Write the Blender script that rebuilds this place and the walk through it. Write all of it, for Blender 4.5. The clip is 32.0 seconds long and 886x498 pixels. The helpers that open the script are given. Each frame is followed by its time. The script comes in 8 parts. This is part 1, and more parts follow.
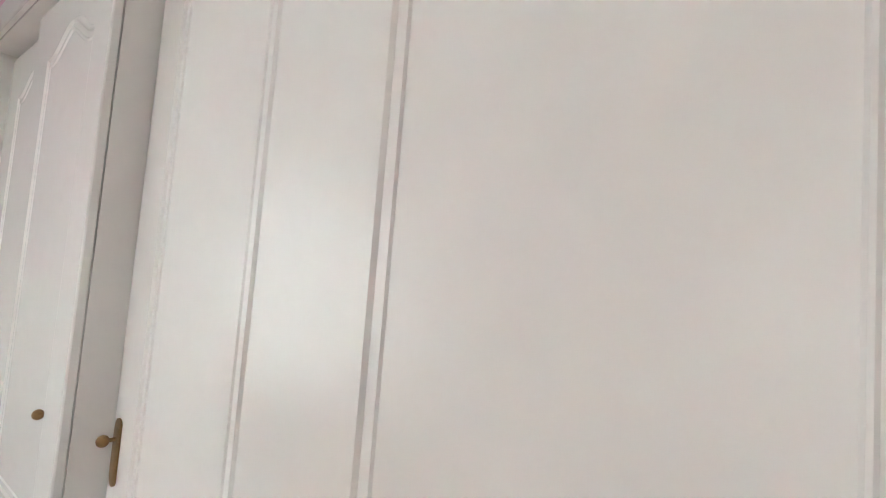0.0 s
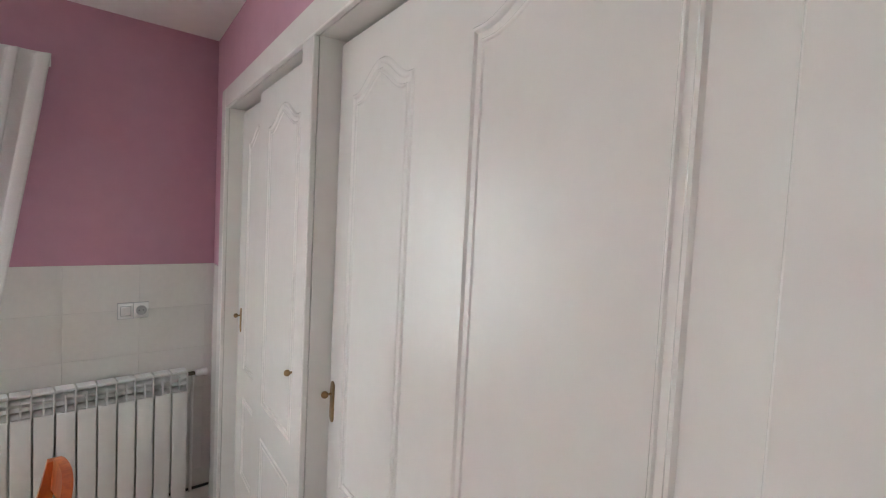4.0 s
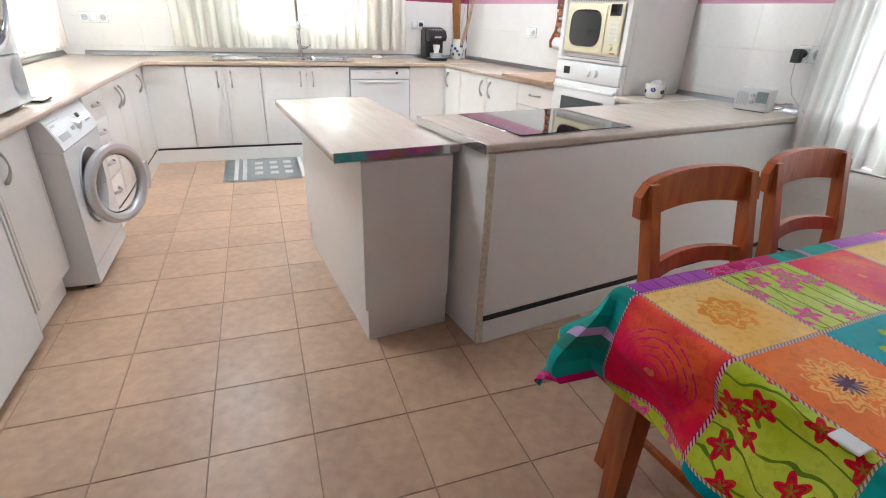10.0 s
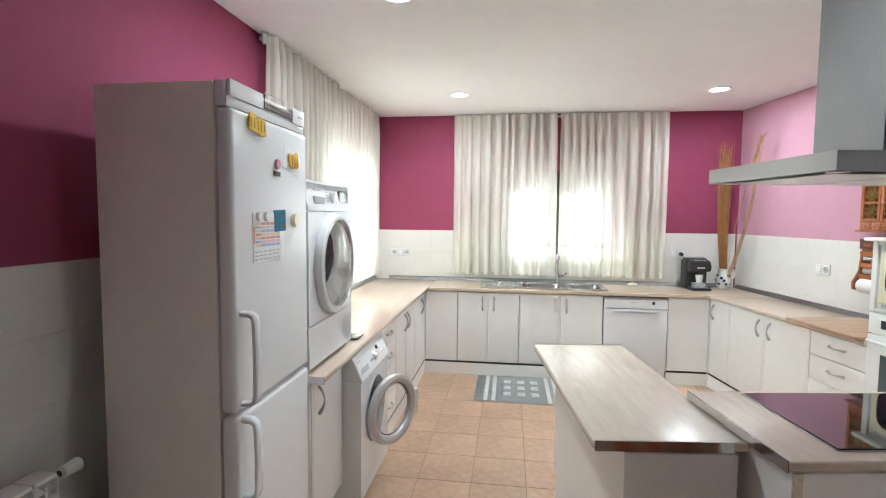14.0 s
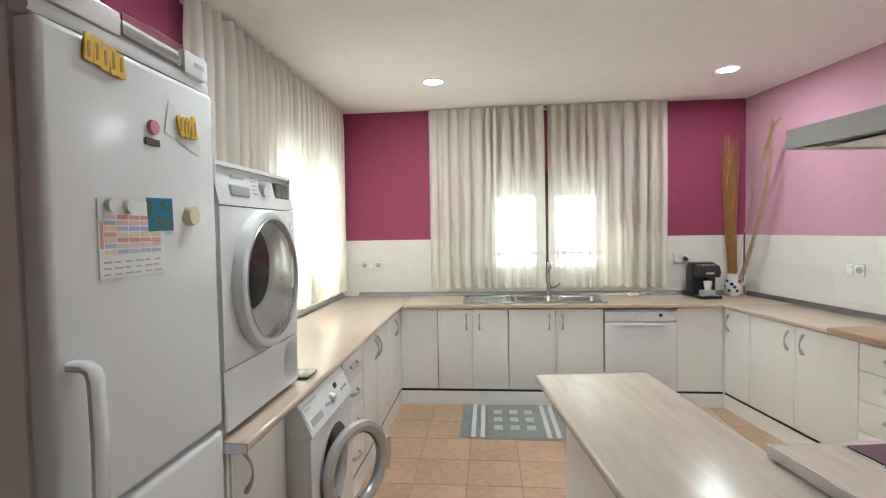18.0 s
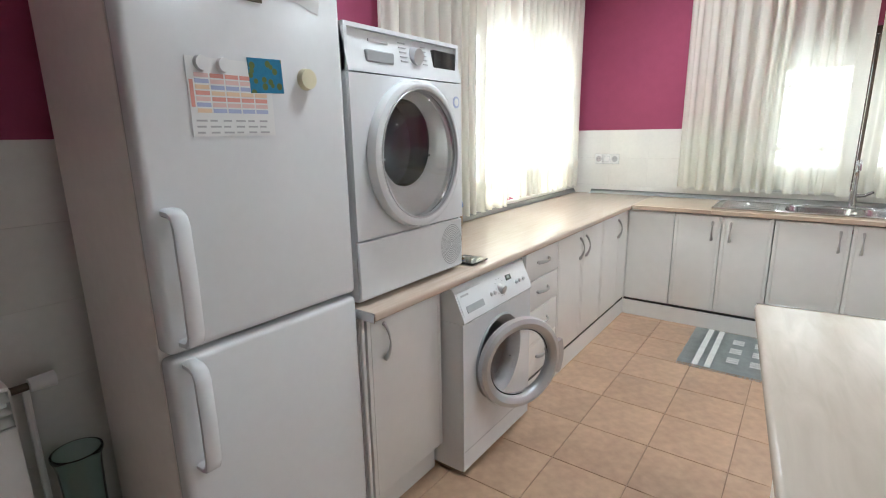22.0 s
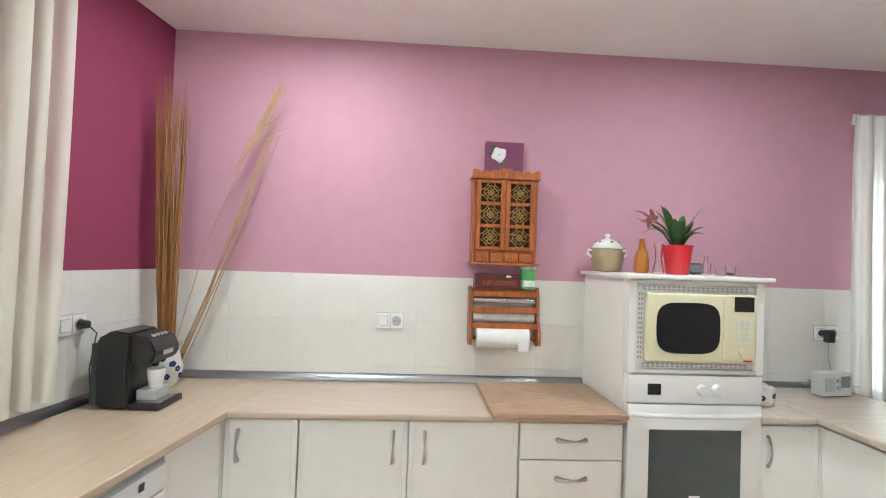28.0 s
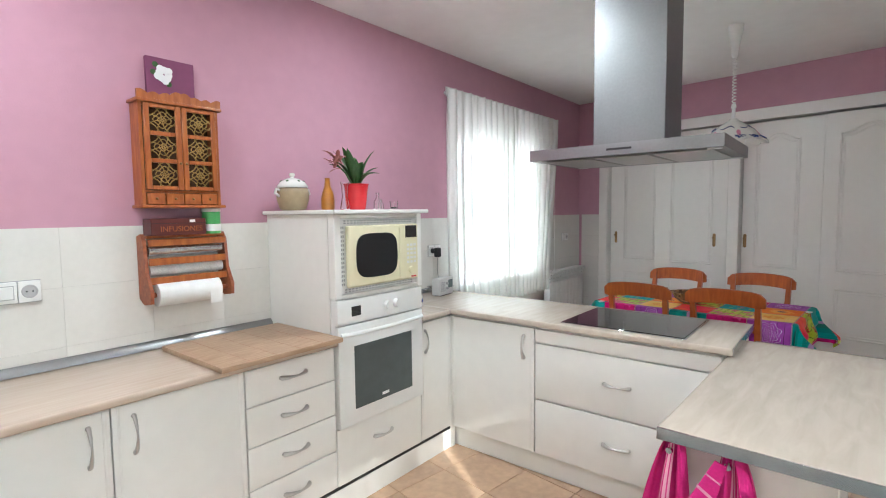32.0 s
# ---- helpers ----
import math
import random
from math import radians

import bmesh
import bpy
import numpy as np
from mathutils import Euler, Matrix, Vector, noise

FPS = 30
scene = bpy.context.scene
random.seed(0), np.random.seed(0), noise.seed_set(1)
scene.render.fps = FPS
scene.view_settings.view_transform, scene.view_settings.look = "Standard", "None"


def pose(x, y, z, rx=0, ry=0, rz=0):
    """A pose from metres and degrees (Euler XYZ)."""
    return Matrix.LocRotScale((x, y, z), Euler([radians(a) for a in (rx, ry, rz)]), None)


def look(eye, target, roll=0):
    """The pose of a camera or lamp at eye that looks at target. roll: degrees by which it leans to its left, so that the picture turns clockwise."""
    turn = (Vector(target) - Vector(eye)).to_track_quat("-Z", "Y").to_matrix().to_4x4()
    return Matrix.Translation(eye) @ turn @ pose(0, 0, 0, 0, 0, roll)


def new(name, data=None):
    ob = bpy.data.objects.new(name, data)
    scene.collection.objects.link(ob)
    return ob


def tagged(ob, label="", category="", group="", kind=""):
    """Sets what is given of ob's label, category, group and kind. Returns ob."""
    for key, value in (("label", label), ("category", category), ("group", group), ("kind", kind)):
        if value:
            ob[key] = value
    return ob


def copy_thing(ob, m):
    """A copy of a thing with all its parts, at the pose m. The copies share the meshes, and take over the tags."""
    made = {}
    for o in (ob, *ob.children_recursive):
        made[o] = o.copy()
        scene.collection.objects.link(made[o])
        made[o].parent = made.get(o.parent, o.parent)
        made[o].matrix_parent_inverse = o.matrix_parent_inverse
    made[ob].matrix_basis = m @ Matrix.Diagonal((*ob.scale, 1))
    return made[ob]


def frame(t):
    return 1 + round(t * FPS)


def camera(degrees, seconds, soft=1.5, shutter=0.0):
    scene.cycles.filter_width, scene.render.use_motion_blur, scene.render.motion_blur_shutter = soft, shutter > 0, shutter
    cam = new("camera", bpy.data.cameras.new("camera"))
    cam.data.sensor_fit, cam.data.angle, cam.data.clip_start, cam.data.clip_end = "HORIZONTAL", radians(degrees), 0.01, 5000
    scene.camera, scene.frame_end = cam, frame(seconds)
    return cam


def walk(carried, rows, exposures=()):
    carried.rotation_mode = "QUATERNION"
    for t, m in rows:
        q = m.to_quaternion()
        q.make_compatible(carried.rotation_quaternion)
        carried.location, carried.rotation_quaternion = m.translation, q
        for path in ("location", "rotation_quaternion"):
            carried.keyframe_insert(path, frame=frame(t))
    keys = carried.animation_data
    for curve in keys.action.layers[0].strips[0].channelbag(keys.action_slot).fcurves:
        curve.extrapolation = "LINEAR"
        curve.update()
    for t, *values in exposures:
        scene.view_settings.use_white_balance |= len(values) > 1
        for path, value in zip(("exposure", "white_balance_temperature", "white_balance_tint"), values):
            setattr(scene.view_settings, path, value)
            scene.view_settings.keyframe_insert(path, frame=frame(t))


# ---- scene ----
cam = camera(83.6, 32.0, soft=1.1)
PATH = [
    (0, (0.422, -0.361, 1.568), (1.6584, -1.9266, 1.7094), 4.35),
    (0.5, (0.486, -0.401, 1.662), (1.7301, -1.9666, 1.6783), 5.41),
    (1, (0.441, -0.444, 1.732), (1.5008, -2.1330, 1.8874), 1.99),
    (1.5, (0.370, -0.518, 1.806), (1.4862, -2.1628, 2.0266), 0.29),
    (2, (0.318, -0.512, 1.879), (1.5168, -2.0986, 2.0928), -1.16),
    (2.5, (0.279, -0.436, 1.805), (1.5384, -1.9852, 1.9226), 0.28),
    (4.5, (0.048, -0.129, 1.749), (1.8169, -1.0507, 1.5954), 2.58),
    (5, (0.087, -0.086, 1.686), (1.9399, -0.8210, 1.5203), 2.25),
    (5.5, (0.123, -0.068, 1.652), (2.0627, -0.5284, 1.4883), 1.75),
    (6, (0.133, -0.061, 1.657), (2.1283, -0.1002, 1.5246), 0.50),
    (6.5, (0.157, -0.020, 1.681), (2.1184, 0.3529, 1.5636), 0.05),
    (7, (0.198, -0.048, 1.681), (2.0328, 0.7360, 1.5375), -0.29),
    (7.5, (0.218, -0.083, 1.626), (1.9342, 0.9003, 1.3310), -0.24),
    (8, (0.201, -0.107, 1.566), (1.8054, 0.9923, 1.1020), 0.05),
    (8.5, (0.157, -0.103, 1.474), (1.6364, 1.0936, 0.8569), 0.86),
    (9, (0.107, -0.078, 1.343), (1.3900, 1.2658, 0.6021), 1.81),
    (9.5, (0.032, -0.083, 1.327), (1.0123, 1.4540, 0.5036), 1.85),
    (10, (-0.000, -0.061, 1.326), (0.6305, 1.6359, 0.4759), 2.28),
    (10.5, (-0.034, -0.035, 1.321), (0.2586, 1.7522, 0.4730), 2.40),
    (11, (-0.041, -0.017, 1.337), (0.0038, 1.8236, 0.5571), 1.68),
    (11.5, (-0.056, -0.009, 1.386), (-0.1930, 1.8637, 0.6986), 0.86),
    (12, (-0.078, -0.007, 1.430), (-0.3729, 1.8783, 0.8302), 0.34),
    (12.5, (-0.112, -0.011, 1.434), (-0.5150, 1.8838, 0.9349), 0.35),
    (13, (-0.114, 0.006, 1.491), (-0.5513, 1.9210, 1.1163), 0.00),
    (13.5, (-0.090, 0.020, 1.573), (-0.4874, 1.9641, 1.3230), 0.06),
    (14, (-0.073, 0.025, 1.631), (-0.3401, 2.0020, 1.4942), 0.49),
    (14.5, (-0.062, 0.044, 1.645), (-0.1080, 2.0431, 1.5942), 1.14),
    (15, (-0.088, 0.086, 1.660), (0.1240, 2.0748, 1.6452), 1.27),
    (15.5, (-0.125, 0.120, 1.689), (0.3037, 2.0736, 1.6516), 1.20),
    (17.5, (-0.147, 0.437, 1.537), (0.0915, 2.4148, 1.3639), 0.86),
    (18, (-0.134, 0.665, 1.552), (-0.3163, 2.6554, 1.4752), -1.01),
    (18.5, (-0.123, 0.876, 1.619), (-0.7117, 2.7871, 1.6477), -1.68),
    (19, (-0.070, 1.013, 1.679), (-0.9923, 2.7854, 1.7599), -1.43),
    (19.5, (0.067, 1.059, 1.704), (-1.1220, 2.6652, 1.7832), -1.32),
    (20, (0.184, 1.070, 1.690), (-1.0657, 2.6313, 1.6676), -1.12),
    (20.5, (0.223, 1.059, 1.624), (-1.0377, 2.6029, 1.4556), -1.08),
    (21, (0.229, 1.036, 1.546), (-1.0258, 2.5625, 1.2392), -1.13),
    (21.5, (0.217, 1.031, 1.486), (-1.0126, 2.5532, 1.0743), -0.77),
    (22, (0.179, 1.055, 1.455), (-0.9784, 2.6214, 1.0006), -1.00),
    (22.5, (0.044, 1.165, 1.431), (-0.9219, 2.8646, 1.0074), -0.79),
    (23, (-0.076, 1.317, 1.408), (-0.7961, 3.1560, 1.0912), -1.10),
    (23.5, (-0.201, 1.603, 1.399), (-0.6873, 3.5328, 1.1998), -1.95),
    (24, (-0.274, 1.860, 1.404), (-0.5741, 3.8271, 1.1983), -1.79),
    (24.5, (-0.386, 2.108, 1.440), (-0.4488, 4.0913, 1.1900), -1.58),
    (26.5, (-0.307, 3.185, 1.387), (0.8556, 4.8049, 1.2248), 1.70),
    (27, (-0.279, 3.509, 1.449), (1.2220, 4.8299, 1.3810), 2.26),
    (27.5, (-0.265, 3.750, 1.506), (1.5559, 4.5777, 1.5354), 1.72),
    (28, (-0.189, 3.920, 1.551), (1.8024, 4.0968, 1.5965), 1.93),
    (28.5, (-0.074, 4.103, 1.595), (1.8724, 3.6441, 1.6396), 1.24),
    (29, (-0.070, 4.208, 1.613), (1.6997, 3.2759, 1.6089), 0.23),
    (29.5, (-0.162, 4.340, 1.617), (1.3768, 3.0655, 1.5308), -0.54),
    (30, (-0.207, 4.422, 1.584), (1.2141, 3.0298, 1.3764), -0.25),
    (30.5, (-0.228, 4.464, 1.523), (1.1277, 3.0243, 1.2224), 0.29),
    (31, (-0.208, 4.490, 1.482), (1.1470, 3.0557, 1.1527), 1.02),
    (31.5, (-0.195, 4.485, 1.470), (1.2401, 3.1148, 1.2173), 0.17),
    (32, (-0.018, 4.501, 1.500), (1.4516, 3.1524, 1.3533), -0.68),
]
walk(cam, [(t, look(eye, target, roll)) for t, eye, target, roll in PATH], exposures=[(0.0, 1.65, 5900, 1), (1.0, 1.35, 5900, 1), (2.5, 1.25, 6000, 2), (4.4, 1.3, 5900, 4), (5.0, 1.1, 6200, 5), (6.0, 0.85, 6400, 5), (8.0, 0.78, 6200, 5), (9.0, 1.05, 6000, 6), (10.0, 1.1, 5800, 5), (11.0, 1.2, 5600, 1), (12.0, 0.9, 5800, 1), (13.0, 0.95, 5900, 1), (14.0, 0.8, 5800, 1), (17.5, 0.4, 6100, 1), (20.0, 0.3, 6100, 2), (21.0, 0.35, 6000, 2), (22.0, 0.5, 5800, 2), (23.0, 0.1, 6100, 2), (24.5, -0.05, 6000, 2), (27.0, 0.2, 6000, 2), (28.0, 0.6, 6050, 1), (30.0, 0.7, 5800, 0), (32.0, 0.72, 5780, 1)])

# ---- world, sun and window light ----
world = bpy.data.worlds.new("sky")
scene.world = world
world.use_nodes = True
wn = world.node_tree.nodes
wl = world.node_tree.links
sky = wn.new("ShaderNodeTexSky")
sky.sky_type = "NISHITA"
sky.sun_disc = False
sky.sun_elevation = radians(26)
sky.sun_rotation = radians(-65)
wn["Background"].inputs[1].default_value = 0.13
wl.new(sky.outputs[0], wn["Background"].inputs[0])

sun_data = bpy.data.lights.new("sun", "SUN")
sun_data.energy, sun_data.angle, sun_data.color = 5.0, radians(0.6), (1.0, 0.94, 0.85)
sun_ob = new("sun", sun_data)
sun_ob.matrix_world = look((-5.0, 6.0, 3.3), (1.75, 2.9, 0.0))

TH = radians(8.5)
EM = Matrix.Translation((3.248, -0.72, 0)) @ Matrix.Rotation(TH, 4, "Z")   # frame of the skewed east side: wall face at x = 0
WM = Matrix.Identity(4)
CEIL, DADO = 2.74, 1.458
XW, YN, YS = -1.63, 5.618, -0.695


def window_light(name, frame_m, eye, target, w, h, power, tint=(0.98, 0.98, 0.97)):
    d = bpy.data.lights.new(name, "AREA")
    d.shape, d.size, d.size_y, d.energy, d.color = "RECTANGLE", w, h, power, tint
    ob = new(name, d)
    ob.matrix_world = frame_m @ look(eye, target)
    return ob


window_light("window_light_west", WM, (XW - 0.32, 4.6, 1.6), (3, 4.6, 1.6), 1.75, 1.45, 47)
window_light("window_light_north", WM, (0.44, YN + 0.32, 1.5), (0.44, 0, 1.5), 1.4, 1.3, 36)
window_light("window_light_east", EM, (0.32, 1.80, 1.45), (-3, 1.80, 1.45), 1.5, 1.75, 58)
for lx, ly in ((-0.655, 2.55), (-0.555, 4.65), (1.70, 4.67), (1.68, 2.745)):
    d = bpy.data.lights.new("ceiling_lamp_light", "AREA")
    d.shape, d.size, d.energy, d.color = "DISK", 0.14, 11.5, (0.97, 0.98, 0.98)
    new("ceiling_lamp_light", d).matrix_world = look((lx, ly, CEIL - 0.013), (lx, ly + 0.0001, 0))

# ---- materials ----


def mat(name, color, rough=0.5, metal=0.0, var=0.06, scale=8.0, bump=0.0, bump_scale=60.0, spec=0.5, coat=0.0, trans=0.0, emit=None, alpha=1.0, pieces=0.0):
    """A plain procedural surface: base colour varied at two scales, fine relief."""
    m = bpy.data.materials.new(name)
    m.use_nodes = True
    n, l = m.node_tree.nodes, m.node_tree.links
    b = n["Principled BSDF"]
    b.inputs["Roughness"].default_value, b.inputs["Metallic"].default_value = rough, metal
    b.inputs["Specular IOR Level"].default_value = spec
    b.inputs["Coat Weight"].default_value = coat
    b.inputs["Transmission Weight"].default_value = trans
    b.inputs["Alpha"].default_value = alpha
    if emit:
        b.inputs["Emission Color"].default_value = (*emit[:3], 1)
        b.inputs["Emission Strength"].default_value = emit[3]
    tc = n.new("ShaderNodeTexCoord")
    big, small = n.new("ShaderNodeTexNoise"), n.new("ShaderNodeTexNoise")
    big.inputs["Scale"].default_value, small.inputs["Scale"].default_value = scale * 0.35, scale * 4
    big.inputs["Detail"].default_value = 4
    for t in (big, small):
        l.new(tc.outputs["Object"], t.inputs["Vector"])
    add = n.new("ShaderNodeMath")
    add.operation = "ADD"
    l.new(big.outputs["Fac"], add.inputs[0])
    l.new(small.outputs["Fac"], add.inputs[1])
    fac = add.outputs[0]
    if pieces:
        oi, mm = n.new("ShaderNodeObjectInfo"), n.new("ShaderNodeMath")
        mm.operation = "MULTIPLY_ADD"
        mm.inputs[1].default_value = pieces
        l.new(oi.outputs["Random"], mm.inputs[0])
        l.new(fac, mm.inputs[2])
        fac = mm.outputs[0]
    ramp = n.new("ShaderNodeMapRange")
    ramp.inputs["From Min"].default_value, ramp.inputs["From Max"].default_value = 0.6, 1.4 + pieces
    ramp.inputs["To Min"].default_value, ramp.inputs["To Max"].default_value = 1 - var, 1 + var
    l.new(fac, ramp.inputs["Value"])
    mix = n.new("ShaderNodeVectorMath")
    mix.operation = "SCALE"
    mix.inputs[0].default_value = color[:3]
    l.new(ramp.outputs[0], mix.inputs["Scale"])
    l.new(mix.outputs[0], b.inputs["Base Color"])
    if bump:
        bn, bt = n.new("ShaderNodeBump"), n.new("ShaderNodeTexNoise")
        bt.inputs["Scale"].default_value, bt.inputs["Detail"].default_value = bump_scale, 5
        l.new(tc.outputs["Object"], bt.inputs["Vector"])
        bn.inputs["Strength"].default_value, bn.inputs["Distance"].default_value = bump, 0.002
        l.new(bt.outputs["Fac"], bn.inputs["Height"])
        l.new(bn.outputs[0], b.inputs["Normal"])
    return m


def wood_mat(name, dark, light, rough=0.4, along=(1, 12, 12), scale=3.0, coat=0.0, contrast=1.0):
    m = mat(name, light, rough, coat=coat)
    n, l = m.node_tree.nodes, m.node_tree.links
    b = n["Principled BSDF"]
    tc, mp, tx, cr = n.new("ShaderNodeTexCoord"), n.new("ShaderNodeMapping"), n.new("ShaderNodeTexNoise"), n.new("ShaderNodeValToRGB")
    mp.inputs["Scale"].default_value = along
    l.new(tc.outputs["Object"], mp.inputs["Vector"])
    l.new(mp.outputs[0], tx.inputs["Vector"])
    tx.inputs["Scale"].default_value, tx.inputs["Detail"].default_value, tx.inputs["Distortion"].default_value = scale, 6, 0.6
    cr.color_ramp.elements[0].position, cr.color_ramp.elements[1].position = 0.5 - 0.2 * contrast, 0.5 + 0.2 * contrast
    cr.color_ramp.elements[0].color, cr.color_ramp.elements[1].color = (*dark, 1), (*light, 1)
    l.new(tx.outputs["Fac"], cr.inputs[0])
    l.new(cr.outputs[0], b.inputs["Base Color"])
    bn = n.new("ShaderNodeBump")
    bn.inputs["Strength"].default_value, bn.inputs["Distance"].default_value = 0.15, 0.001
    l.new(tx.outputs["Fac"], bn.inputs["Height"])
    l.new(bn.outputs[0], b.inputs["Normal"])
    return m


def cloth_mat(name, color, clear, glow):
    """Thin curtain: lets light through, part of it straight."""
    m = bpy.data.materials.new(name)
    m.use_nodes = True
    n, l = m.node_tree.nodes, m.node_tree.links
    n.remove(n["Principled BSDF"])
    d, t, c = n.new("ShaderNodeBsdfDiffuse"), n.new("ShaderNodeBsdfTranslucent"), n.new("ShaderNodeBsdfTransparent")
    tc, wv, mr = n.new("ShaderNodeTexCoord"), n.new("ShaderNodeTexNoise"), n.new("ShaderNodeMapRange")
    wv.inputs["Scale"].default_value = 220
    l.new(tc.outputs["Object"], wv.inputs["Vector"])
    mr.inputs["To Min"].default_value, mr.inputs["To Max"].default_value = clear - 0.08, clear + 0.08
    l.new(wv.outputs["Fac"], mr.inputs["Value"])
    for s in (d, t):
        s.inputs["Color"].default_value = (*color, 1)
    a, b = n.new("ShaderNodeMixShader"), n.new("ShaderNodeMixShader")
    a.inputs[0].default_value = glow
    l.new(d.outputs[0], a.inputs[1])
    l.new(t.outputs[0], a.inputs[2])
    l.new(mr.outputs[0], b.inputs[0])
    l.new(a.outputs[0], b.inputs[1])
    l.new(c.outputs[0], b.inputs[2])
    l.new(b.outputs[0], n["Material Output"].inputs["Surface"])
    return m


def glass_mat(name, color=(1, 1, 1), rough=0.0, ior=1.45):
    m = bpy.data.materials.new(name)
    m.use_nodes = True
    b = m.node_tree.nodes["Principled BSDF"]
    b.inputs["Base Color"].default_value = (*color, 1)
    b.inputs["Roughness"].default_value, b.inputs["IOR"].default_value, b.inputs["Transmission Weight"].default_value = rough, ior, 1
    return m


def pattern_mat(name, ground, motif, scale):
    """A printed surface: a ground colour with uneven spots."""
    m = mat(name, ground, 0.75, var=0.12, scale=30, bump=0.2, bump_scale=300, spec=0.2)
    n, l = m.node_tree.nodes, m.node_tree.links
    b = n["Principled BSDF"]
    base = b.inputs["Base Color"].links[0].from_socket
    tc, tx = n.new("ShaderNodeTexCoord"), n.new("ShaderNodeTexVoronoi")
    tx.inputs["Scale"].default_value = scale
    out = tx.outputs["Distance"]
    lo, hi = 0.3, 0.36
    l.new(tc.outputs["Object"], tx.inputs["Vector"])
    r = n.new("ShaderNodeMapRange")
    r.inputs["From Min"].default_value, r.inputs["From Max"].default_value = lo, hi
    r.inputs["To Min"].default_value, r.inputs["To Max"].default_value = 1, 0
    l.new(out, r.inputs["Value"])
    mx = n.new("ShaderNodeMix")
    mx.data_type = "RGBA"
    l.new(r.outputs[0], mx.inputs[0])
    l.new(base, mx.inputs[6])
    mx.inputs[7].default_value = (*motif, 1)
    l.new(mx.outputs[2], b.inputs["Base Color"])
    return m


RASP = mat("raspberry_paint", (0.28, 0.053, 0.112), 0.7, var=0.07, scale=3, bump=0.25, bump_scale=150, spec=0.25)
PINK = mat("pink_paint", (0.52, 0.285, 0.365), 0.7, var=0.05, scale=3, bump=0.25, bump_scale=150, spec=0.25)
CEILP = mat("ceiling_paint", (0.89, 0.885, 0.87), 0.8, var=0.03, scale=2, bump=0.2, bump_scale=120, spec=0.2)
TILEW = mat("white_wall_tile", (0.72, 0.70, 0.665), 0.2, var=0.05, scale=9, bump=0.12, bump_scale=22, pieces=0.3)
TILEF = mat("terracotta_tile", (0.49, 0.325, 0.215), 0.34, var=0.26, scale=5, bump=0.25, bump_scale=40, pieces=0.22)
GROUTF = mat("floor_grout", (0.30, 0.20, 0.135), 0.9, var=0.1)
LAM = mat("white_laminate", (0.83, 0.82, 0.79), 0.32, var=0.025, scale=4, bump=0.05, bump_scale=90)
PAINTW = mat("white_door_paint", (0.84, 0.82, 0.79), 0.24, var=0.02, scale=4, bump=0.06, bump_scale=50)
INNER = mat("closet_inside_paint", (0.83, 0.82, 0.79), 0.6, var=0.05, scale=2, bump=0.1)
TOP = wood_mat("beech_worktop", (0.50, 0.395, 0.31), (0.62, 0.51, 0.42), 0.17, (1.2, 14, 14), 4, contrast=2.2)
TOPE = wood_mat("ash_worktop", (0.50, 0.43, 0.35), (0.66, 0.58, 0.50), 0.24, (9, 1.6, 9), 3, contrast=1.9)
BOARDM = wood_mat("oak_board", (0.32, 0.20, 0.12), (0.53, 0.37, 0.25), 0.45, (18, 2, 18), 5, contrast=1.5)
CHAIRM = wood_mat("orange_pine", (0.32, 0.062, 0.010), (0.49, 0.12, 0.020), 0.33, (9, 9, 1.2), 4, coat=0.3)
CABW = wood_mat("honey_wood", (0.27, 0.066, 0.014), (0.44, 0.135, 0.03), 0.38, (8, 8, 1.5), 6, coat=0.2)
RACKW = wood_mat("red_brown_wood", (0.20, 0.05, 0.02), (0.36, 0.11, 0.045), 0.4, (2, 9, 9), 6)
STEEL = mat("brushed_steel", (0.29, 0.29, 0.295), 0.37, 1.0, var=0.06, scale=20)
CHROME = mat("chrome", (0.60, 0.60, 0.61), 0.12, 1.0, var=0.02)
DRUMS = mat("drum_steel", (0.34, 0.35, 0.36), 0.35, 0.9, var=0.2, scale=60)
SINKS = mat("polished_sink_steel", (0.56, 0.56, 0.55), 0.2, 1.0, var=0.05, scale=30)
EDGEB = mat("aged_edging", (0.66, 0.58, 0.45), 0.5, var=0.3, scale=12)
FLUE = mat("flue_steel", (0.24, 0.24, 0.245), 0.46, 1.0, var=0.06, scale=20)
SATIN = mat("satin_nickel", (0.55, 0.54, 0.53), 0.3, 1.0, var=0.04)
BRASS = mat("aged_brass", (0.30, 0.19, 0.085), 0.4, 0.75, var=0.25, scale=40, bump=0.15)
DARKBR = mat("dark_bronze", (0.10, 0.085, 0.06), 0.45, 0.8, var=0.2)
WPLAST = mat("white_plastic", (0.78, 0.78, 0.77), 0.3, var=0.02)
APPL = mat("white_enamel", (0.78, 0.79, 0.80), 0.2, var=0.02, bump=0.04, bump_scale=200)
FRIDGES = mat("fridge_side", (0.80, 0.76, 0.71), 0.4, var=0.04)
GREYP = mat("grey_plastic", (0.38, 0.39, 0.40), 0.4, var=0.05)
SILVERP = mat("silver_plastic", (0.55, 0.55, 0.56), 0.28, 0.6, var=0.03)
BLACKP = mat("black_plastic", (0.018, 0.018, 0.02), 0.35, var=0.1)
BLACKG = mat("black_glass", (0.012, 0.012, 0.014), 0.04, var=0.02, coat=0.5)
DARKG = mat("near_black_gloss", (0.055, 0.062, 0.066), 0.05, var=0.05)
OVENG = mat("oven_door_glass", (0.085, 0.10, 0.10), 0.07, var=0.1, scale=5)
CREAM = mat("cream_plastic", (0.76, 0.71, 0.50), 0.35, var=0.03)
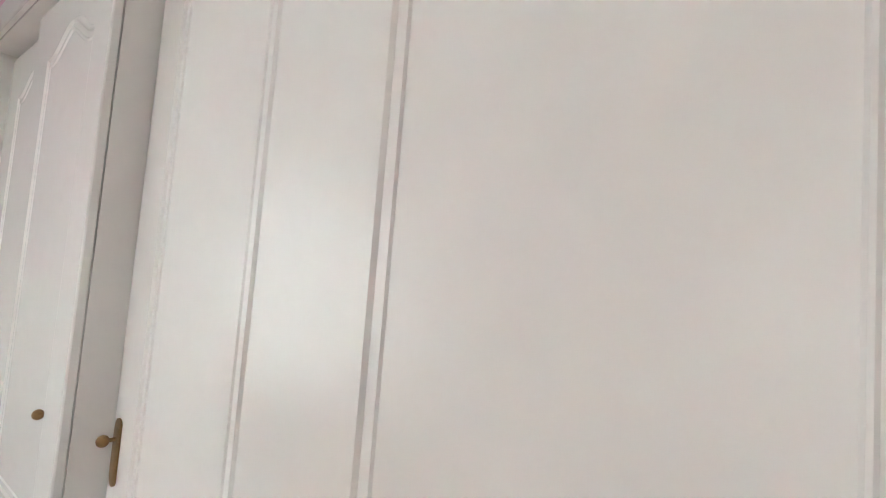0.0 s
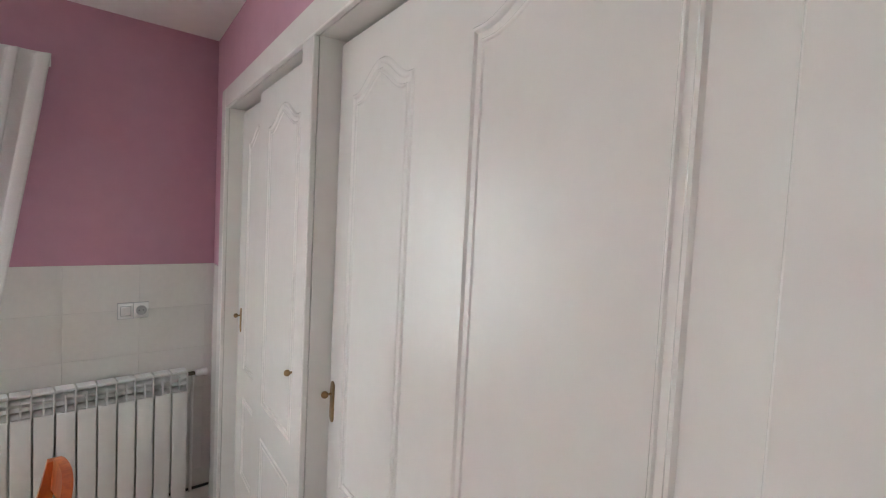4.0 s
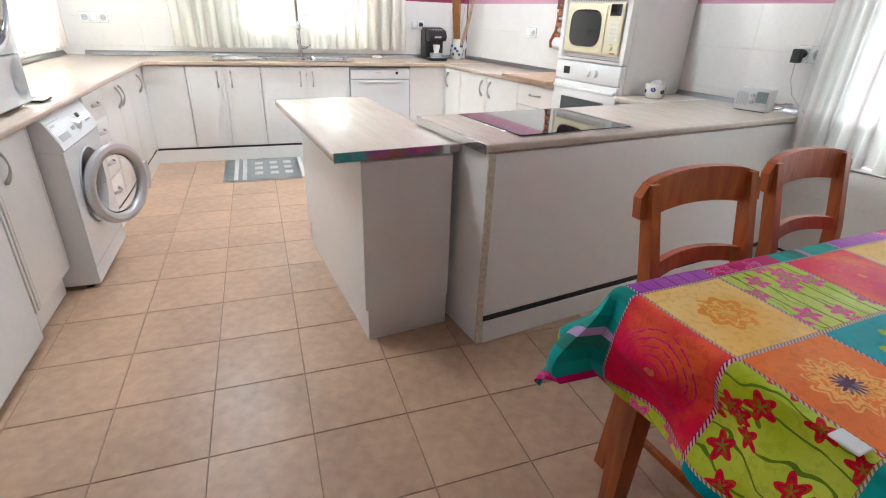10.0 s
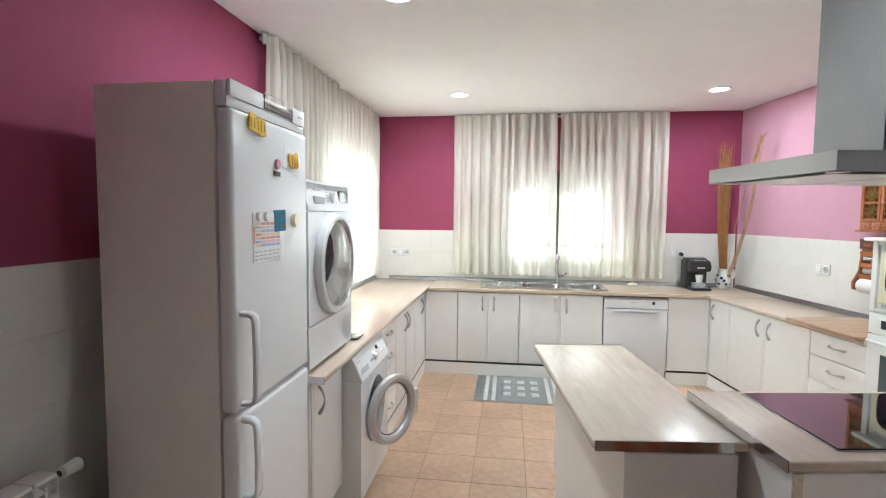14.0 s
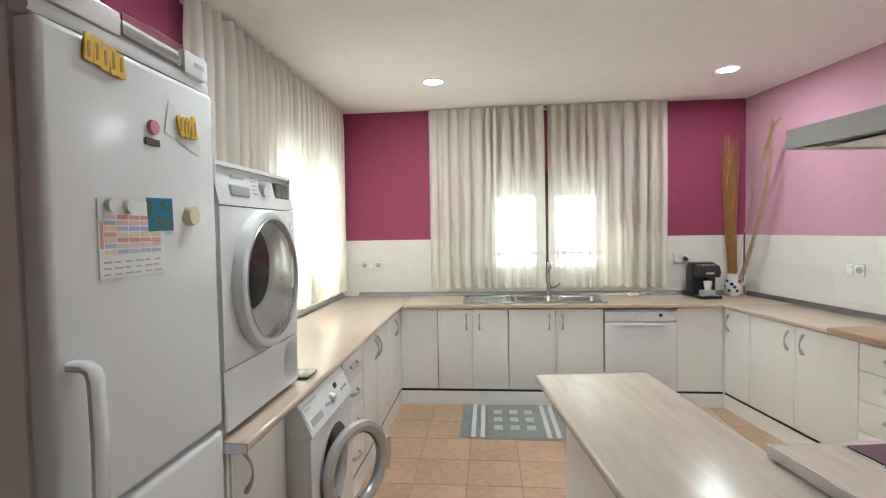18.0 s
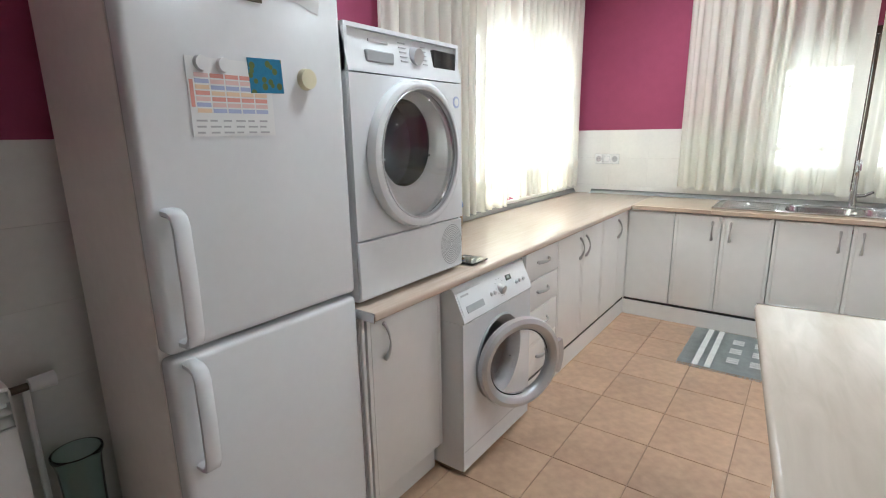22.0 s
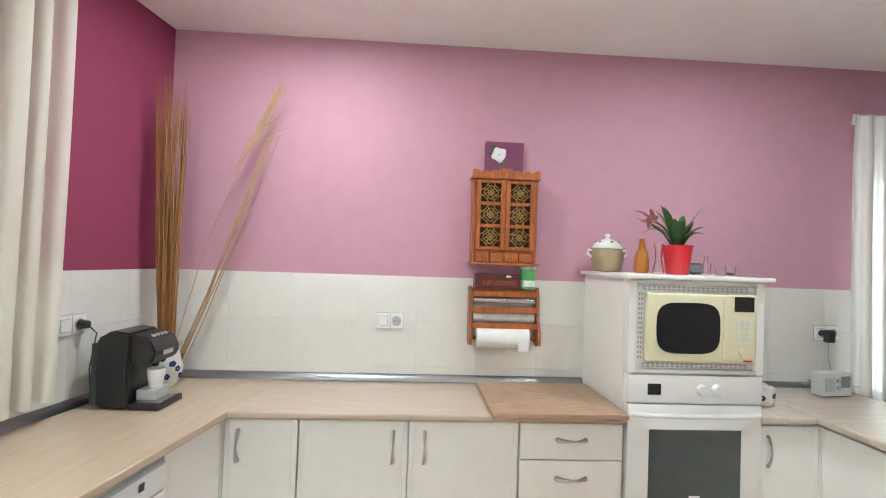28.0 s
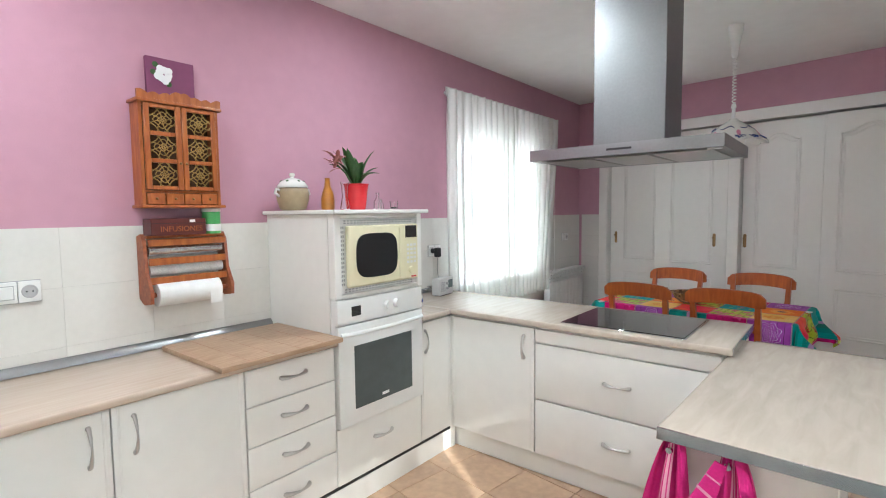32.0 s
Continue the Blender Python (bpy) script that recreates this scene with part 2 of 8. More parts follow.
RADW = mat("radiator_enamel", (0.76, 0.75, 0.73), 0.3, var=0.03)
BLACKL = mat("black_gasket", (0.02, 0.02, 0.02), 0.6)
GREEN = mat("lime_plastic", (0.13, 0.42, 0.02), 0.3, var=0.05)
SHEER = cloth_mat("sheer_curtain", (0.86, 0.86, 0.83), 0.11, 0.19)
VOILE = cloth_mat("cream_voile", (0.90, 0.88, 0.80), 0.17, 0.38)
GLASS = glass_mat("clear_glass")
BLUEGL = glass_mat("blue_green_glass", (0.74, 0.90, 0.88), 0.02)
FRAMEB = mat("brown_window_frame", (0.09, 0.055, 0.035), 0.4, var=0.15)
FRAMEW = mat("pale_grey_window_frame", (0.58, 0.60, 0.58), 0.4, var=0.05)
SHUT = mat("shutter_slat", (0.50, 0.47, 0.42), 0.5, var=0.05)
OUTW = mat("outside_render", (0.82, 0.76, 0.68), 0.9, var=0.08, scale=2)
REDP = mat("red_ceramic", (0.62, 0.02, 0.03), 0.2, var=0.05, coat=0.4)
LEAF = mat("dark_green_leaf", (0.035, 0.10, 0.02), 0.4, var=0.4, scale=20)
BRACT = mat("pink_bract", (0.42, 0.16, 0.14), 0.6, var=0.2, scale=40)
STRAW = mat("dry_straw", (0.34, 0.16, 0.055), 0.8, var=0.3, scale=30)
STRAWP = mat("pale_dry_grass", (0.42, 0.27, 0.15), 0.85, var=0.25, scale=40)
PAPER = mat("paper", (0.80, 0.80, 0.79), 0.7, var=0.02)
TOWELP = mat("fuchsia_towel", (0.55, 0.012, 0.19), 0.95, var=0.15, scale=40, bump=0.6, bump_scale=400)
WHITEC = mat("white_cloth", (0.78, 0.77, 0.76), 0.9, var=0.06, bump=0.4, bump_scale=300)
CERAM = mat("white_ceramic", (0.78, 0.77, 0.72), 0.15, var=0.04, coat=0.4)
BLUEC = mat("blue_glaze", (0.03, 0.05, 0.22), 0.2, var=0.3, scale=60)
STONEW = mat("tan_stoneware", (0.36, 0.27, 0.16), 0.5, var=0.15)
AMBER = mat("amber_ceramic", (0.42, 0.16, 0.02), 0.3, var=0.15)
LIT = mat("lit_diffuser", (0.9, 0.9, 0.9), 0.6, emit=(0.9, 0.95, 1.0, 14.0))
RUGG = mat("grey_rug_weave", (0.43, 0.46, 0.45), 0.95, var=0.12, scale=60, bump=0.8, bump_scale=350)
RUGW = mat("white_rug_weave", (0.74, 0.74, 0.71), 0.95, var=0.1, scale=60, bump=0.8, bump_scale=350)
MUST = mat("mustard_line", (0.42, 0.22, 0.01), 0.5)
YELM = mat("yellow_magnet", (0.80, 0.50, 0.03), 0.5, var=0.08)
PLUMP = mat("plum_canvas", (0.20, 0.05, 0.12), 0.7, var=0.1)

# ---- building helpers ----
BASE = {}


def bm_new():
    return bmesh.new()


def box(bm, x0, x1, y0, y1, z0, z1, bev=0.0, seg=1):
    r = bmesh.ops.create_cube(bm, size=1.0)
    vs = r["verts"]
    for v in vs:
        v.co = ((x0 + x1) / 2 + v.co.x * (x1 - x0), (y0 + y1) / 2 + v.co.y * (y1 - y0), (z0 + z1) / 2 + v.co.z * (z1 - z0))
    if bev:
        es = list({e for v in vs for e in v.link_edges})
        bmesh.ops.bevel(bm, geom=es, offset=min(bev, 0.45 * min(abs(x1 - x0), abs(y1 - y0), abs(z1 - z0))), segments=seg, profile=0.6, affect="EDGES")
    return bm


def skin(bm, rings, cap=True, closed=True):
    vr = [[bm.verts.new(p) for p in r] for r in rings]
    for a, b in zip(vr, vr[1:]):
        n = len(a)
        for i in range(n if closed else n - 1):
            bm.faces.new((a[i], a[(i + 1) % n], b[(i + 1) % n], b[i]))
    if cap and closed:
        bm.faces.new(vr[0][::-1])
        bm.faces.new(vr[-1])
    return bm


def cyl(bm, p0, p1, r0, r1=None, seg=16):
    r1 = r0 if r1 is None else r1
    ax = Vector(p1) - Vector(p0)
    a = ax.normalized()
    u = a.orthogonal().normalized()
    w = a.cross(u)
    rings = []
    for c, r in ((p0, r0), (p1, r1)):
        rings.append([Vector(c) + r * (math.cos(2 * math.pi * i / seg) * u + math.sin(2 * math.pi * i / seg) * w) for i in range(seg)])
    return skin(bm, rings)


def tube(bm, pts, r, seg=8, flat=1.0, taper=None):
    pts = [Vector(p) for p in pts]
    rings = []
    u = None
    for i, p in enumerate(pts):
        t = (pts[min(i + 1, len(pts) - 1)] - pts[max(i - 1, 0)]).normalized()
        if u is None:
            u = t.orthogonal().normalized()
        u = (u - t * u.dot(t)).normalized()
        w = t.cross(u)
        k = r * (taper[i] if taper else 1.0)
        rings.append([p + k * (math.cos(2 * math.pi * j / seg) * u + flat * math.sin(2 * math.pi * j / seg) * w) for j in range(seg)])
    return skin(bm, rings)


def lathe(bm, prof, c=(0, 0, 0), seg=24, cap=False):
    """prof: (radius, height) pairs from the bottom up, about a vertical axis."""
    rings = [[Vector((c[0] + r * math.cos(2 * math.pi * i / seg), c[1] + r * math.sin(2 * math.pi * i / seg), c[2] + z)) for i in range(seg)] for r, z in prof]
    return skin(bm, rings, cap=cap)


def finish(name, bm, material, smooth=40):
    bmesh.ops.recalc_face_normals(bm, faces=bm.faces)
    me = bpy.data.meshes.new(name)
    bm.to_mesh(me)
    bm.free()
    for m in material if isinstance(material, (list, tuple)) else [material]:
        me.materials.append(m)
    if smooth:
        me.polygons.foreach_set("use_smooth", [True] * len(me.polygons))
        me.set_sharp_from_angle(angle=radians(smooth))
    return me


def thing(name, base, label, category, group="", frame_m=WM, kind=""):
    """An Empty at the base of a thing; its parts are written in the coordinates of frame_m."""
    ob = new(name)
    ob.empty_display_size = 0.1
    ob.matrix_world = frame_m @ Matrix.Translation(base)
    BASE[ob.name] = Vector(base)
    return tagged(ob, label, category, group, kind)


def part(name, bm, material, parent, label="", smooth=40):
    """One mesh under a thing or under a part."""
    base = BASE[parent.name]
    bmesh.ops.translate(bm, verts=bm.verts, vec=-base)
    ob = new(name, finish(name, bm, material, smooth))
    ob.parent = parent
    BASE[ob.name] = base
    if label:
        ob["label"] = label
    return ob


def solid(name, bm, material, label, category, group="", frame_m=WM, base=(0, 0, 0), kind="", smooth=40):
    """A thing that is one mesh."""
    bmesh.ops.translate(bm, verts=bm.verts, vec=-Vector(base))
    ob = new(name, finish(name, bm, material, smooth))
    ob.matrix_world = frame_m @ Matrix.Translation(base)
    BASE[ob.name] = Vector(base)
    return tagged(ob, label, category, group, kind)


def B(*a, **k):
    return box(bm_new(), *a, **k)


def poly_prism(bm, pts, z0, z1):
    lo = [bm.verts.new((x, y, z0)) for x, y in pts]
    hi = [bm.verts.new((x, y, z1)) for x, y in pts]
    n = len(pts)
    bm.faces.new(lo[::-1])
    bm.faces.new(hi)
    for i in range(n):
        bm.faces.new((lo[i], lo[(i + 1) % n], hi[(i + 1) % n], hi[i]))
    return bm


def et(x, y, z=0.0):
    """East-frame point in the world."""
    return EM @ Vector((x, y, z))


def turned(p, deg=0.0):
    return Matrix.Translation(p) @ Matrix.Rotation(radians(deg), 4, "Z")

# ---- the room ----
XE = lambda y: 3.248 - math.tan(TH) * (y + 0.72)      # east wall face at a given y
floor = solid("floor", poly_prism(bm_new(), [(XW - 0.3, YS - 0.9), (3.6, YS - 0.9), (3.6, YN + 0.3), (XW - 0.3, YN + 0.3)], -0.14, -0.005), GROUTF, "terracotta-coloured ceramic tile floor with dark joints", "floor", kind="structure", smooth=0)
solid("ceiling", poly_prism(bm_new(), [(XW - 0.3, YS - 0.2), (3.6, YS - 0.2), (3.6, YN + 0.3), (XW - 0.3, YN + 0.3)], CEIL, CEIL + 0.2), CEILP, "plain white painted ceiling", "ceiling", kind="structure", smooth=0)


def wall_with_hole(name, label, material, m, u0, u1, h0, h1, z0, z1, thick=0.28, top=CEIL):
    """Wall along +x of m, face at y = 0, thickness towards +y, with one opening."""
    bm = bm_new()
    for a, b, c, d in ((u0, h0, 0, top), (h1, u1, 0, top), (h0, h1, 0, z0), (h0, h1, z1, top)):
        box(bm, a, b, 0, thick, c - (0.13 if c == 0 else 0), d + (0.1 if d == top else 0))
    ob = solid(name, bm, material, label, "wall", frame_m=m, kind="structure", smooth=0)
    return ob


MN = Matrix.Translation((0, YN, 0))
MWW = Matrix.Translation((XW, 0, 0)) @ Matrix.Rotation(radians(90), 4, "Z")
MEE = EM @ Matrix.Rotation(radians(-90), 4, "Z")
WIN_N = (-0.16, 1.04, 1.0, 2.12)
WIN_W = (3.83, 5.37, 0.96, 2.23)
WIN_E = (-2.44, -1.16, 0.70, 2.22)
wall_north = wall_with_hole("wall_north", "raspberry painted north wall above white tiles", RASP, MN, XW - 0.28, 2.9, *WIN_N)
wall_west = wall_with_hole("wall_west", "raspberry painted west wall above white tiles", RASP, MWW, YS - 0.1, YN, *WIN_W)
wall_east = wall_with_hole("wall_east", "pink painted east wall above white tiles", PINK, MEE, -6.75, 0.15, *WIN_E)

# south wall with two built-in closets
CL1, CL2, CLZ = (1.63, 2.87), (0.27, 1.53), (0.155, 2.30)
H1, H2, HZ = (1.59, 2.96), (0.18, 1.57), (0.07, 2.39)
bm = bm_new()
for a, b, c, d in ((XW - 0.28, H2[0], -0.13, CEIL + 0.1), (H2[1], H1[0], -0.13, CEIL + 0.1), (H1[1], 3.5, -0.13, CEIL + 0.1), (H2[0], H2[1], -0.13, HZ[0]), (H1[0], H1[1], -0.13, HZ[0]), (H2[0], H2[1], HZ[1], CEIL + 0.1), (H1[0], H1[1], HZ[1], CEIL + 0.1)):
    box(bm, a, b, YS - 0.13, YS, c, d)
wall_south = solid("wall_south", bm, PINK, "pink painted south wall with built-in closets", "wall", kind="structure", smooth=0)

# closet inside
ci_ = thing("closet_interior", (1.6, YS - 0.45, 0.0), "white painted inside of the built-in closet", "closet", kind="structure")
for nm, a, b, c, d, z0, z1 in (("back", 0.12, 3.3, YS - 0.84, YS - 0.765, -0.05, 2.5), ("side", 0.12, 0.19, YS - 0.7645, YS - 0.132, 0.1305, 2.3945), ("side", 3.0, 3.05, YS - 0.7645, YS - 0.132, 0.1305, 2.3945), ("partition", 0.918, 0.938, YS - 0.7645, YS - 0.135, 0.1305, 2.3945), ("partition", 1.57, 1.59, YS - 0.7645, YS - 0.135, 0.1305, 2.3945), ("top", 0.12, 3.05, YS - 0.7645, YS - 0.132, 2.395, 2.5), ("bottom", 0.12, 3.05, YS - 0.7645, YS - 0.132, 0.0, 0.13)):
    part(nm, B(a, b, c, d, z0, z1), INNER, ci_, smooth=0)

# casing
casing = thing("closet_casing", (1.57, YS, 0.06), "white painted casing round two built-in closets", "trim", kind="structure")
for nm, a, b, c, d in (("jamb", 0.17, 0.27, 0.004, 2.40), ("jamb", 1.53, 1.63, 0.1555, 2.2995), ("jamb", 2.87, 2.97, 0.004, 2.40), ("head", 0.2705, 2.8695, 2.30, 2.40), ("threshold", 0.2705, 2.8695, 0.004, 0.155)):
    bm = B(a + 0.012 * (a < 0.2), b - 0.012 * (b > 2.9), YS - 0.115, YS + 0.001, max(c, 0.072), min(d, 2.388))
    box(bm, a, b, YS + 0.0012, YS + 0.022, c, d, 0.004)
    part(nm, bm, PAINTW, casing)


def arch_panel(bm, x0, x1, z0, z1, y, arch):
    """Raised moulding round a door panel, with a swept top when arch is set."""
    top = []
    n = 24
    for i in range(n + 1):
        s = i / n
        q = max(0.0, min(1.0, (0.5 - abs(s - 0.5)) / 0.42 - 0.12))
        rise = arch * q * q * (3 - 2 * q)
        top.append((x0 + (x1 - x0) * s, z1 + rise))
    loop = [(x0, z0)] + top + [(x1, z0)]
    c = Vector(((x0 + x1) / 2, (z0 + z1) / 2))
    for off, w, h in ((0.0, 0.016, 0.0055), (0.026, 0.010, 0.0035)):
        rings = []
        for px, pz in loop:
            dx, dz = (1 if px > c.x + 1e-4 else -1 if px < c.x - 1e-4 else 0), (1 if pz > c.y else -1)
            ax, az = px - dx * off, pz - dz * off
            bx, bz = px - dx * (off + w), pz - dz * (off + w)
            rings.append([(ax, y, az), ((ax * 2 + bx) / 3, y + h, (az * 2 + bz) / 3), ((ax + 2 * bx) / 3, y + h, (az + 2 * bz) / 3), (bx, y, bz)])
        rings.append(rings[0])
        vr = [[bm.verts.new(p) for p in r] for r in rings]
        for a, b in zip(vr, vr[1:]):
            for i in range(3):
                bm.faces.new((a[i], a[i + 1], b[i + 1], b[i]))
    return bm


def sliding_door(x0, x1, yf, handle_x, label, side=(0.14, 0.16)):
    """yf: its front face. A panelled leaf with a brass pull."""
    d = thing("sliding_door", ((x0 + x1) / 2, yf, CLZ[0]), label, "door", "closet sliding doors")
    part("leaf", B(x0, x1, yf - 0.032, yf, CLZ[0] + 0.006, CLZ[1] - 0.012, 0.004), PAINTW, d)
    part("upper_panel", arch_panel(bm_new(), x0 + side[0], x1 - side[1], 0.955, 2.12, yf - 0.0005, 0.065), PAINTW, d)
    part("lower_panel", arch_panel(bm_new(), x0 + side[0], x1 - side[1], 0.40, 0.82, yf - 0.0005, 0.0), PAINTW, d)
    bm = bm_new()
    rings = []
    for yy, k in ((yf, 1.0), (yf + 0.003, 1.0), (yf + 0.005, 0.8)):
        rings.append([(handle_x + k * 0.014 * math.cos(a), yy, 1.2 + k * 0.05 * (1 if math.sin(a) > 0 else -1) + k * 0.014 * math.sin(a)) for a in [2 * math.pi * (i + 0.5) / 20 for i in range(20)]])
    skin(bm, rings)
    h = part("handle_plate", bm, BRASS, d, "oval aged brass pull plate")
    bm = bm_new()
    cyl(bm, (handle_x, yf + 0.004, 1.225), (handle_x, yf + 0.02, 1.225), 0.004, 0.004, 10)
    bmesh.ops.create_uvsphere(bm, u_segments=14, v_segments=8, radius=0.0115, matrix=Matrix.Translation((handle_x, yf + 0.026, 1.225)))
    part("knob", bm, BRASS, h)
    return d


sliding_door(2.20, 2.868, YS - 0.066, 2.80, "white panelled sliding closet door with a brass pull, closed")
sliding_door(1.632, 2.34, YS - 0.026, 1.752, "white panelled sliding closet door with a brass pull, in front of its pair")
sliding_door(0.79, 1.526, YS - 0.066, 1.497, "white panelled sliding closet door with a brass pull, behind its pair", (0.29, 0.10))
sliding_door(0.274, 0.912, YS - 0.026, 0.325, "white panelled sliding closet door with a brass pull, closed in front of its pair", (0.10, 0.105))

# windows


def window(name, m, hole, label, shutter, rails, fm, mid=0.085):
    """m: frame of the wall, face at y = 0, outside towards +y."""
    u0, u1, z0, z1 = hole
    w = thing(name, ((u0 + u1) / 2, 0.1, z0), label, "window", frame_m=m, kind="structure")
    um = (u0 + u1) / 2
    bm = bm_new()
    for a, b, c, d in ((u0, u0 + 0.05, z0, z1), (u1 - 0.05, u1, z0, z1), (u0 + 0.05, u1 - 0.05, z0, z0 + 0.05), (u0 + 0.05, u1 - 0.05, z1 - 0.05, z1)):
        box(bm, a, b, 0.12, 0.18, c, d, 0.004)
    part("window_frame", bm, fm, w)
    for s0, s1 in ((u0 + 0.052, um - 0.002), (um + 0.002, u1 - 0.052)):
        bm = bm_new()
        wa, wb = (0.055, mid) if s0 < um - 0.1 else (mid, 0.055)
        for a, b, c, d in ((s0, s0 + wa, z0 + 0.052, z1 - 0.052), (s1 - wb, s1, z0 + 0.052, z1 - 0.052), (s0 + wa, s1 - wb, z0 + 0.052, z0 + 0.11), (s0 + wa, s1 - wb, z1 - 0.11, z1 - 0.052)):
            box(bm, a, b, 0.105, 0.15, c, d, 0.006)
        for r in rails:
            box(bm, s0 + wa, s1 - wb, 0.115, 0.145, r - 0.02, r + 0.02, 0.004)
        s = part("sash", bm, fm, w)
        p = part("pane", B(s0 + 0.054, s1 - 0.054, 0.128, 0.133, z0 + 0.105, z1 - 0.105), GLASS, s, "clear window pane", smooth=0)
        p.visible_shadow = False
    part("window_sill", B(u0 - 0.02, u1 + 0.02, -0.02, 0.118, z0 - 0.03, z0 - 0.002, 0.006), LAM, w)
    if shutter:
        bm = bm_new()
        z = z1 - 0.012
        while z > shutter:
            box(bm, u0 + 0.01, u1 - 0.01, 0.20, 0.215, z - 0.045, z, 0.005)
            z -= 0.047
        part("roller_shutter", bm, SHUT, w, "half-lowered beige roller shutter")
    bm = bm_new()
    n = max(2, int((u1 - u0) / 0.13))
    for i in range(1, n):
        x = u0 + (u1 - u0) * i / n
        box(bm, x - 0.006, x + 0.006, 0.262, 0.274, z0, z1)
    for z in (z0 + 0.25 * (z1 - z0), z0 + 0.68 * (z1 - z0)):
        box(bm, u0, u1, 0.258, 0.278, z - 0.009, z + 0.009)
    part("grille", bm, WPLAST, w, "white iron window grille")
    return w


window("window_1", MN, WIN_N, "two-leaf brown window with a half-lowered shutter", 1.91, (1.30,), FRAMEB, 0.10)
window("window_2", MWW, WIN_W, "wide two-leaf pale window full of daylight", 2.15, (), FRAMEW)
window("window_3", MEE, WIN_E, "two-leaf pale window with a white grille", 2.12, (1.45,), FRAMEW, 0.10)

# ground and a sunlit garden wall outside
solid("ground", poly_prism(bm_new(), [(-300, -300), (300, -300), (300, 300), (-300, 300)], -0.4, -0.18), OUTW, "pale terrace ground outside the house", "ground", kind="structure", smooth=0)
bm = bm_new()
box(bm, -7, 8, 9.2, 9.4, -0.2, 1.25)
box(bm, -7.2, -7.0, -4, 9.4, -0.2, 1.25)
box(bm, 8.0, 8.2, -6, 9.4, -0.2, 1.25)
solid("backdrop", bm, OUTW, "low pale rendered garden wall outside", "garden wall", kind="structure", smooth=0)

# baseboards with a dark joint line


def baseboard(name, m, u0, u1):
    b = thing(name, ((u0 + u1) / 2, 0, 0), "white skirting strip with a black joint line", "baseboard", frame_m=m, kind="structure")
    part("strip", B(u0, u1, -0.02, 0.0, 0.0, 0.118, 0.003), LAM, b)
    part("joint", B(u0, u1, -0.016, 0.0, 0.1185, 0.132), BLACKL, b)


baseboard("baseboard_east", MEE, -2.57, 0.02)
baseboard("baseboard_west", MWW, YS, 1.5)
MS = Matrix.Translation((0, YS, 0)) @ Matrix.Rotation(radians(180), 4, "Z")
baseboard("baseboard_south", MS, -0.168, 1.53)

# ---- kitchen units ----
# every run has its own frame: u along the run, fronts at v = 0, depth towards +v
RN = Matrix.Translation((0, 5.005, 0))
RW = Matrix.Translation((-0.925, 0, 0)) @ Matrix.Rotation(radians(90), 4, "Z")
RE = EM @ Matrix.Translation((-0.553, 0, 0)) @ Matrix.Rotation(radians(-90), 4, "Z")
RP = EM @ Matrix.Translation((0, 3.225, 0)) @ Matrix.Rotation(radians(180), 4, "Z")
KICK, TOPZ = 0.135, 0.86


def pull(u, z, vertical=True, n=0.065, v=0.0):
    bm = bm_new()
    pts, tp = [], []
    for i in range(13):
        s = i / 12
        a = (s - 0.5) * 2 * n
        d = -0.004 - 0.026 * math.sin(math.pi * s) ** 0.8
        pts.append((u, v + d, z + a) if vertical else (u + a, v + d, z))
        tp.append(0.62 + 1.15 * abs(s - 0.55) ** 1.2 * 1.7)
    tube(bm, pts, 0.0082, 10, 0.6, tp)
    for s in (-1, 1):
        p0 = (u, v, z + s * n) if vertical else (u + s * n, v, z)
        p1 = (u, v - 0.006, z + s * n) if vertical else (u + s * n, v - 0.006, z)
        cyl(bm, p0, p1, 0.009, 0.008, 10)
    return bm


def unit(m, u0, u1, fronts, label, depth=0.53, top=TOPZ, kick=KICK, name="base_cabinet", inner=0.0):
    """fronts: ('door', a, b, handle_u), ('drawer', z0, z1), ('blank', a, b)."""
    c = thing(name, ((u0 + u1) / 2, depth / 2, 0), label, "cabinet", "white kitchen units", m)
    part("body", B(u0 + 0.001, u1 - 0.001, 0.022, depth, kick, top - 0.001 - inner), LAM, c)
    for f in fronts:
        if f[0] == "door":
            _, a, b, hu = f
            bm = B(a + 0.002, b - 0.002, 0, 0.02, kick + 0.006, top - 0.008, 0.005, 2)
            for s in (a + 0.022, b - 0.022):
                box(bm, s - 0.004, s + 0.004, -0.0022, 0.001, kick + 0.01, top - 0.012, 0.002)
            d = part("door", bm, LAM, c)
            part("handle", pull(hu, top - 0.12), SATIN, d, "curved satin metal handle")
        elif f[0] == "drawer":
            _, z0, z1 = f
            d = part("drawer_front", B(u0 + 0.002, u1 - 0.002, 0, 0.02, z0 + 0.002, z1 - 0.002, 0.005, 2), LAM, c)
            if z1 - z0 > 0.12:
                part("handle", pull((u0 + u1) / 2, (z0 + z1) / 2 + 0.01, False), SATIN, d, "curved satin metal handle")
        else:
            part("filler_panel", B(f[1] + 0.001, f[2] - 0.001, 0.004, 0.02, kick + 0.004, top - 0.004, 0.003), LAM, c)
    return c


def plinth(m, u0, u1, v=0.004, gasket=True):
    v = v if gasket else 0.05
    p = thing("plinth", ((u0 + u1) / 2, v, 0), "white plinth strip with a black seal along its top", "plinth", "kitchen plinths", m)
    part("board", B(u0, u1, v, v + 0.016, 0.0, 0.120 if gasket else 0.134, 0.002), LAM, p)
    if gasket:
        part("seal", B(u0, u1, v + 0.003, v + 0.014, 0.1205, 0.1335), BLACKL, p)


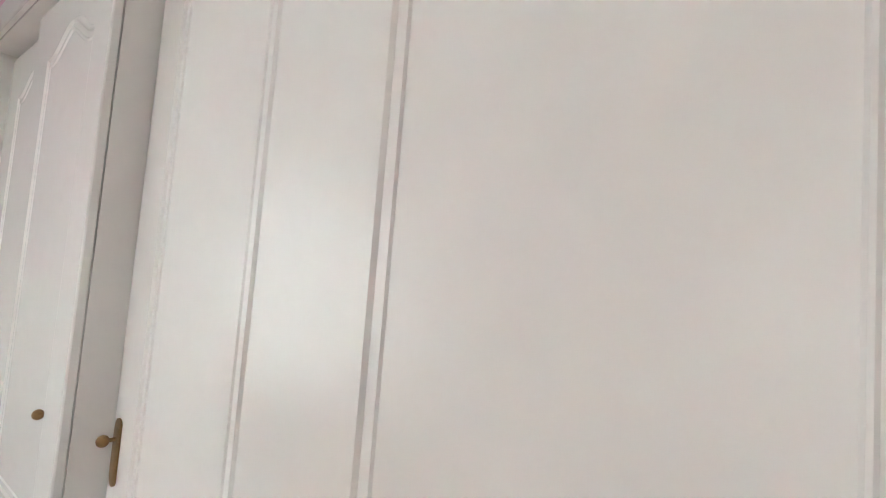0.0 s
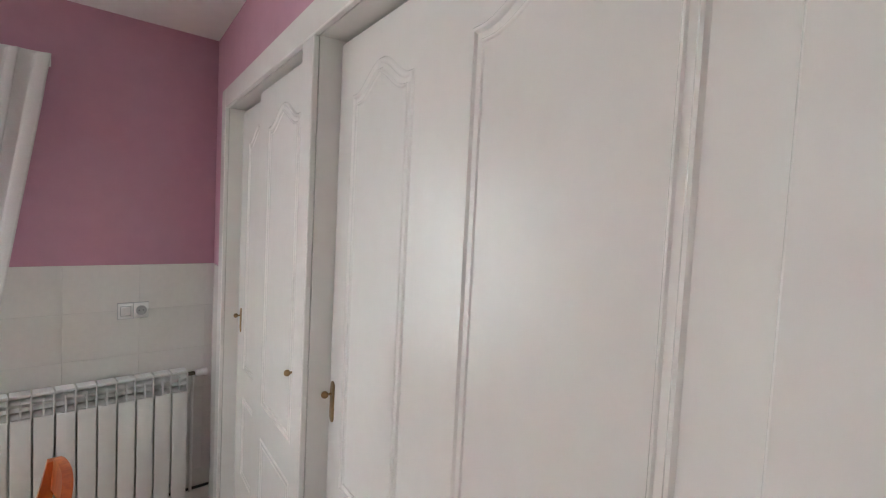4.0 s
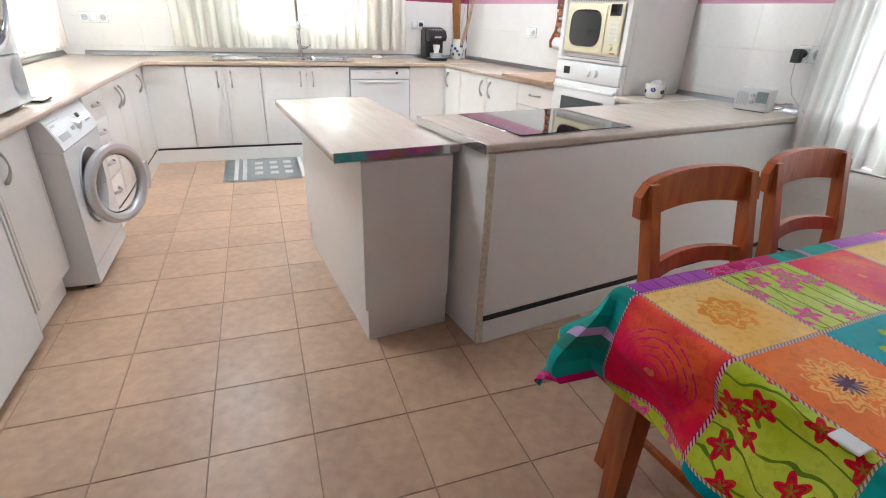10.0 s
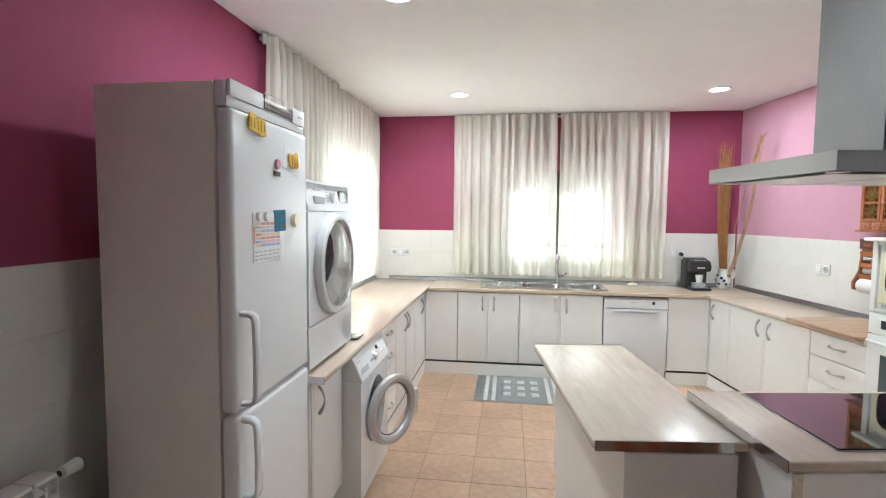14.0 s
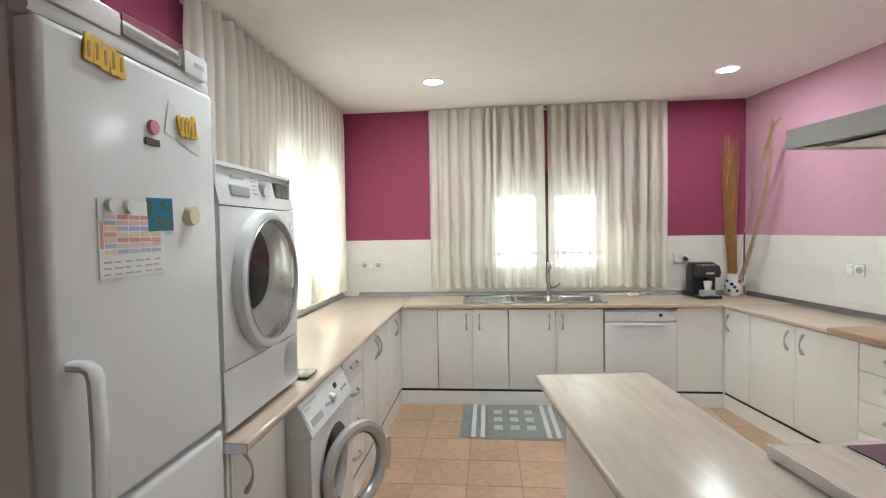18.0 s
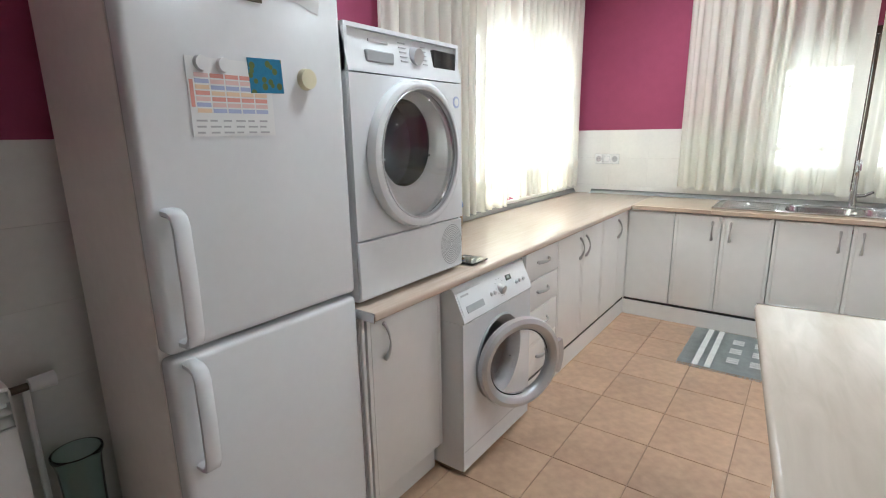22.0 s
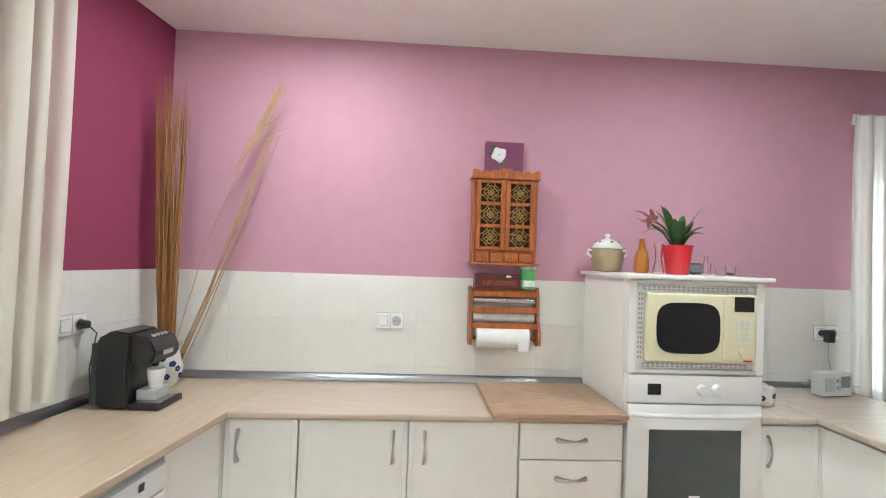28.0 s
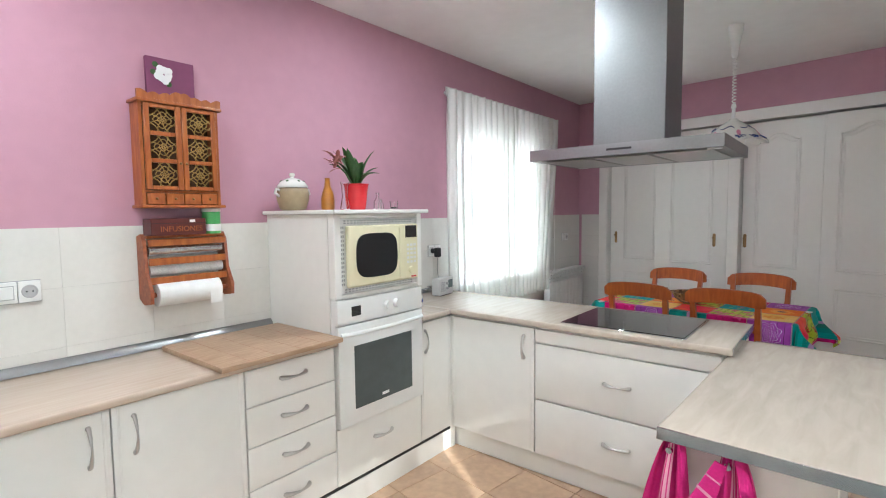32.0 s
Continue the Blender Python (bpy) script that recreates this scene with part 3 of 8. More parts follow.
# north run
unit(RN, -0.924, -0.592, [("blank", -0.924, -0.592)], "plain white corner filler beside the sink cabinets")
unit(RN, -0.59, 0.03, [("door", -0.59, -0.28, -0.337), ("door", -0.28, 0.03, -0.223)], "white two-door base cabinet under the drainer")
unit(RN, 0.032, 0.845, [("door", 0.032, 0.44, 0.383), ("door", 0.44, 0.845, 0.497)], "white two-door base cabinet under the sink", inner=0.15)
unit(RN, 1.452, 1.828, [("blank", 1.452, 1.828)], "plain white filler panel beside the dishwasher", depth=0.4)
plinth(RN, -0.928, 0.846)
plinth(RN, 1.452, 1.83)

# dishwasher
d = thing("dishwasher", (1.148, 0.28, 0), "white freestanding dishwasher under the worktop", "dishwasher", "", RN)
part("body", B(0.852, 1.446, 0.02, 0.55, 0.04, 0.845, 0.004), APPL, d)
dd = part("door", B(0.852, 1.446, -0.012, 0.018, 0.125, 0.735, 0.008, 2), APPL, d)
cp = part("control_panel", B(0.852, 1.446, -0.016, 0.018, 0.742, 0.828, 0.008, 2), APPL, d)
part("display", B(1.30, 1.325, -0.0185, -0.014, 0.785, 0.81), BLACKG, cp)
part("badge", B(1.10, 1.15, -0.0185, -0.014, 0.797, 0.803), GREYP, cp)
part("handle", B(0.93, 1.37, -0.034, -0.0125, 0.706, 0.728, 0.009, 2), APPL, dd, "moulded white bar handle")
part("kick_panel", B(0.858, 1.44, 0.006, 0.018, 0.005, 0.12, 0.004), APPL, d)

# west run
unit(RW @ Matrix.Translation((0, 0.045, 0)), 2.145, 2.588, [("door", 2.165, 2.588, 2.25), ("blank", 2.145, 2.163)], "white base cabinet under the tumble dryer")
unit(RW, 3.255, 3.66, [("drawer", 0.69, 0.852), ("drawer", 0.525, 0.69), ("drawer", 0.335, 0.525), ("drawer", 0.14, 0.335)], "white four-drawer base cabinet beside the washing machine")
unit(RW, 3.662, 4.42, [("door", 3.662, 4.04, 3.99), ("door", 4.04, 4.42, 4.09)], "white two-door base cabinet under the window worktop")
unit(RW, 4.422, 5.004, [("door", 4.422, 4.80, 4.75), ("blank", 4.80, 5.004)], "white corner base cabinet under the window worktop")
plinth(RW, 3.255, 5.006)
plinth(RW @ Matrix.Translation((0, 0.045, 0)), 2.145, 2.588, gasket=False)

# east run, u = -Y
unit(RE, -5.868, -5.56, [("door", -5.868, -5.56, -5.81)], "narrow white base cabinet in the corner by the coffee machine")
unit(RE, -5.558, -4.607, [("door", -5.558, -5.09, -5.155), ("door", -5.09, -4.607, -5.02)], "white two-door base cabinet under the east worktop")
unit(RE, -4.605, -4.14, [("drawer", 0.69, 0.852), ("drawer", 0.515, 0.69), ("drawer", 0.33, 0.515), ("drawer", 0.14, 0.33)], "white four-drawer base cabinet beside the oven column")
unit(RE, -3.51, -3.227, [("door", -3.51, -3.227, -3.47)], "narrow white base cabinet beside the oven column")
plinth(RE, -5.875, -3.225)

# peninsula, north face: u = -X
unit(RP, 0.555, 1.145, [("door", 0.555, 1.145, 1.08)], "white one-door base cabinet under the hob worktop", depth=0.55)
unit(RP, 1.147, 2.065, [("drawer", 0.775, 0.852), ("drawer", 0.455, 0.772), ("drawer", 0.14, 0.452)], "wide white drawer cabinet under the hob", depth=0.55)
plinth(RP, 0.535, 2.08, gasket=False)

# white posts that close the inner corners of the runs


def corner_post(m, u0, u1, v0, v1):
    c = thing("corner_post", ((u0 + u1) / 2, (v0 + v1) / 2, 0.14), "narrow white post in an inner corner of the cabinets", "corner post", "white kitchen units", m)
    part("strip", B(u0, u1, v0, v1, 0.0, 0.856, 0.002), LAM, c)


corner_post(WM, -0.96, -0.9255, 5.0045, 5.04)
corner_post(WM, 1.8295, 1.86, 5.004, 5.04)
corner_post(EM, -0.5565, -0.515, 3.19, 3.2275)

# peninsula back panel and end panel (dining side)
pb = thing("peninsula_panel", (-1.05, 2.61, 0), "white back and end panels of the hob peninsula", "panel", "", EM)
part("back_panel", B(-2.065, 0.0, 2.662, 2.70, 0.135, 0.862, 0.003), LAM, pb)
part("end_panel", B(-2.088, -2.066, 2.662, 3.2, 0.002, 0.862, 0.003), LAM, pb)
part("corner_strip", B(-2.094, -2.06, 2.6535, 2.6615, 0.002, 0.862, 0.003), EDGEB, pb, "yellowed corner edging strip")
part("foot_board", B(-2.06, 0.0, 2.652, 2.69, 0.0, 0.112, 0.002), LAM, pb)
part("seal", B(-2.06, 0.0, 2.656, 2.69, 0.113, 0.1335), BLACKL, pb)

# lower leaf of the peninsula, set a little askew
IM = EM @ Matrix.Translation((-2.627, 2.875, 0)) @ Matrix.Rotation(radians(-2.0), 4, "Z") @ Matrix.Translation((2.61, -2.858, 0))
lf = thing("island_cabinet", (-2.3, 3.5, 0), "white panelled low island cabinet joined to the peninsula", "cabinet", "", IM)
part("body", B(-2.50, -2.11, 2.878, 4.02, 0.16, 0.816, 0.003), LAM, lf)
part("foot", B(-2.488, -2.11, 2.876, 4.0, 0.0, 0.156, 0.002), LAM, lf)
part("end_cap", B(-2.502, -2.11, 2.866, 2.877, 0.16, 0.816, 0.002), LAM, lf)

# ---- worktops ----


def worktop(name, m, u0, u1, v0, v1, z, material, label, edge=None, th=0.032):
    w = thing(name, ((u0 + u1) / 2, (v0 + v1) / 2, z - th), label, "worktop", "kitchen worktops", m)
    part("slab", B(u0, u1, v0, v1, z - th, z, 0.012, 3), material, w)
    for e in edge or ():
        part("metal_edge", B(*e, z - th - 0.001, z + 0.001, 0.003), CHROME, w, "polished metal edge strip")
    return w


worktop("worktop", RW, 2.135, 5.617 - 0.0, -0.028, 0.702, 0.892, TOP, "beige laminate worktop below the west window", [(2.13, 2.1345, -0.03, 0.6)])
TOPN = wood_mat("beech_worktop_long", (0.48, 0.37, 0.27), (0.60, 0.48, 0.37), 0.2, (1.2, 14, 14), 4, contrast=2.2)
wn_t = thing("worktop", (0.45, 0.27, 0.86), "beige laminate worktop round the sink below the north window", "worktop", "kitchen worktops", RN)
SX0, SX1, SY0, SY1 = -0.37, 0.91, 0.07, 0.52
for a, b, c_, e in ((-0.896, SX0 + 0.02, -0.028, 0.611), (SX1 - 0.02, 2.72, -0.028, 0.611), (SX0 + 0.02, SX1 - 0.02, -0.028, SY0 + 0.02), (SX0 + 0.02, SX1 - 0.02, SY1 - 0.02, 0.611)):
    part("slab", B(a, b, c_, e, 0.861, 0.893, 0.004), TOPN, wn_t)
worktop("worktop", RE, -5.91, -4.135, -0.03, 0.551, 0.8915, TOP, "beige laminate worktop along the east wall")
wp = worktop("worktop", EM, -2.109, -0.002, 2.650, 3.255, 0.902, TOPE, "pale wood-grain peninsula worktop with the hob set in", None, 0.034)
worktop("worktop", RE, -3.525, -3.257, -0.03, 0.549, 0.9015, TOPE, "short pale worktop piece beside the oven column", None, 0.033)
part("metal_edge", B(-2.1135, -2.1095, 2.652, 3.253, 0.866, 0.9035, 0.001), CHROME, wp, "polished metal edge strip")
lt = worktop("worktop", IM, -2.61, -2.075, 2.862, 4.145, 0.86, TOPE, "pale wood-grain lower worktop of the island", None, 0.034)
part("metal_edge", B(-2.605, -2.078, 4.1455, 4.149, 0.824, 0.8615, 0.001), CHROME, lt, "polished metal edge strip")
part("metal_edge", B(-2.605, -2.13, 2.858, 2.8615, 0.824, 0.8615, 0.001), CHROME, lt, "polished metal edge strip")


def upstand(m, u0, u1, v):
    bm = bm_new()
    rings = []
    for u in (u0, u1):
        rings.append([(u, v, 0.895), (u, v - 0.028, 0.895), (u, v - 0.024, 0.907), (u, v - 0.010, 0.925), (u, v, 0.93)])
    skin(bm, rings)
    solid("upstand", bm, STEEL, "brushed metal upstand along the worktop back", "upstand", "worktop upstands", m, ((u0 + u1) / 2, v, 0.895), smooth=60)


upstand(RN, -1.45, 2.1, 0.603)
upstand(RW, 2.77, 5.58, 0.695)
upstand(RE, -6.35, -4.145, 0.542)
upstand(RE, -3.5, -2.62, 0.542)

# ---- appliances on the west side (frame RF: u = y, fronts at v = 0 facing east) ----
RF = Matrix.Translation((-0.966, 0.012, 0)) @ Matrix.Rotation(radians(90), 4, "Z") @ Matrix.Diagonal((0.992, 1.0, 1.047, 1.0))
RD = Matrix.Translation((-0.972, 0.0, 0.893)) @ Matrix.Rotation(radians(90), 4, "Z") @ Matrix.Diagonal((1.0, 1.0, 1.058, 1.0)) @ Matrix.Translation((0, 0, -0.893))


def bar_handle(bm, u, z0, z1):
    """A broad flat bar handle on two square feet."""
    path = [(0.004, z1 - 0.004), (-0.030, z1 - 0.006), (-0.044, z1 - 0.014), (-0.050, z1 - 0.032), (-0.053, (z0 + z1) / 2), (-0.050, z0 + 0.032), (-0.044, z0 + 0.014), (-0.030, z0 + 0.006), (0.004, z0 + 0.004)]
    rings = []
    for i, (v, z) in enumerate(path):
        pa, pb = path[max(0, i - 1)], path[min(len(path) - 1, i + 1)]
        t = Vector((pb[0] - pa[0], pb[1] - pa[1])).normalized()
        nv = Vector((-t.y, t.x))
        h, w = 0.009, 0.019
        rings.append([(u + a_ * w, v + nv.x * b_ * h, z + nv.y * b_ * h) for a_, b_ in ((-1, -0.5), (-0.7, -1), (0.7, -1), (1, -0.5), (1, 0.5), (0.7, 1), (-0.7, 1), (-1, 0.5))])
    return skin(bm, rings)


REDI = mat("red_ink", (0.70, 0.33, 0.28), 0.7)
BLUI = mat("blue_ink", (0.42, 0.47, 0.66), 0.7)
GREYI = mat("grey_ink", (0.45, 0.45, 0.46), 0.7)
PALEI = mat("pale_pink_ink", (0.76, 0.55, 0.52), 0.7)
ORANI = mat("pale_orange_ink", (0.78, 0.60, 0.42), 0.7)
f = thing("fridge_freezer", (1.83, 0.28, 0), "tall white fridge-freezer with magnets and papers on its door", "fridge", "", RF)
part("cabinet", B(1.532, 2.128, 0.062, 0.49, 0.024, 1.965, 0.006, 2), FRIDGES, f, "grey-white fridge side")
fd = part("fridge_door", B(1.53, 2.13, 0.0, 0.058, 0.915, 1.885, 0.018, 3), APPL, f)
part("handle", bar_handle(bm_new(), 1.575, 0.935, 1.24), APPL, fd)
fz = part("freezer_door", B(1.53, 2.13, 0.0, 0.058, 0.028, 0.902, 0.018, 3), APPL, f)
part("handle", bar_handle(bm_new(), 1.575, 0.62, 0.89), APPL, fz)
tp = part("top_panel", B(1.53, 2.13, 0.016, 0.06, 1.888, 1.968, 0.010, 3), APPL, f)
bm = bm_new()
skin(bm, [[(u, v, 1.889 - 0.004 * math.sin(math.pi * (u - 1.53) / 0.6)), (u, v - 0.004, 1.896), (u, v - 0.002, 1.915), (u, 0.02, 1.922), (u, 0.02, 1.889)] for u, v in [(1.53 + 0.6 * i / 16, 0.006 + 0.012 * abs(i / 8 - 1) ** 3) for i in range(17)]])
part("lower_lip", bm, APPL, tp)
part("side_block", B(1.532, 1.752, 0.0, 0.0155, 1.918, 1.970, 0.006, 2), APPL, tp)
blk = part("logo_block", B(1.985, 2.098, -0.006, 0.0155, 1.912, 1.972, 0.006, 2), APPL, tp)
part("badge", B(2.03, 2.075, -0.0075, -0.0055, 1.938, 1.949), GREYP, blk)
part("display_strip", B(1.753, 1.984, 0.004, 0.0155, 1.926, 1.952, 0.004), SILVERP, tp, "pale grey display strip")
part("clear_cover", B(1.753, 1.984, -0.002, 0.001, 1.922, 1.978, 0.001), GLASS, tp, "clear plastic cover over the strip")
for k in range(7):
    part("print_mark", B(1.775 + 0.03 * k, 1.785 + 0.03 * k + 0.006 * (k % 2), 0.0025, 0.0045, 1.936, 1.940), GREYI, tp)
for u in (1.58, 2.08):
    for v in (0.1, 0.45):
        part("foot", cyl(bm_new(), (u, v, 0), (u, v, 0.025), 0.02), BLACKP, f)


def magnet(name, u0, u1, z0, z1, material, label, th=0.006, rot=0.0, shape=None):
    bm = bm_new()
    if shape == "round":
        cyl(bm, ((u0 + u1) / 2, -0.0005, (z0 + z1) / 2), ((u0 + u1) / 2, -th, (z0 + z1) / 2), (u1 - u0) / 2, (u1 - u0) / 2 * 0.9, 24)
    else:
        box(bm, u0, u1, -th, -0.0005, z0, z1, min(0.002, th * 0.4))
    c = Vector(((u0 + u1) / 2, 0, (z0 + z1) / 2))
    bmesh.ops.rotate(bm, verts=bm.verts, cent=c, matrix=Matrix.Rotation(radians(rot), 3, "Y"))
    return solid(name, bm, material, label, "magnet" if "magnet" in label else "paper", "things on the fridge door", RF, tuple(c))


def name_magnet(u, z, rot, w=0.115):
    m = thing("name_magnet", (u, -0.001, z), "yellow rubber name magnet on the fridge door", "magnet", "things on the fridge door", RF)
    rnd = random.Random(int(u * 100))
    bm = B(u - w / 2, u + w / 2, -0.005, -0.0005, z - 0.020, z + 0.018, 0.002)
    bmesh.ops.rotate(bm, verts=bm.verts, cent=(u, 0, z), matrix=Matrix.Rotation(radians(rot), 3, "Y"))
    part("plate", bm, YELM, m)
    for i in range(5):
        x = u - w / 2 + w * (i + 0.5) / 5
        k = w / 5 * 0.56
        lo, hi = z - 0.026 - 0.006 * rnd.random(), z + 0.020 + 0.014 * rnd.random()
        bm = B(x - k, x + k, -0.009, -0.0052, lo, hi, 0.003)
        bmesh.ops.rotate(bm, verts=bm.verts, cent=(x, 0, z), matrix=Matrix.Rotation(rnd.uniform(-0.25, 0.25), 3, "Y"))
        bmesh.ops.rotate(bm, verts=bm.verts, cent=(u, 0, z), matrix=Matrix.Rotation(radians(rot), 3, "Y"))
        letter = part("letter", bm, YELM, m)
        bm = B(x - k * 0.35, x + k * 0.2, -0.0098, -0.0092, lo + 0.012, hi - 0.012)
        part("letter_line", bm, MUST, letter)


name_magnet(1.69, 1.855, 4)
magnet("note_paper", 1.90, 2.06, 1.715, 1.80, PAPER, "white note with a blue line under a yellow magnet", 0.0015, 14)
name_magnet(1.985, 1.765, -8, 0.08)
PINKM = mat("pink_rubber", (0.62, 0.24, 0.34), 0.5)
magnet("doughnut_magnet", 1.825, 1.862, 1.72, 1.757, PINKM, "small pink round magnet on the fridge door", 0.01, 0, "round")
magnet("word_magnet", 1.815, 1.87, 1.695, 1.712, DARKBR, "small dark lettered magnet on the fridge door", 0.004)
card = pattern_mat("sea_postcard", (0.04, 0.20, 0.34), (0.12, 0.16, 0.05), 40)
magnet("postcard", 1.812, 1.912, 1.492, 1.572, card, "blue-green seaside postcard magnet", 0.003, -2)
magnet("timer_magnet", 1.96, 2.015, 1.505, 1.56, CREAM, "round cream kitchen timer magnet", 0.018, 0, "round")
cal = thing("printed_chart", (1.765, -0.001, 1.46), "paper chart with red and blue printed bars held by magnets", "paper", "things on the fridge door", RF)
part("sheet", B(1.655, 1.875, -0.0022, -0.0006, 1.392, 1.560), PAPER, cal)
for i in range(7):
    z = 1.527 - 0.0125 * i
    for q in range(5):
        u = 1.672 + 0.038 * q
        part("cell", B(u, u + 0.034, -0.0026, -0.0023, z - 0.009, z), (REDI, PALEI, BLUI, ORANI)[(i + (q == 0)) % 4], cal)
part("side_bar", B(1.659, 1.668, -0.0026, -0.0023, 1.455, 1.512), REDI, cal)
for i in range(3):
    for q in range(6):
        u = 1.666 + 0.033 * q
        part("text_line", B(u, u + 0.018 + 0.004 * ((i + q) % 3), -0.0026, -0.0023, 1.398 + 0.013 * i, 1.402 + 0.013 * i), GREYI, cal)
for u in (1.69, 1.745):
    magnet("cow_magnet", u - 0.017, u + 0.017, 1.53, 1.564, WPLAST, "small white figure magnet on the fridge door", 0.014, 0, "round")


# front-loading machines
def circle(u, z, r, v, seg=48, dz=0.0):
    return [(u + r * math.cos(t), v, z + dz + r * math.sin(t)) for t in [2 * math.pi * i / seg for i in range(seg)]]


def panel_with_hole(u0, u1, z0, z1, v0, v1, u, z, r, seg=48):
    """A front sheet with a round opening through it."""
    def edge(t):
        c, s_ = math.cos(t), math.sin(t)
        k = min(((u1 - u) if c > 0 else (u - u0)) / max(abs(c), 1e-6), ((z1 - z) if s_ > 0 else (z - z0)) / max(abs(s_), 1e-6))
        return u + k * c, z + k * s_
    corner = [math.atan2(zz - z, uu - u) % (2 * math.pi) for uu in (u0, u1) for zz in (z0, z1)]
    ts = sorted(set([2 * math.pi * i / seg for i in range(seg)] + corner))
    out = [edge(t) for t in ts]
    hole = [(u + r * math.cos(t), z + r * math.sin(t)) for t in ts]
    rings = [[(x, v0, y) for x, y in hole], [(x, v0, y) for x, y in out], [(x, v1, y) for x, y in out], [(x, v1, y) for x, y in hole], [(x, v0, y) for x, y in hole]]
    return skin(bm_new(), rings, cap=False)


def shell(u0, u1, v0, v1, z0, z1, th=0.012):
    """One thin wall round a hollow front."""
    def rect(k, v):
        return [(u0 + k, v, z0 + k), (u1 - k, v, z0 + k), (u1 - k, v, z1 - k), (u0 + k, v, z1 - k)]
    return skin(bm_new(), [rect(0, v0), rect(0, v1), rect(th, v1), rect(th, v0), rect(0, v0)], cap=False)


dy = thing("tumble_dryer", (2.45, 0.28, 0.893), "white front-loading tumble dryer standing on the worktop", "tumble dryer", "", RD)
part("body", B(2.152, 2.75, 0.161, 0.545, 0.905, 1.738, 0.012, 2), APPL, dy)
part("side_wall", shell(2.152, 2.75, 0.0121, 0.1605, 0.906, 1.737), APPL, dy)
DU, DZ = 2.452, 1.355
part("front_panel", panel_with_hole(2.152, 2.75, 1.105, 1.60, 0.0, 0.0115, DU, DZ, 0.222), APPL, dy)
part("base_panel", B(2.152, 2.75, 0.0, 0.0115, 0.91, 1.10, 0.005), APPL, dy)
bm = bm_new()
rings = []
for u in (2.152, 2.75):
    rings.append([(u, 0.0, 1.604), (u, 0.0, 1.612), (u, 0.03, 1.735), (u, 0.05, 1.738), (u, 0.05, 1.604)])
skin(bm, rings)
pn = part("control_panel", bm, APPL, dy)
tilt = lambda z: (z - 1.612) * 0.244
bm = bm_new()
for u0, u1, z0, z1 in ((2.235, 2.365, 1.635, 1.67),):
    box(bm, u0, u1, tilt(z0) - 0.004, tilt(z0) + 0.02, z0, z1, 0.004)
part("drawer_pull", bm, GREYP, pn, "recessed detergent drawer grip")
part("badge", B(2.26, 2.35, tilt(1.70) - 0.004, tilt(1.70) + 0.01, 1.695, 1.703), GREYI, pn)
bm = bm_new()
cyl(bm, (2.485, tilt(1.68) + 0.01, 1.675), (2.485, tilt(1.68) - 0.022, 1.67), 0.03, 0.026, 28)
part("dial", bm, SILVERP, pn, "silver programme dial")
for i in range(5):
    z = 1.65 + i * 0.014
    for ua, ub in ((2.405, 2.44), (2.525, 2.55)):
        part("print_line", B(ua, ub, tilt(z) - 0.003, tilt(z) + 0.005, z, z + 0.003), GREYI, pn)
part("display", B(2.585, 2.725, tilt(1.66) - 0.004, tilt(1.66) + 0.02, 1.645, 1.705, 0.003), BLACKG, pn, "dark display window")
dr = part("porthole_door", skin(bm_new(), [circle(DU, DZ, r, v) for r, v in ((0.241, -0.0005), (0.243, -0.016), (0.238, -0.036), (0.226, -0.043), (0.214, -0.041), (0.207, -0.034), (0.205, 0.004), (0.221, 0.0))], cap=False), APPL, dy, "broad white door ring")
part("silver_ring", skin(bm_new(), [circle(DU, DZ, r, v) for r, v in ((0.2135, -0.0415), (0.212, -0.044), (0.2085, -0.043), (0.207, -0.036))], cap=False), SILVERP, dr)
part("door_bowl", skin(bm_new(), [circle(DU, DZ, r, v, dz=dz) for r, v, dz in ((0.2055, 0.002, 0), (0.197, 0.006, 0.004), (0.172, 0.022, 0.022), (0.150, 0.030, 0.036), (0.146, 0.048, 0.038))], cap=False), WPLAST, dr, "pale inner dish of the door", 60)
# The whole drum takes one even near-black gloss, not steel.
part("drum", skin(bm_new(), [circle(DU, DZ, 0.150, 0.047, dz=0.037), circle(DU, DZ, 0.16, 0.155, dz=0.03), circle(DU, DZ, 0.003, 0.158, dz=0.03)], cap=False), DARKG, dy, "dark drum behind the door")
part("glass", skin(bm_new(), [circle(DU, DZ, r, v) for r, v in ((0.206, -0.026), (0.19, -0.042), (0.15, -0.056), (0.08, -0.064), (0.004, -0.066), (0.003, -0.062), (0.08, -0.060), (0.148, -0.052), (0.187, -0.038), (0.203, -0.022))], cap=False), GLASS, dr, "clear domed door glass", 70)
part("grip", B(DU - 0.190, DU - 0.14, 0.010, 0.018, DZ - 0.012, DZ - 0.006, 0.002), SILVERP, dr, "thin silver latch")
bm = bm_new()
for k in range(9):
    r = 0.008 + k * 0.0075
    n = 28
    for s in range(n):
        a = 2 * math.pi * s / n
        b = 2 * math.pi * (s + 1) / n
        v1 = [bm.verts.new((2.672 + rr * math.cos(t), -0.0008, 1.006 + rr * 1.1 * math.sin(t))) for rr, t in ((r, a), (r, b), (r + 0.003, b), (r + 0.003, a))]
        bm.faces.new(v1)
part("vent", bm, GREYP, dy, "round slotted air vent")
part("sticker", cyl(bm_new(), (2.715, 0.0, 1.535), (2.715, -0.0015, 1.535), 0.021, 0.021, 20), BLUI, dy)
part("sticker_mark", cyl(bm_new(), (2.715, -0.0016, 1.535), (2.715, -0.0024, 1.535), 0.014, 0.014, 16), WPLAST, dy)
for u in (2.2, 2.7):
    for v in (0.06, 0.52):
        part("foot", cyl(bm_new(), (u, v, 0.893), (u, v, 0.906), 0.022), BLACKP, dy)

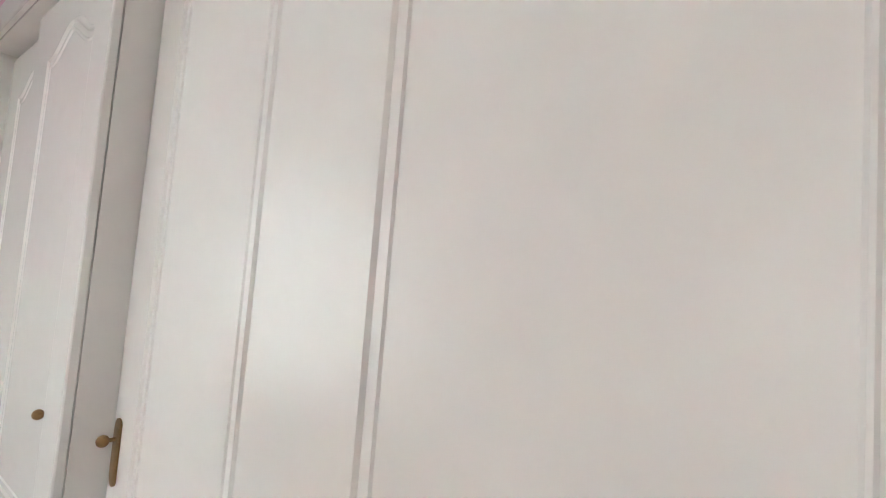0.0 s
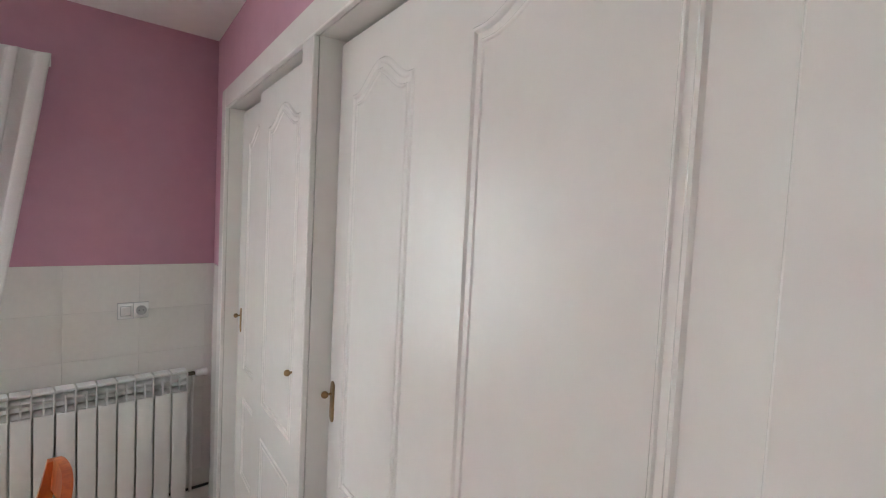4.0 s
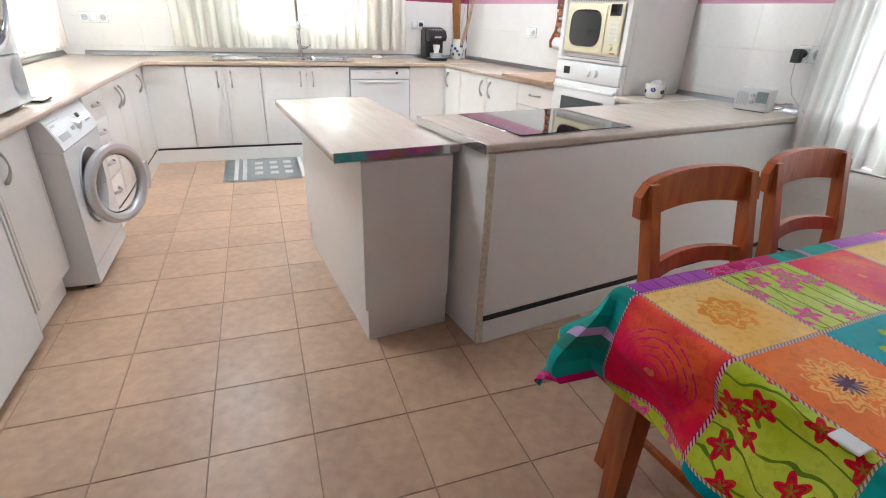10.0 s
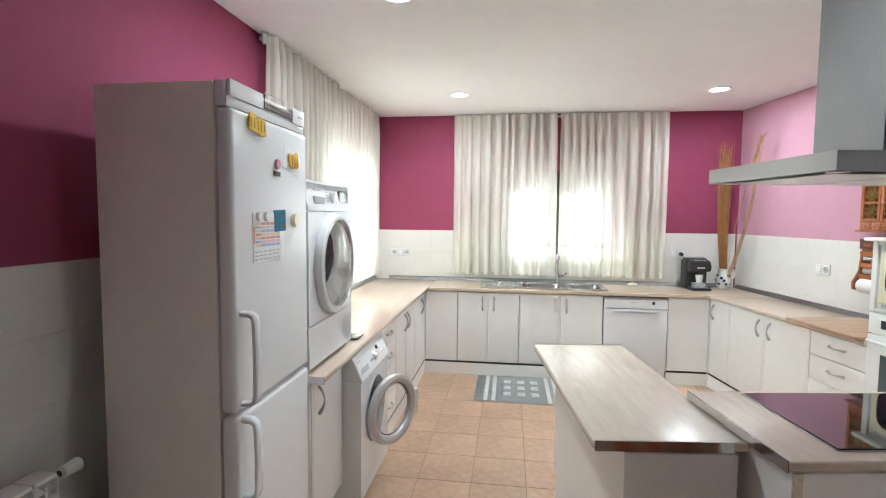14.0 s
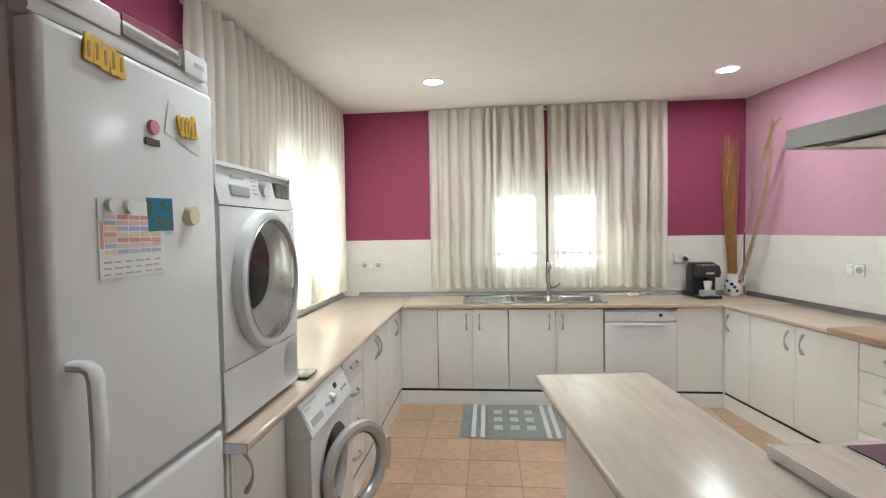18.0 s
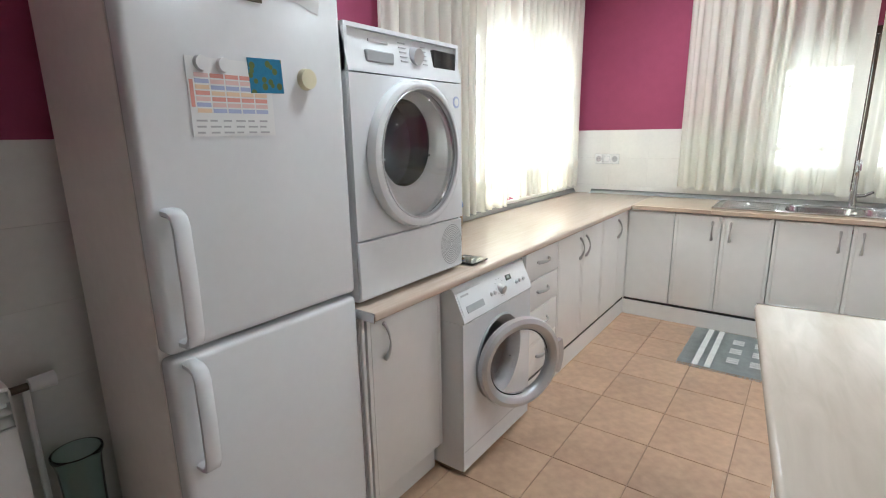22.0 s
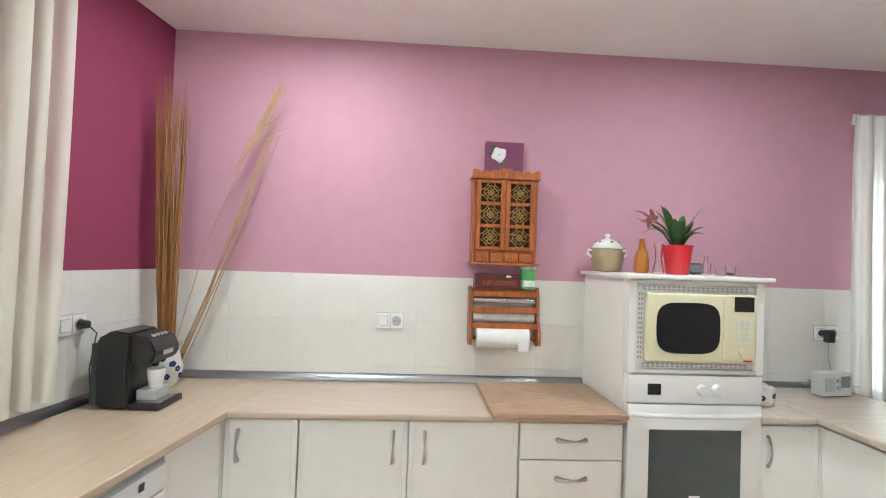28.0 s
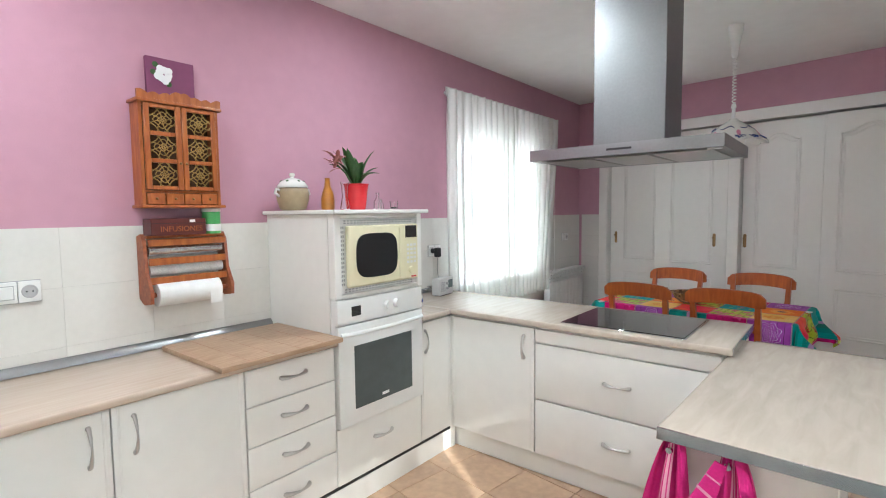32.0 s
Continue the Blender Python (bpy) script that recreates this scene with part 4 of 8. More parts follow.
RM = Matrix.Translation((-0.868, 0.003, 0)) @ Matrix.Rotation(radians(90), 4, "Z")
WU, WZ = 2.885, 0.465
wm = thing("washing_machine", (2.89, 0.3, 0), "white front-loading washing machine with its door ajar", "washing machine", "", RM)
part("body", B(2.595, 3.19, 0.161, 0.55, 0.025, 0.842, 0.012, 2), APPL, wm)
part("side_wall", shell(2.595, 3.19, 0.0121, 0.1605, 0.026, 0.703), APPL, wm)
part("front_panel", panel_with_hole(2.595, 3.19, 0.03, 0.70, 0.0, 0.0115, WU, WZ, 0.183), APPL, wm)
part("top_cover", B(2.592, 3.193, 0.052, 0.552, 0.8465, 0.858, 0.004, 2), APPL, wm)
bm = bm_new()
skin(bm, [[(u, -0.003, 0.7045), (u, -0.007, 0.711), (u, -0.004, 0.724), (u, 0.043, 0.828), (u, 0.052, 0.841), (u, 0.066, 0.846), (u, 0.1605, 0.846), (u, 0.1605, 0.7045)] for u in (2.595, 3.19)])
wp_ = part("control_panel", bm, APPL, wm)
lean = lambda z: -0.004 + (z - 0.724) * 0.452
dp = part("detergent_drawer", skin(bm_new(), [[(u, lean(0.735) - 0.003, 0.735), (u, lean(0.825) - 0.003, 0.825), (u, lean(0.825) + 0.01, 0.825), (u, lean(0.735) + 0.01, 0.735)] for u in (2.605, 2.785)]), APPL, wp_)
part("drawer_pull", skin(bm_new(), [[(u, lean(0.742) - 0.005, 0.742), (u, lean(0.768) - 0.005, 0.768), (u, lean(0.768), 0.768), (u, lean(0.742), 0.742)] for u in (2.635, 2.765)]), GREYP, dp, "recessed grey drawer grip")
part("badge", skin(bm_new(), [[(u, lean(0.806) - 0.0045, 0.806), (u, lean(0.813) - 0.0045, 0.813), (u, lean(0.813), 0.813), (u, lean(0.806), 0.806)] for u in (2.625, 2.68)]), GREYI, dp)
part("dial", cyl(bm_new(), (2.925, lean(0.775) + 0.01, 0.772), (2.925, lean(0.775) - 0.022, 0.765), 0.025, 0.021, 28), SILVERP, wp_, "silver programme dial")
for k in range(10):
    t = 2 * math.pi * k / 10
    z = 0.775 + 0.037 * math.sin(t)
    part("print_mark", B(2.925 + 0.037 * math.cos(t) - 0.004, 2.925 + 0.037 * math.cos(t) + 0.004, lean(z) - 0.001, lean(z) + 0.004, z - 0.0015, z + 0.0015), GREYI, wp_)
for u in (2.84, 2.868, 3.065, 3.10, 3.135):
    part("button", cyl(bm_new(), (u, lean(0.765) + 0.008, 0.765), (u, lean(0.765) - 0.006, 0.762), 0.010, 0.009, 14), SILVERP, wp_)
part("display", skin(bm_new(), [[(u, lean(0.788) - 0.002, 0.788), (u, lean(0.810) - 0.002, 0.810), (u, lean(0.810) + 0.004, 0.810), (u, lean(0.788) + 0.004, 0.788)] for u in (2.99, 3.035)]), BLACKG, wp_, "small dark display")
part("base_seam", B(2.60, 3.185, -0.0008, 0.002, 0.118, 0.121), GREYI, wm)
part("rubber_seal", skin(bm_new(), [circle(WU, WZ, r, v) for r, v in ((0.197, -0.001), (0.191, -0.009), (0.174, 0.004), (0.152, 0.03), (0.148, 0.05), (0.156, 0.06))], cap=False), GREYP, wm, "grey rubber door seal", 60)
part("drum_opening", skin(bm_new(), [circle(WU, WZ, r, v) for r, v in ((0.157, 0.058), (0.17, 0.155), (0.003, 0.158))], cap=False), DRUMS, wm, "perforated steel drum in shadow")
# door ajar, hinged at its south edge
HG = Matrix.Translation((2.715, -0.012, WZ)) @ Matrix.Rotation(radians(-27), 4, "Z") @ Matrix.Translation((-2.715, 0.012, -WZ))


def ajar(bm):
    bmesh.ops.transform(bm, matrix=HG, verts=bm.verts)
    return bm


wdoor = part("porthole_door", ajar(skin(bm_new(), [circle(2.90, WZ, r, v) for r, v in ((0.203, -0.014), (0.211, -0.03), (0.206, -0.050), (0.186, -0.058), (0.164, -0.050), (0.157, -0.040), (0.154, -0.016), (0.203, -0.014))], cap=False)), SILVERP, wm, "silver-rimmed round door standing ajar")
part("glass_bowl", ajar(skin(bm_new(), [circle(2.90, WZ, r, v) for r, v in ((0.1555, -0.030), (0.15, -0.012), (0.128, 0.012), (0.10, 0.034), (0.06, 0.044), (0.004, 0.047), (0.003, 0.043), (0.058, 0.040), (0.096, 0.030), (0.124, 0.009), (0.146, -0.014), (0.151, -0.030))], cap=False)), GLASS, wdoor, "clear bowl-shaped door glass", 70)
part("grip", ajar(skin(bm_new(), [[(2.90 + r * math.cos(t), v, WZ + r * math.sin(t)) for r, v in ((0.205, -0.02), (0.232, -0.024), (0.235, -0.046), (0.207, -0.050))] for t in [-0.42 + 0.72 * i / 14 for i in range(15)]])), SILVERP, wdoor, "curved door grip")
for u in (2.64, 3.15):
    for v in (0.06, 0.5):
        part("foot", cyl(bm_new(), (u, v, 0), (u, v, 0.028), 0.02), BLACKP, wm)

# ---- oven column (run RE, u = -Y) ----
REC = RE @ Matrix.Translation((0, 0, 0.135)) @ Matrix.Diagonal((1.0, 1.0, 0.977, 1.0)) @ Matrix.Translation((0, 0, -0.135))
oc = thing("oven_column", (-3.825, 0.28, 0), "white oven column with microwave niche and deep drawer", "cabinet", "white kitchen units", REC)
part("body", B(-4.138, -3.512, 0.03, 0.55, 0.135, 1.53), LAM, oc)
part("top_board", B(-4.165, -3.485, -0.055, 0.551, 1.531, 1.552, 0.006, 2), LAM, oc)
bm = bm_new()
for a, b, c_, e in ((-4.138, -4.10, 1.105, 1.53), (-3.55, -3.512, 1.105, 1.53), (-4.10, -3.55, 1.105, 1.125), (-4.10, -3.55, 1.508, 1.53)):
    box(bm, a, b, -0.02, 0.029, c_, e, 0.003)
part("niche_frame", bm, LAM, oc)
d = part("drawer_front", B(-4.136, -3.514, 0, 0.02, 0.14, 0.435, 0.005, 2), LAM, oc)
part("handle", pull(-3.825, 0.32, False), SATIN, d, "curved satin metal handle")
bm = B(-4.095, -3.555, -0.008, 0.004, 1.128, 1.505)
part("vent_frame", bm, WPLAST, oc, "white frame with slotted vents")
bm = bm_new()
for z in (1.136, 1.148, 1.484, 1.496):
    for i in range(22):
        u = -4.07 + i * 0.0225
        box(bm, u, u + 0.013, -0.0095, -0.0065, z - 0.003, z + 0.003)
for u in (-4.086, -4.075):
    for i in range(14):
        z = 1.17 + i * 0.022
        box(bm, u - 0.003, u + 0.003, -0.0095, -0.0065, z, z + 0.012)
part("vent_slots", bm, GREYP, oc)

mw = thing("microwave_oven", (-3.81, 0.02, 1.16), "cream microwave oven in the column niche", "microwave", "", REC)
part("front", B(-4.065, -3.56, -0.038, -0.0082, 1.158, 1.472, 0.012, 3), CREAM, mw)
bm = bm_new()
pts = []
for i in range(40):
    a = 2 * math.pi * i / 40
    c, s = math.cos(a), math.sin(a)
    pts.append((-3.875 + 0.145 * math.copysign(abs(c) ** 0.45, c), 1.315 + 0.115 * math.copysign(abs(s) ** 0.6, s)))
skin(bm, [[(x, -0.0385, z) for x, z in pts], [(x, -0.041, z) for x, z in pts]])
part("window", bm, BLACKG, mw, "rounded black door window")
part("handle", B(-3.718, -3.688, -0.047, -0.0382, 1.175, 1.455, 0.004, 3), CREAM, mw, "moulded cream door edge")
part("display", B(-3.665, -3.575, -0.0405, -0.0382, 1.395, 1.462), BLACKG, mw)
for r in range(5):
    for q in range(3):
        part("button", B(-3.655 + q * 0.027, -3.637 + q * 0.027, -0.0405, -0.0382, 1.25 + r * 0.024, 1.263 + r * 0.024), WPLAST, mw)
bm = bm_new()
cyl(bm, (-3.622, -0.037, 1.21), (-3.622, -0.052, 1.21), 0.022, 0.02, 20)
part("dial", bm, CREAM, mw)
REDL = mat("red_mark", (0.5, 0.03, 0.03), 0.5)
part("badge", B(-3.62, -3.58, -0.0395, -0.0382, 1.168, 1.176), REDL, mw)

ov = thing("built_in_oven", (-3.825, 0.1, 0.44), "white built-in electric oven with a dark glass door", "oven", "", REC)
part("body", B(-4.13, -3.52, 0.0, 0.029, 0.442, 1.10), WPLAST, ov)
cp = part("control_panel", B(-4.132, -3.518, -0.022, -0.0005, 0.972, 1.098, 0.006, 2), WPLAST, ov)
part("clock", B(-4.045, -3.985, -0.0245, -0.0222, 1.01, 1.06), BLACKG, cp, "small dark oven clock")
for u in (-3.80, -3.73):
    bm = bm_new()
    cyl(bm, (u, -0.022, 1.035), (u, -0.045, 1.035), 0.026, 0.022, 24)
    part("knob", bm, WPLAST, cp)
od = part("oven_door", B(-4.132, -3.518, -0.024, -0.0005, 0.446, 0.966, 0.006, 2), WPLAST, ov)
part("glass", B(-4.035, -3.615, -0.0265, -0.0242, 0.525, 0.855), OVENG, od, "dark oven door glass")
part("badge", B(-3.85, -3.80, -0.0275, -0.0266, 0.545, 0.56), WPLAST, od)
bm = bm_new()
tube(bm, [(-4.12 + 0.59 * i / 12, -0.03 - 0.028 * math.sin(math.pi * i / 12) ** 0.5, 0.925) for i in range(13)], 0.011, 10)
part("handle", bm, WPLAST, od)

# ---- hob, hood ----
hb = thing("ceramic_hob", (-1.6, 2.92, 0.902), "black glass ceramic hob with a steel rim set in the worktop", "hob", "", EM)
part("rim", B(-1.915, -1.295, 2.712, 3.215, 0.9025, 0.9075, 0.002), CHROME, hb)
part("glass", B(-1.908, -1.302, 2.719, 3.208, 0.9078, 0.9105, 0.001), BLACKG, hb)

hd = thing("cooker_hood", (-1.6, 2.92, 1.77), "brushed steel island cooker hood hung from the ceiling", "cooker hood", "", EM @ Matrix.Translation((0.028, 0.01, -0.006)))
bm = bm_new()
X0, X1, Y0, Y1 = -2.085, -1.165, 2.60, 3.25
loops = [[(X0 + 0.02, Y0 + 0.02, 1.775), (X1 - 0.02, Y0 + 0.02, 1.775), (X1 - 0.02, Y1 - 0.02, 1.775), (X0 + 0.02, Y1 - 0.02, 1.775)],
         [(X0, Y0, 1.772), (X1, Y0, 1.772), (X1, Y1, 1.772), (X0, Y1, 1.772)],
         [(X0, Y0, 1.828), (X1, Y0, 1.828), (X1, Y1, 1.828), (X0, Y1, 1.828)],
         [(-1.81, 2.76, 1.845), (-1.43, 2.76, 1.845), (-1.43, 3.08, 1.845), (-1.81, 3.08, 1.845)]]
skin(bm, [[Vector(p) for p in r] for r in loops])
cn = part("canopy", bm, STEEL, hd, smooth=20)
for i in range(3):
    part("filter", B(-2.03 + i * 0.28, -1.77 + i * 0.28, 2.68, 3.17, 1.7675, 1.7715, 0.002), SATIN, cn, "metal grease filter")
for u in (-2.04, -1.21):
    for y in (2.65, 3.2):
        part("lamp_glass", cyl(bm_new(), (u, y, 1.772), (u, y, 1.769), 0.03, 0.03, 20), WPLAST, cn)
part("buttons", B(-1.70, -1.58, 3.2502, 3.2525, 1.795, 1.805), BLACKP, cn)
part("chimney_lower", B(-1.80, -1.44, 2.77, 3.07, 1.835, 2.60, 0.004), FLUE, hd)
ch = part("chimney_upper", B(-1.792, -1.448, 2.778, 3.062, 2.601, 2.715, 0.004), FLUE, hd)
for i in range(5):
    part("vent_slot", B(-1.72 + i * 0.022, -1.708 + i * 0.022, 3.0615, 3.064, 2.61, 2.67), BLACKP, ch)
    part("vent_slot", B(-1.7935, -1.791, 2.86 + i * 0.022, 2.872 + i * 0.022, 2.61, 2.67), BLACKP, ch)
part("ceiling_plate", B(-1.86, -1.38, 2.70, 3.14, 2.716, 2.739, 0.004), WPLAST, hd, "white ceiling plate")

# ---- sink (run RN) ----
sk = thing("kitchen_sink", (0.27, 0.3, 0.86), "stainless steel double sink with a ribbed drainer", "sink", "", RN)
bm = bm_new()
ZS = 0.8965
bowls = ((0.07, 0.46), (0.50, 0.86))
BY0, BY1 = 0.13, 0.46
for a, b, c_, e in ((SX0, SX0 + 0.44, SY0, SY1), (0.07, SX1, SY0, BY0), (0.07, SX1, BY1, SY1), (0.46, 0.50, BY0, BY1), (0.86, SX1, BY0, BY1)):
    box(bm, a, b, c_, e, ZS - 0.002, ZS + 0.003, 0.001)
part("rim", bm, SINKS, sk)
for b0, b1 in bowls:
    bm = bm_new()
    rings = []
    for zz, k in ((ZS + 0.003, 1.0), (ZS - 0.01, 0.97), (ZS - 0.12, 0.93), (ZS - 0.145, 0.80), (ZS - 0.15, 0.10)):
        cx, cy, hx, hy = (b0 + b1) / 2, (BY0 + BY1) / 2, (b1 - b0) / 2, (BY1 - BY0) / 2
        rings.append([(cx + k * hx * math.copysign(abs(math.cos(a)) ** 0.35, math.cos(a)), cy + k * hy * math.copysign(abs(math.sin(a)) ** 0.35, math.sin(a)), zz) for a in [2 * math.pi * i / 40 for i in range(40)]])
    skin(bm, rings, cap=False)
    bw = part("bowl", bm, SINKS, sk, smooth=70)
    bm = bm_new()
    cyl(bm, ((b0 + b1) / 2, 0.295, ZS - 0.149), ((b0 + b1) / 2, 0.295, ZS - 0.143), 0.04, 0.036, 20)
    part("drain", bm, CHROME, bw)
for i in range(9):
    y = 0.14 + i * 0.038
    part("drainer_rib", B(SX0 + 0.05, SX0 + 0.40, y, y + 0.014, ZS + 0.0028, ZS + 0.007, 0.003), SINKS, sk)
for ya, yb in ((SY0 - 0.003, SY0 + 0.006), (SY1 - 0.006, SY1 + 0.003)):
    part("raised_edge", B(SX0, SX1, ya, yb, ZS - 0.001, ZS + 0.006, 0.002), SINKS, sk)
tap = thing("kitchen_tap", (0.44, 0.49, 0.9), "chrome single-lever kitchen tap with an upright spout", "tap", "", RN)
bm = bm_new()
cyl(bm, (0.44, 0.49, ZS + 0.003), (0.44, 0.49, 1.02), 0.024, 0.02, 20)
part("base", bm, CHROME, tap)
bm = bm_new()
tube(bm, [(0.44, 0.49, 1.0), (0.44, 0.49, 1.10), (0.44, 0.485, 1.18), (0.44, 0.46, 1.215), (0.44, 0.42, 1.22), (0.44, 0.39, 1.20), (0.44, 0.385, 1.165)], 0.016, 14)
part("spout", bm, CHROME, tap)
bm = bm_new()
tube(bm, [(0.455, 0.49, 0.985), (0.50, 0.485, 0.99), (0.545, 0.475, 1.02)], 0.012, 10, 1.0, [1.2, 1.0, 0.8])
part("lever", bm, CHROME, tap)

# ---- curtains ----


def curtain(m, u0, u1, z0, z1, v, label, bottom=None, pleat=0.098, amp=0.027, seed=1, rows=26, cloth=None, turn=0.13):
    """A pleated panel on the inside of a wall frame m (face y = 0, room towards -y). turn: how far the folds double over."""
    rnd = random.Random(seed)
    bu0, bu1 = bottom or (u0, u1)
    n = max(6, int(round((u1 - u0) / pleat)))
    per = 16
    cols = n * per
    cuts = [0.0]
    for _ in range(n):
        cuts.append(cuts[-1] + rnd.uniform(0.65, 1.35))
    cuts = [c / cuts[-1] for c in cuts]
    ph = [rnd.uniform(-1, 1) for _ in range(n + 2)]
    am = [rnd.uniform(0.6, 1.3) for _ in range(n + 2)]
    tw = [rnd.uniform(0.35, 1.25) for _ in range(n + 2)]
    bm = bm_new()
    grid = []
    for r in range(rows + 1):
        s = r / rows
        z = z1 + (z0 - z1) * s
        a0, a1 = u0 + (bu0 - u0) * s, u1 + (bu1 - u1) * s
        row = []
        for c in range(cols + 1):
            k = min(n - 1, c // per)
            f = c / per - k
            wide = cuts[k + 1] - cuts[k]
            amp_k = am[k] * (1 - f) + am[k + 1] * f
            phase = ph[k] * (1 - f) + ph[k + 1] * f
            tw_k = tw[k] * (1 - f) + tw[k + 1] * f
            open_ = min(1.0, 0.35 + s * 5)
            w = math.sin(2 * math.pi * f)
            w = math.copysign(abs(w) ** 0.75, w)
            bend = -turn * tw_k * open_ * math.sin(4 * math.pi * f)
            q = cuts[k] + wide * (f + bend)
            x = a0 + (a1 - a0) * q + 0.012 * phase * s * math.sin(2.2 * s + seed + k)
            dz = 0.010 * amp_k * w * (s > 0.97) - (0.012 * abs(math.sin(math.pi * f)) ** 3 if r == 0 else 0.0)
            row.append(bm.verts.new((x, v + amp * amp_k * (0.5 + 0.5 * open_) * w + 0.008 * math.sin(3 * s + seed), z + dz)))
        grid.append(row)
    for a, b in zip(grid, grid[1:]):
        for i in range(cols):
            bm.faces.new((a[i], a[i + 1], b[i + 1], b[i]))
    t = thing("curtain", ((u0 + u1) / 2, v, z0), label, "curtain", "sheer white curtains", m)
    hem0 = int(rows * 0.92)
    bm_h = bm_new()
    low = [[bm_h.verts.new(vt.co + Vector((0, -0.003, 0.0))) for vt in line] for line in grid[hem0:]]
    for a, b in zip(low, low[1:]):
        for i in range(cols):
            bm_h.faces.new((a[i], a[i + 1], b[i + 1], b[i]))
    part("fabric", bm, cloth or SHEER, t, smooth=80)
    part("hem", bm_h, cloth or SHEER, t, "doubled hem", 80)
    bm = bm_new()
    rings = []
    for c in range(0, 6 * n + 1):
        x = u0 + (u1 - u0) * c / (6 * n)
        y = v + 0.030 + amp * 0.1 * math.sin(2 * math.pi * c / 6)
        rings.append([(x, y - 0.003, z1 + 0.004), (x, y + 0.003, z1 + 0.004), (x, y + 0.003, z1 - 0.055), (x, y - 0.003, z1 - 0.055)])
    skin(bm, rings)
    part("heading_tape", bm, WHITEC, t, "gathered heading tape", 80)
    return t


def curtain_rail(m, u0, u1, z, v):
    r = thing("curtain_rail", ((u0 + u1) / 2, v, z), "thin white curtain rail at the ceiling", "curtain rail", "curtain rails", m)
    part("track", B(u0, u1, v - 0.012, v + 0.012, z, z + 0.022, 0.003), WPLAST, r)
    for i in range(4):
        u = u0 + 0.08 + (u1 - u0 - 0.16) * i / 3
        part("bracket", B(u - 0.012, u + 0.012, v + 0.0125, -0.001, z + 0.002, z + 0.02), WPLAST, r)


curtain(MN, -0.70, 0.412, 0.985, 2.732, -0.085, "pleated sheer white curtain over the sink window", seed=3, cloth=VOILE, amp=0.035)
curtain(MN, 0.448, 1.555, 0.985, 2.732, -0.085, "pleated sheer white curtain over the sink window", seed=4, cloth=VOILE, amp=0.035)
curtain_rail(MN, -0.70, 1.55, 2.695, -0.032)
curtain(MWW, 2.93, 4.13, 0.955, 2.728, -0.08, "pleated sheer white curtain over the west window", seed=5, cloth=VOILE, amp=0.035)
curtain(MWW, 4.205, 5.42, 0.985, 2.728, -0.08, "pleated sheer white curtain over the west window", seed=6, cloth=VOILE, amp=0.035)
curtain_rail(MWW, 2.95, 5.40, 2.69, -0.028)
curtain(MEE, -2.65, -1.70, 0.715, 2.447, -0.11, "pleated sheer white curtain over the dining window", seed=7)
curtain(MEE, -1.71, -0.79, 0.715, 2.452, -0.10, "pleated sheer white curtain over the dining window, its side swept in", bottom=(-1.71, -1.06), seed=8)
curtain_rail(MEE, -2.62, -0.82, 2.405, -0.045)
bm = bm_new()
tube(bm, [(-1.0, -0.16, 2.40), (-0.98, -0.16, 1.6), (-0.985, -0.16, 0.92)], 0.0018, 6)
pc = thing("blind_cord", (-0.985, -0.16, 0.86), "white pull cord with a small cone at its end", "cord", "", MEE)
part("string", bm, WPLAST, pc)
part("cone", lathe(bm_new(), [(0.014, 0.0), (0.012, 0.01), (0.004, 0.045), (0.001, 0.05)], (-0.985, -0.16, 0.872), 14), WPLAST, pc)

# ---- radiators ----


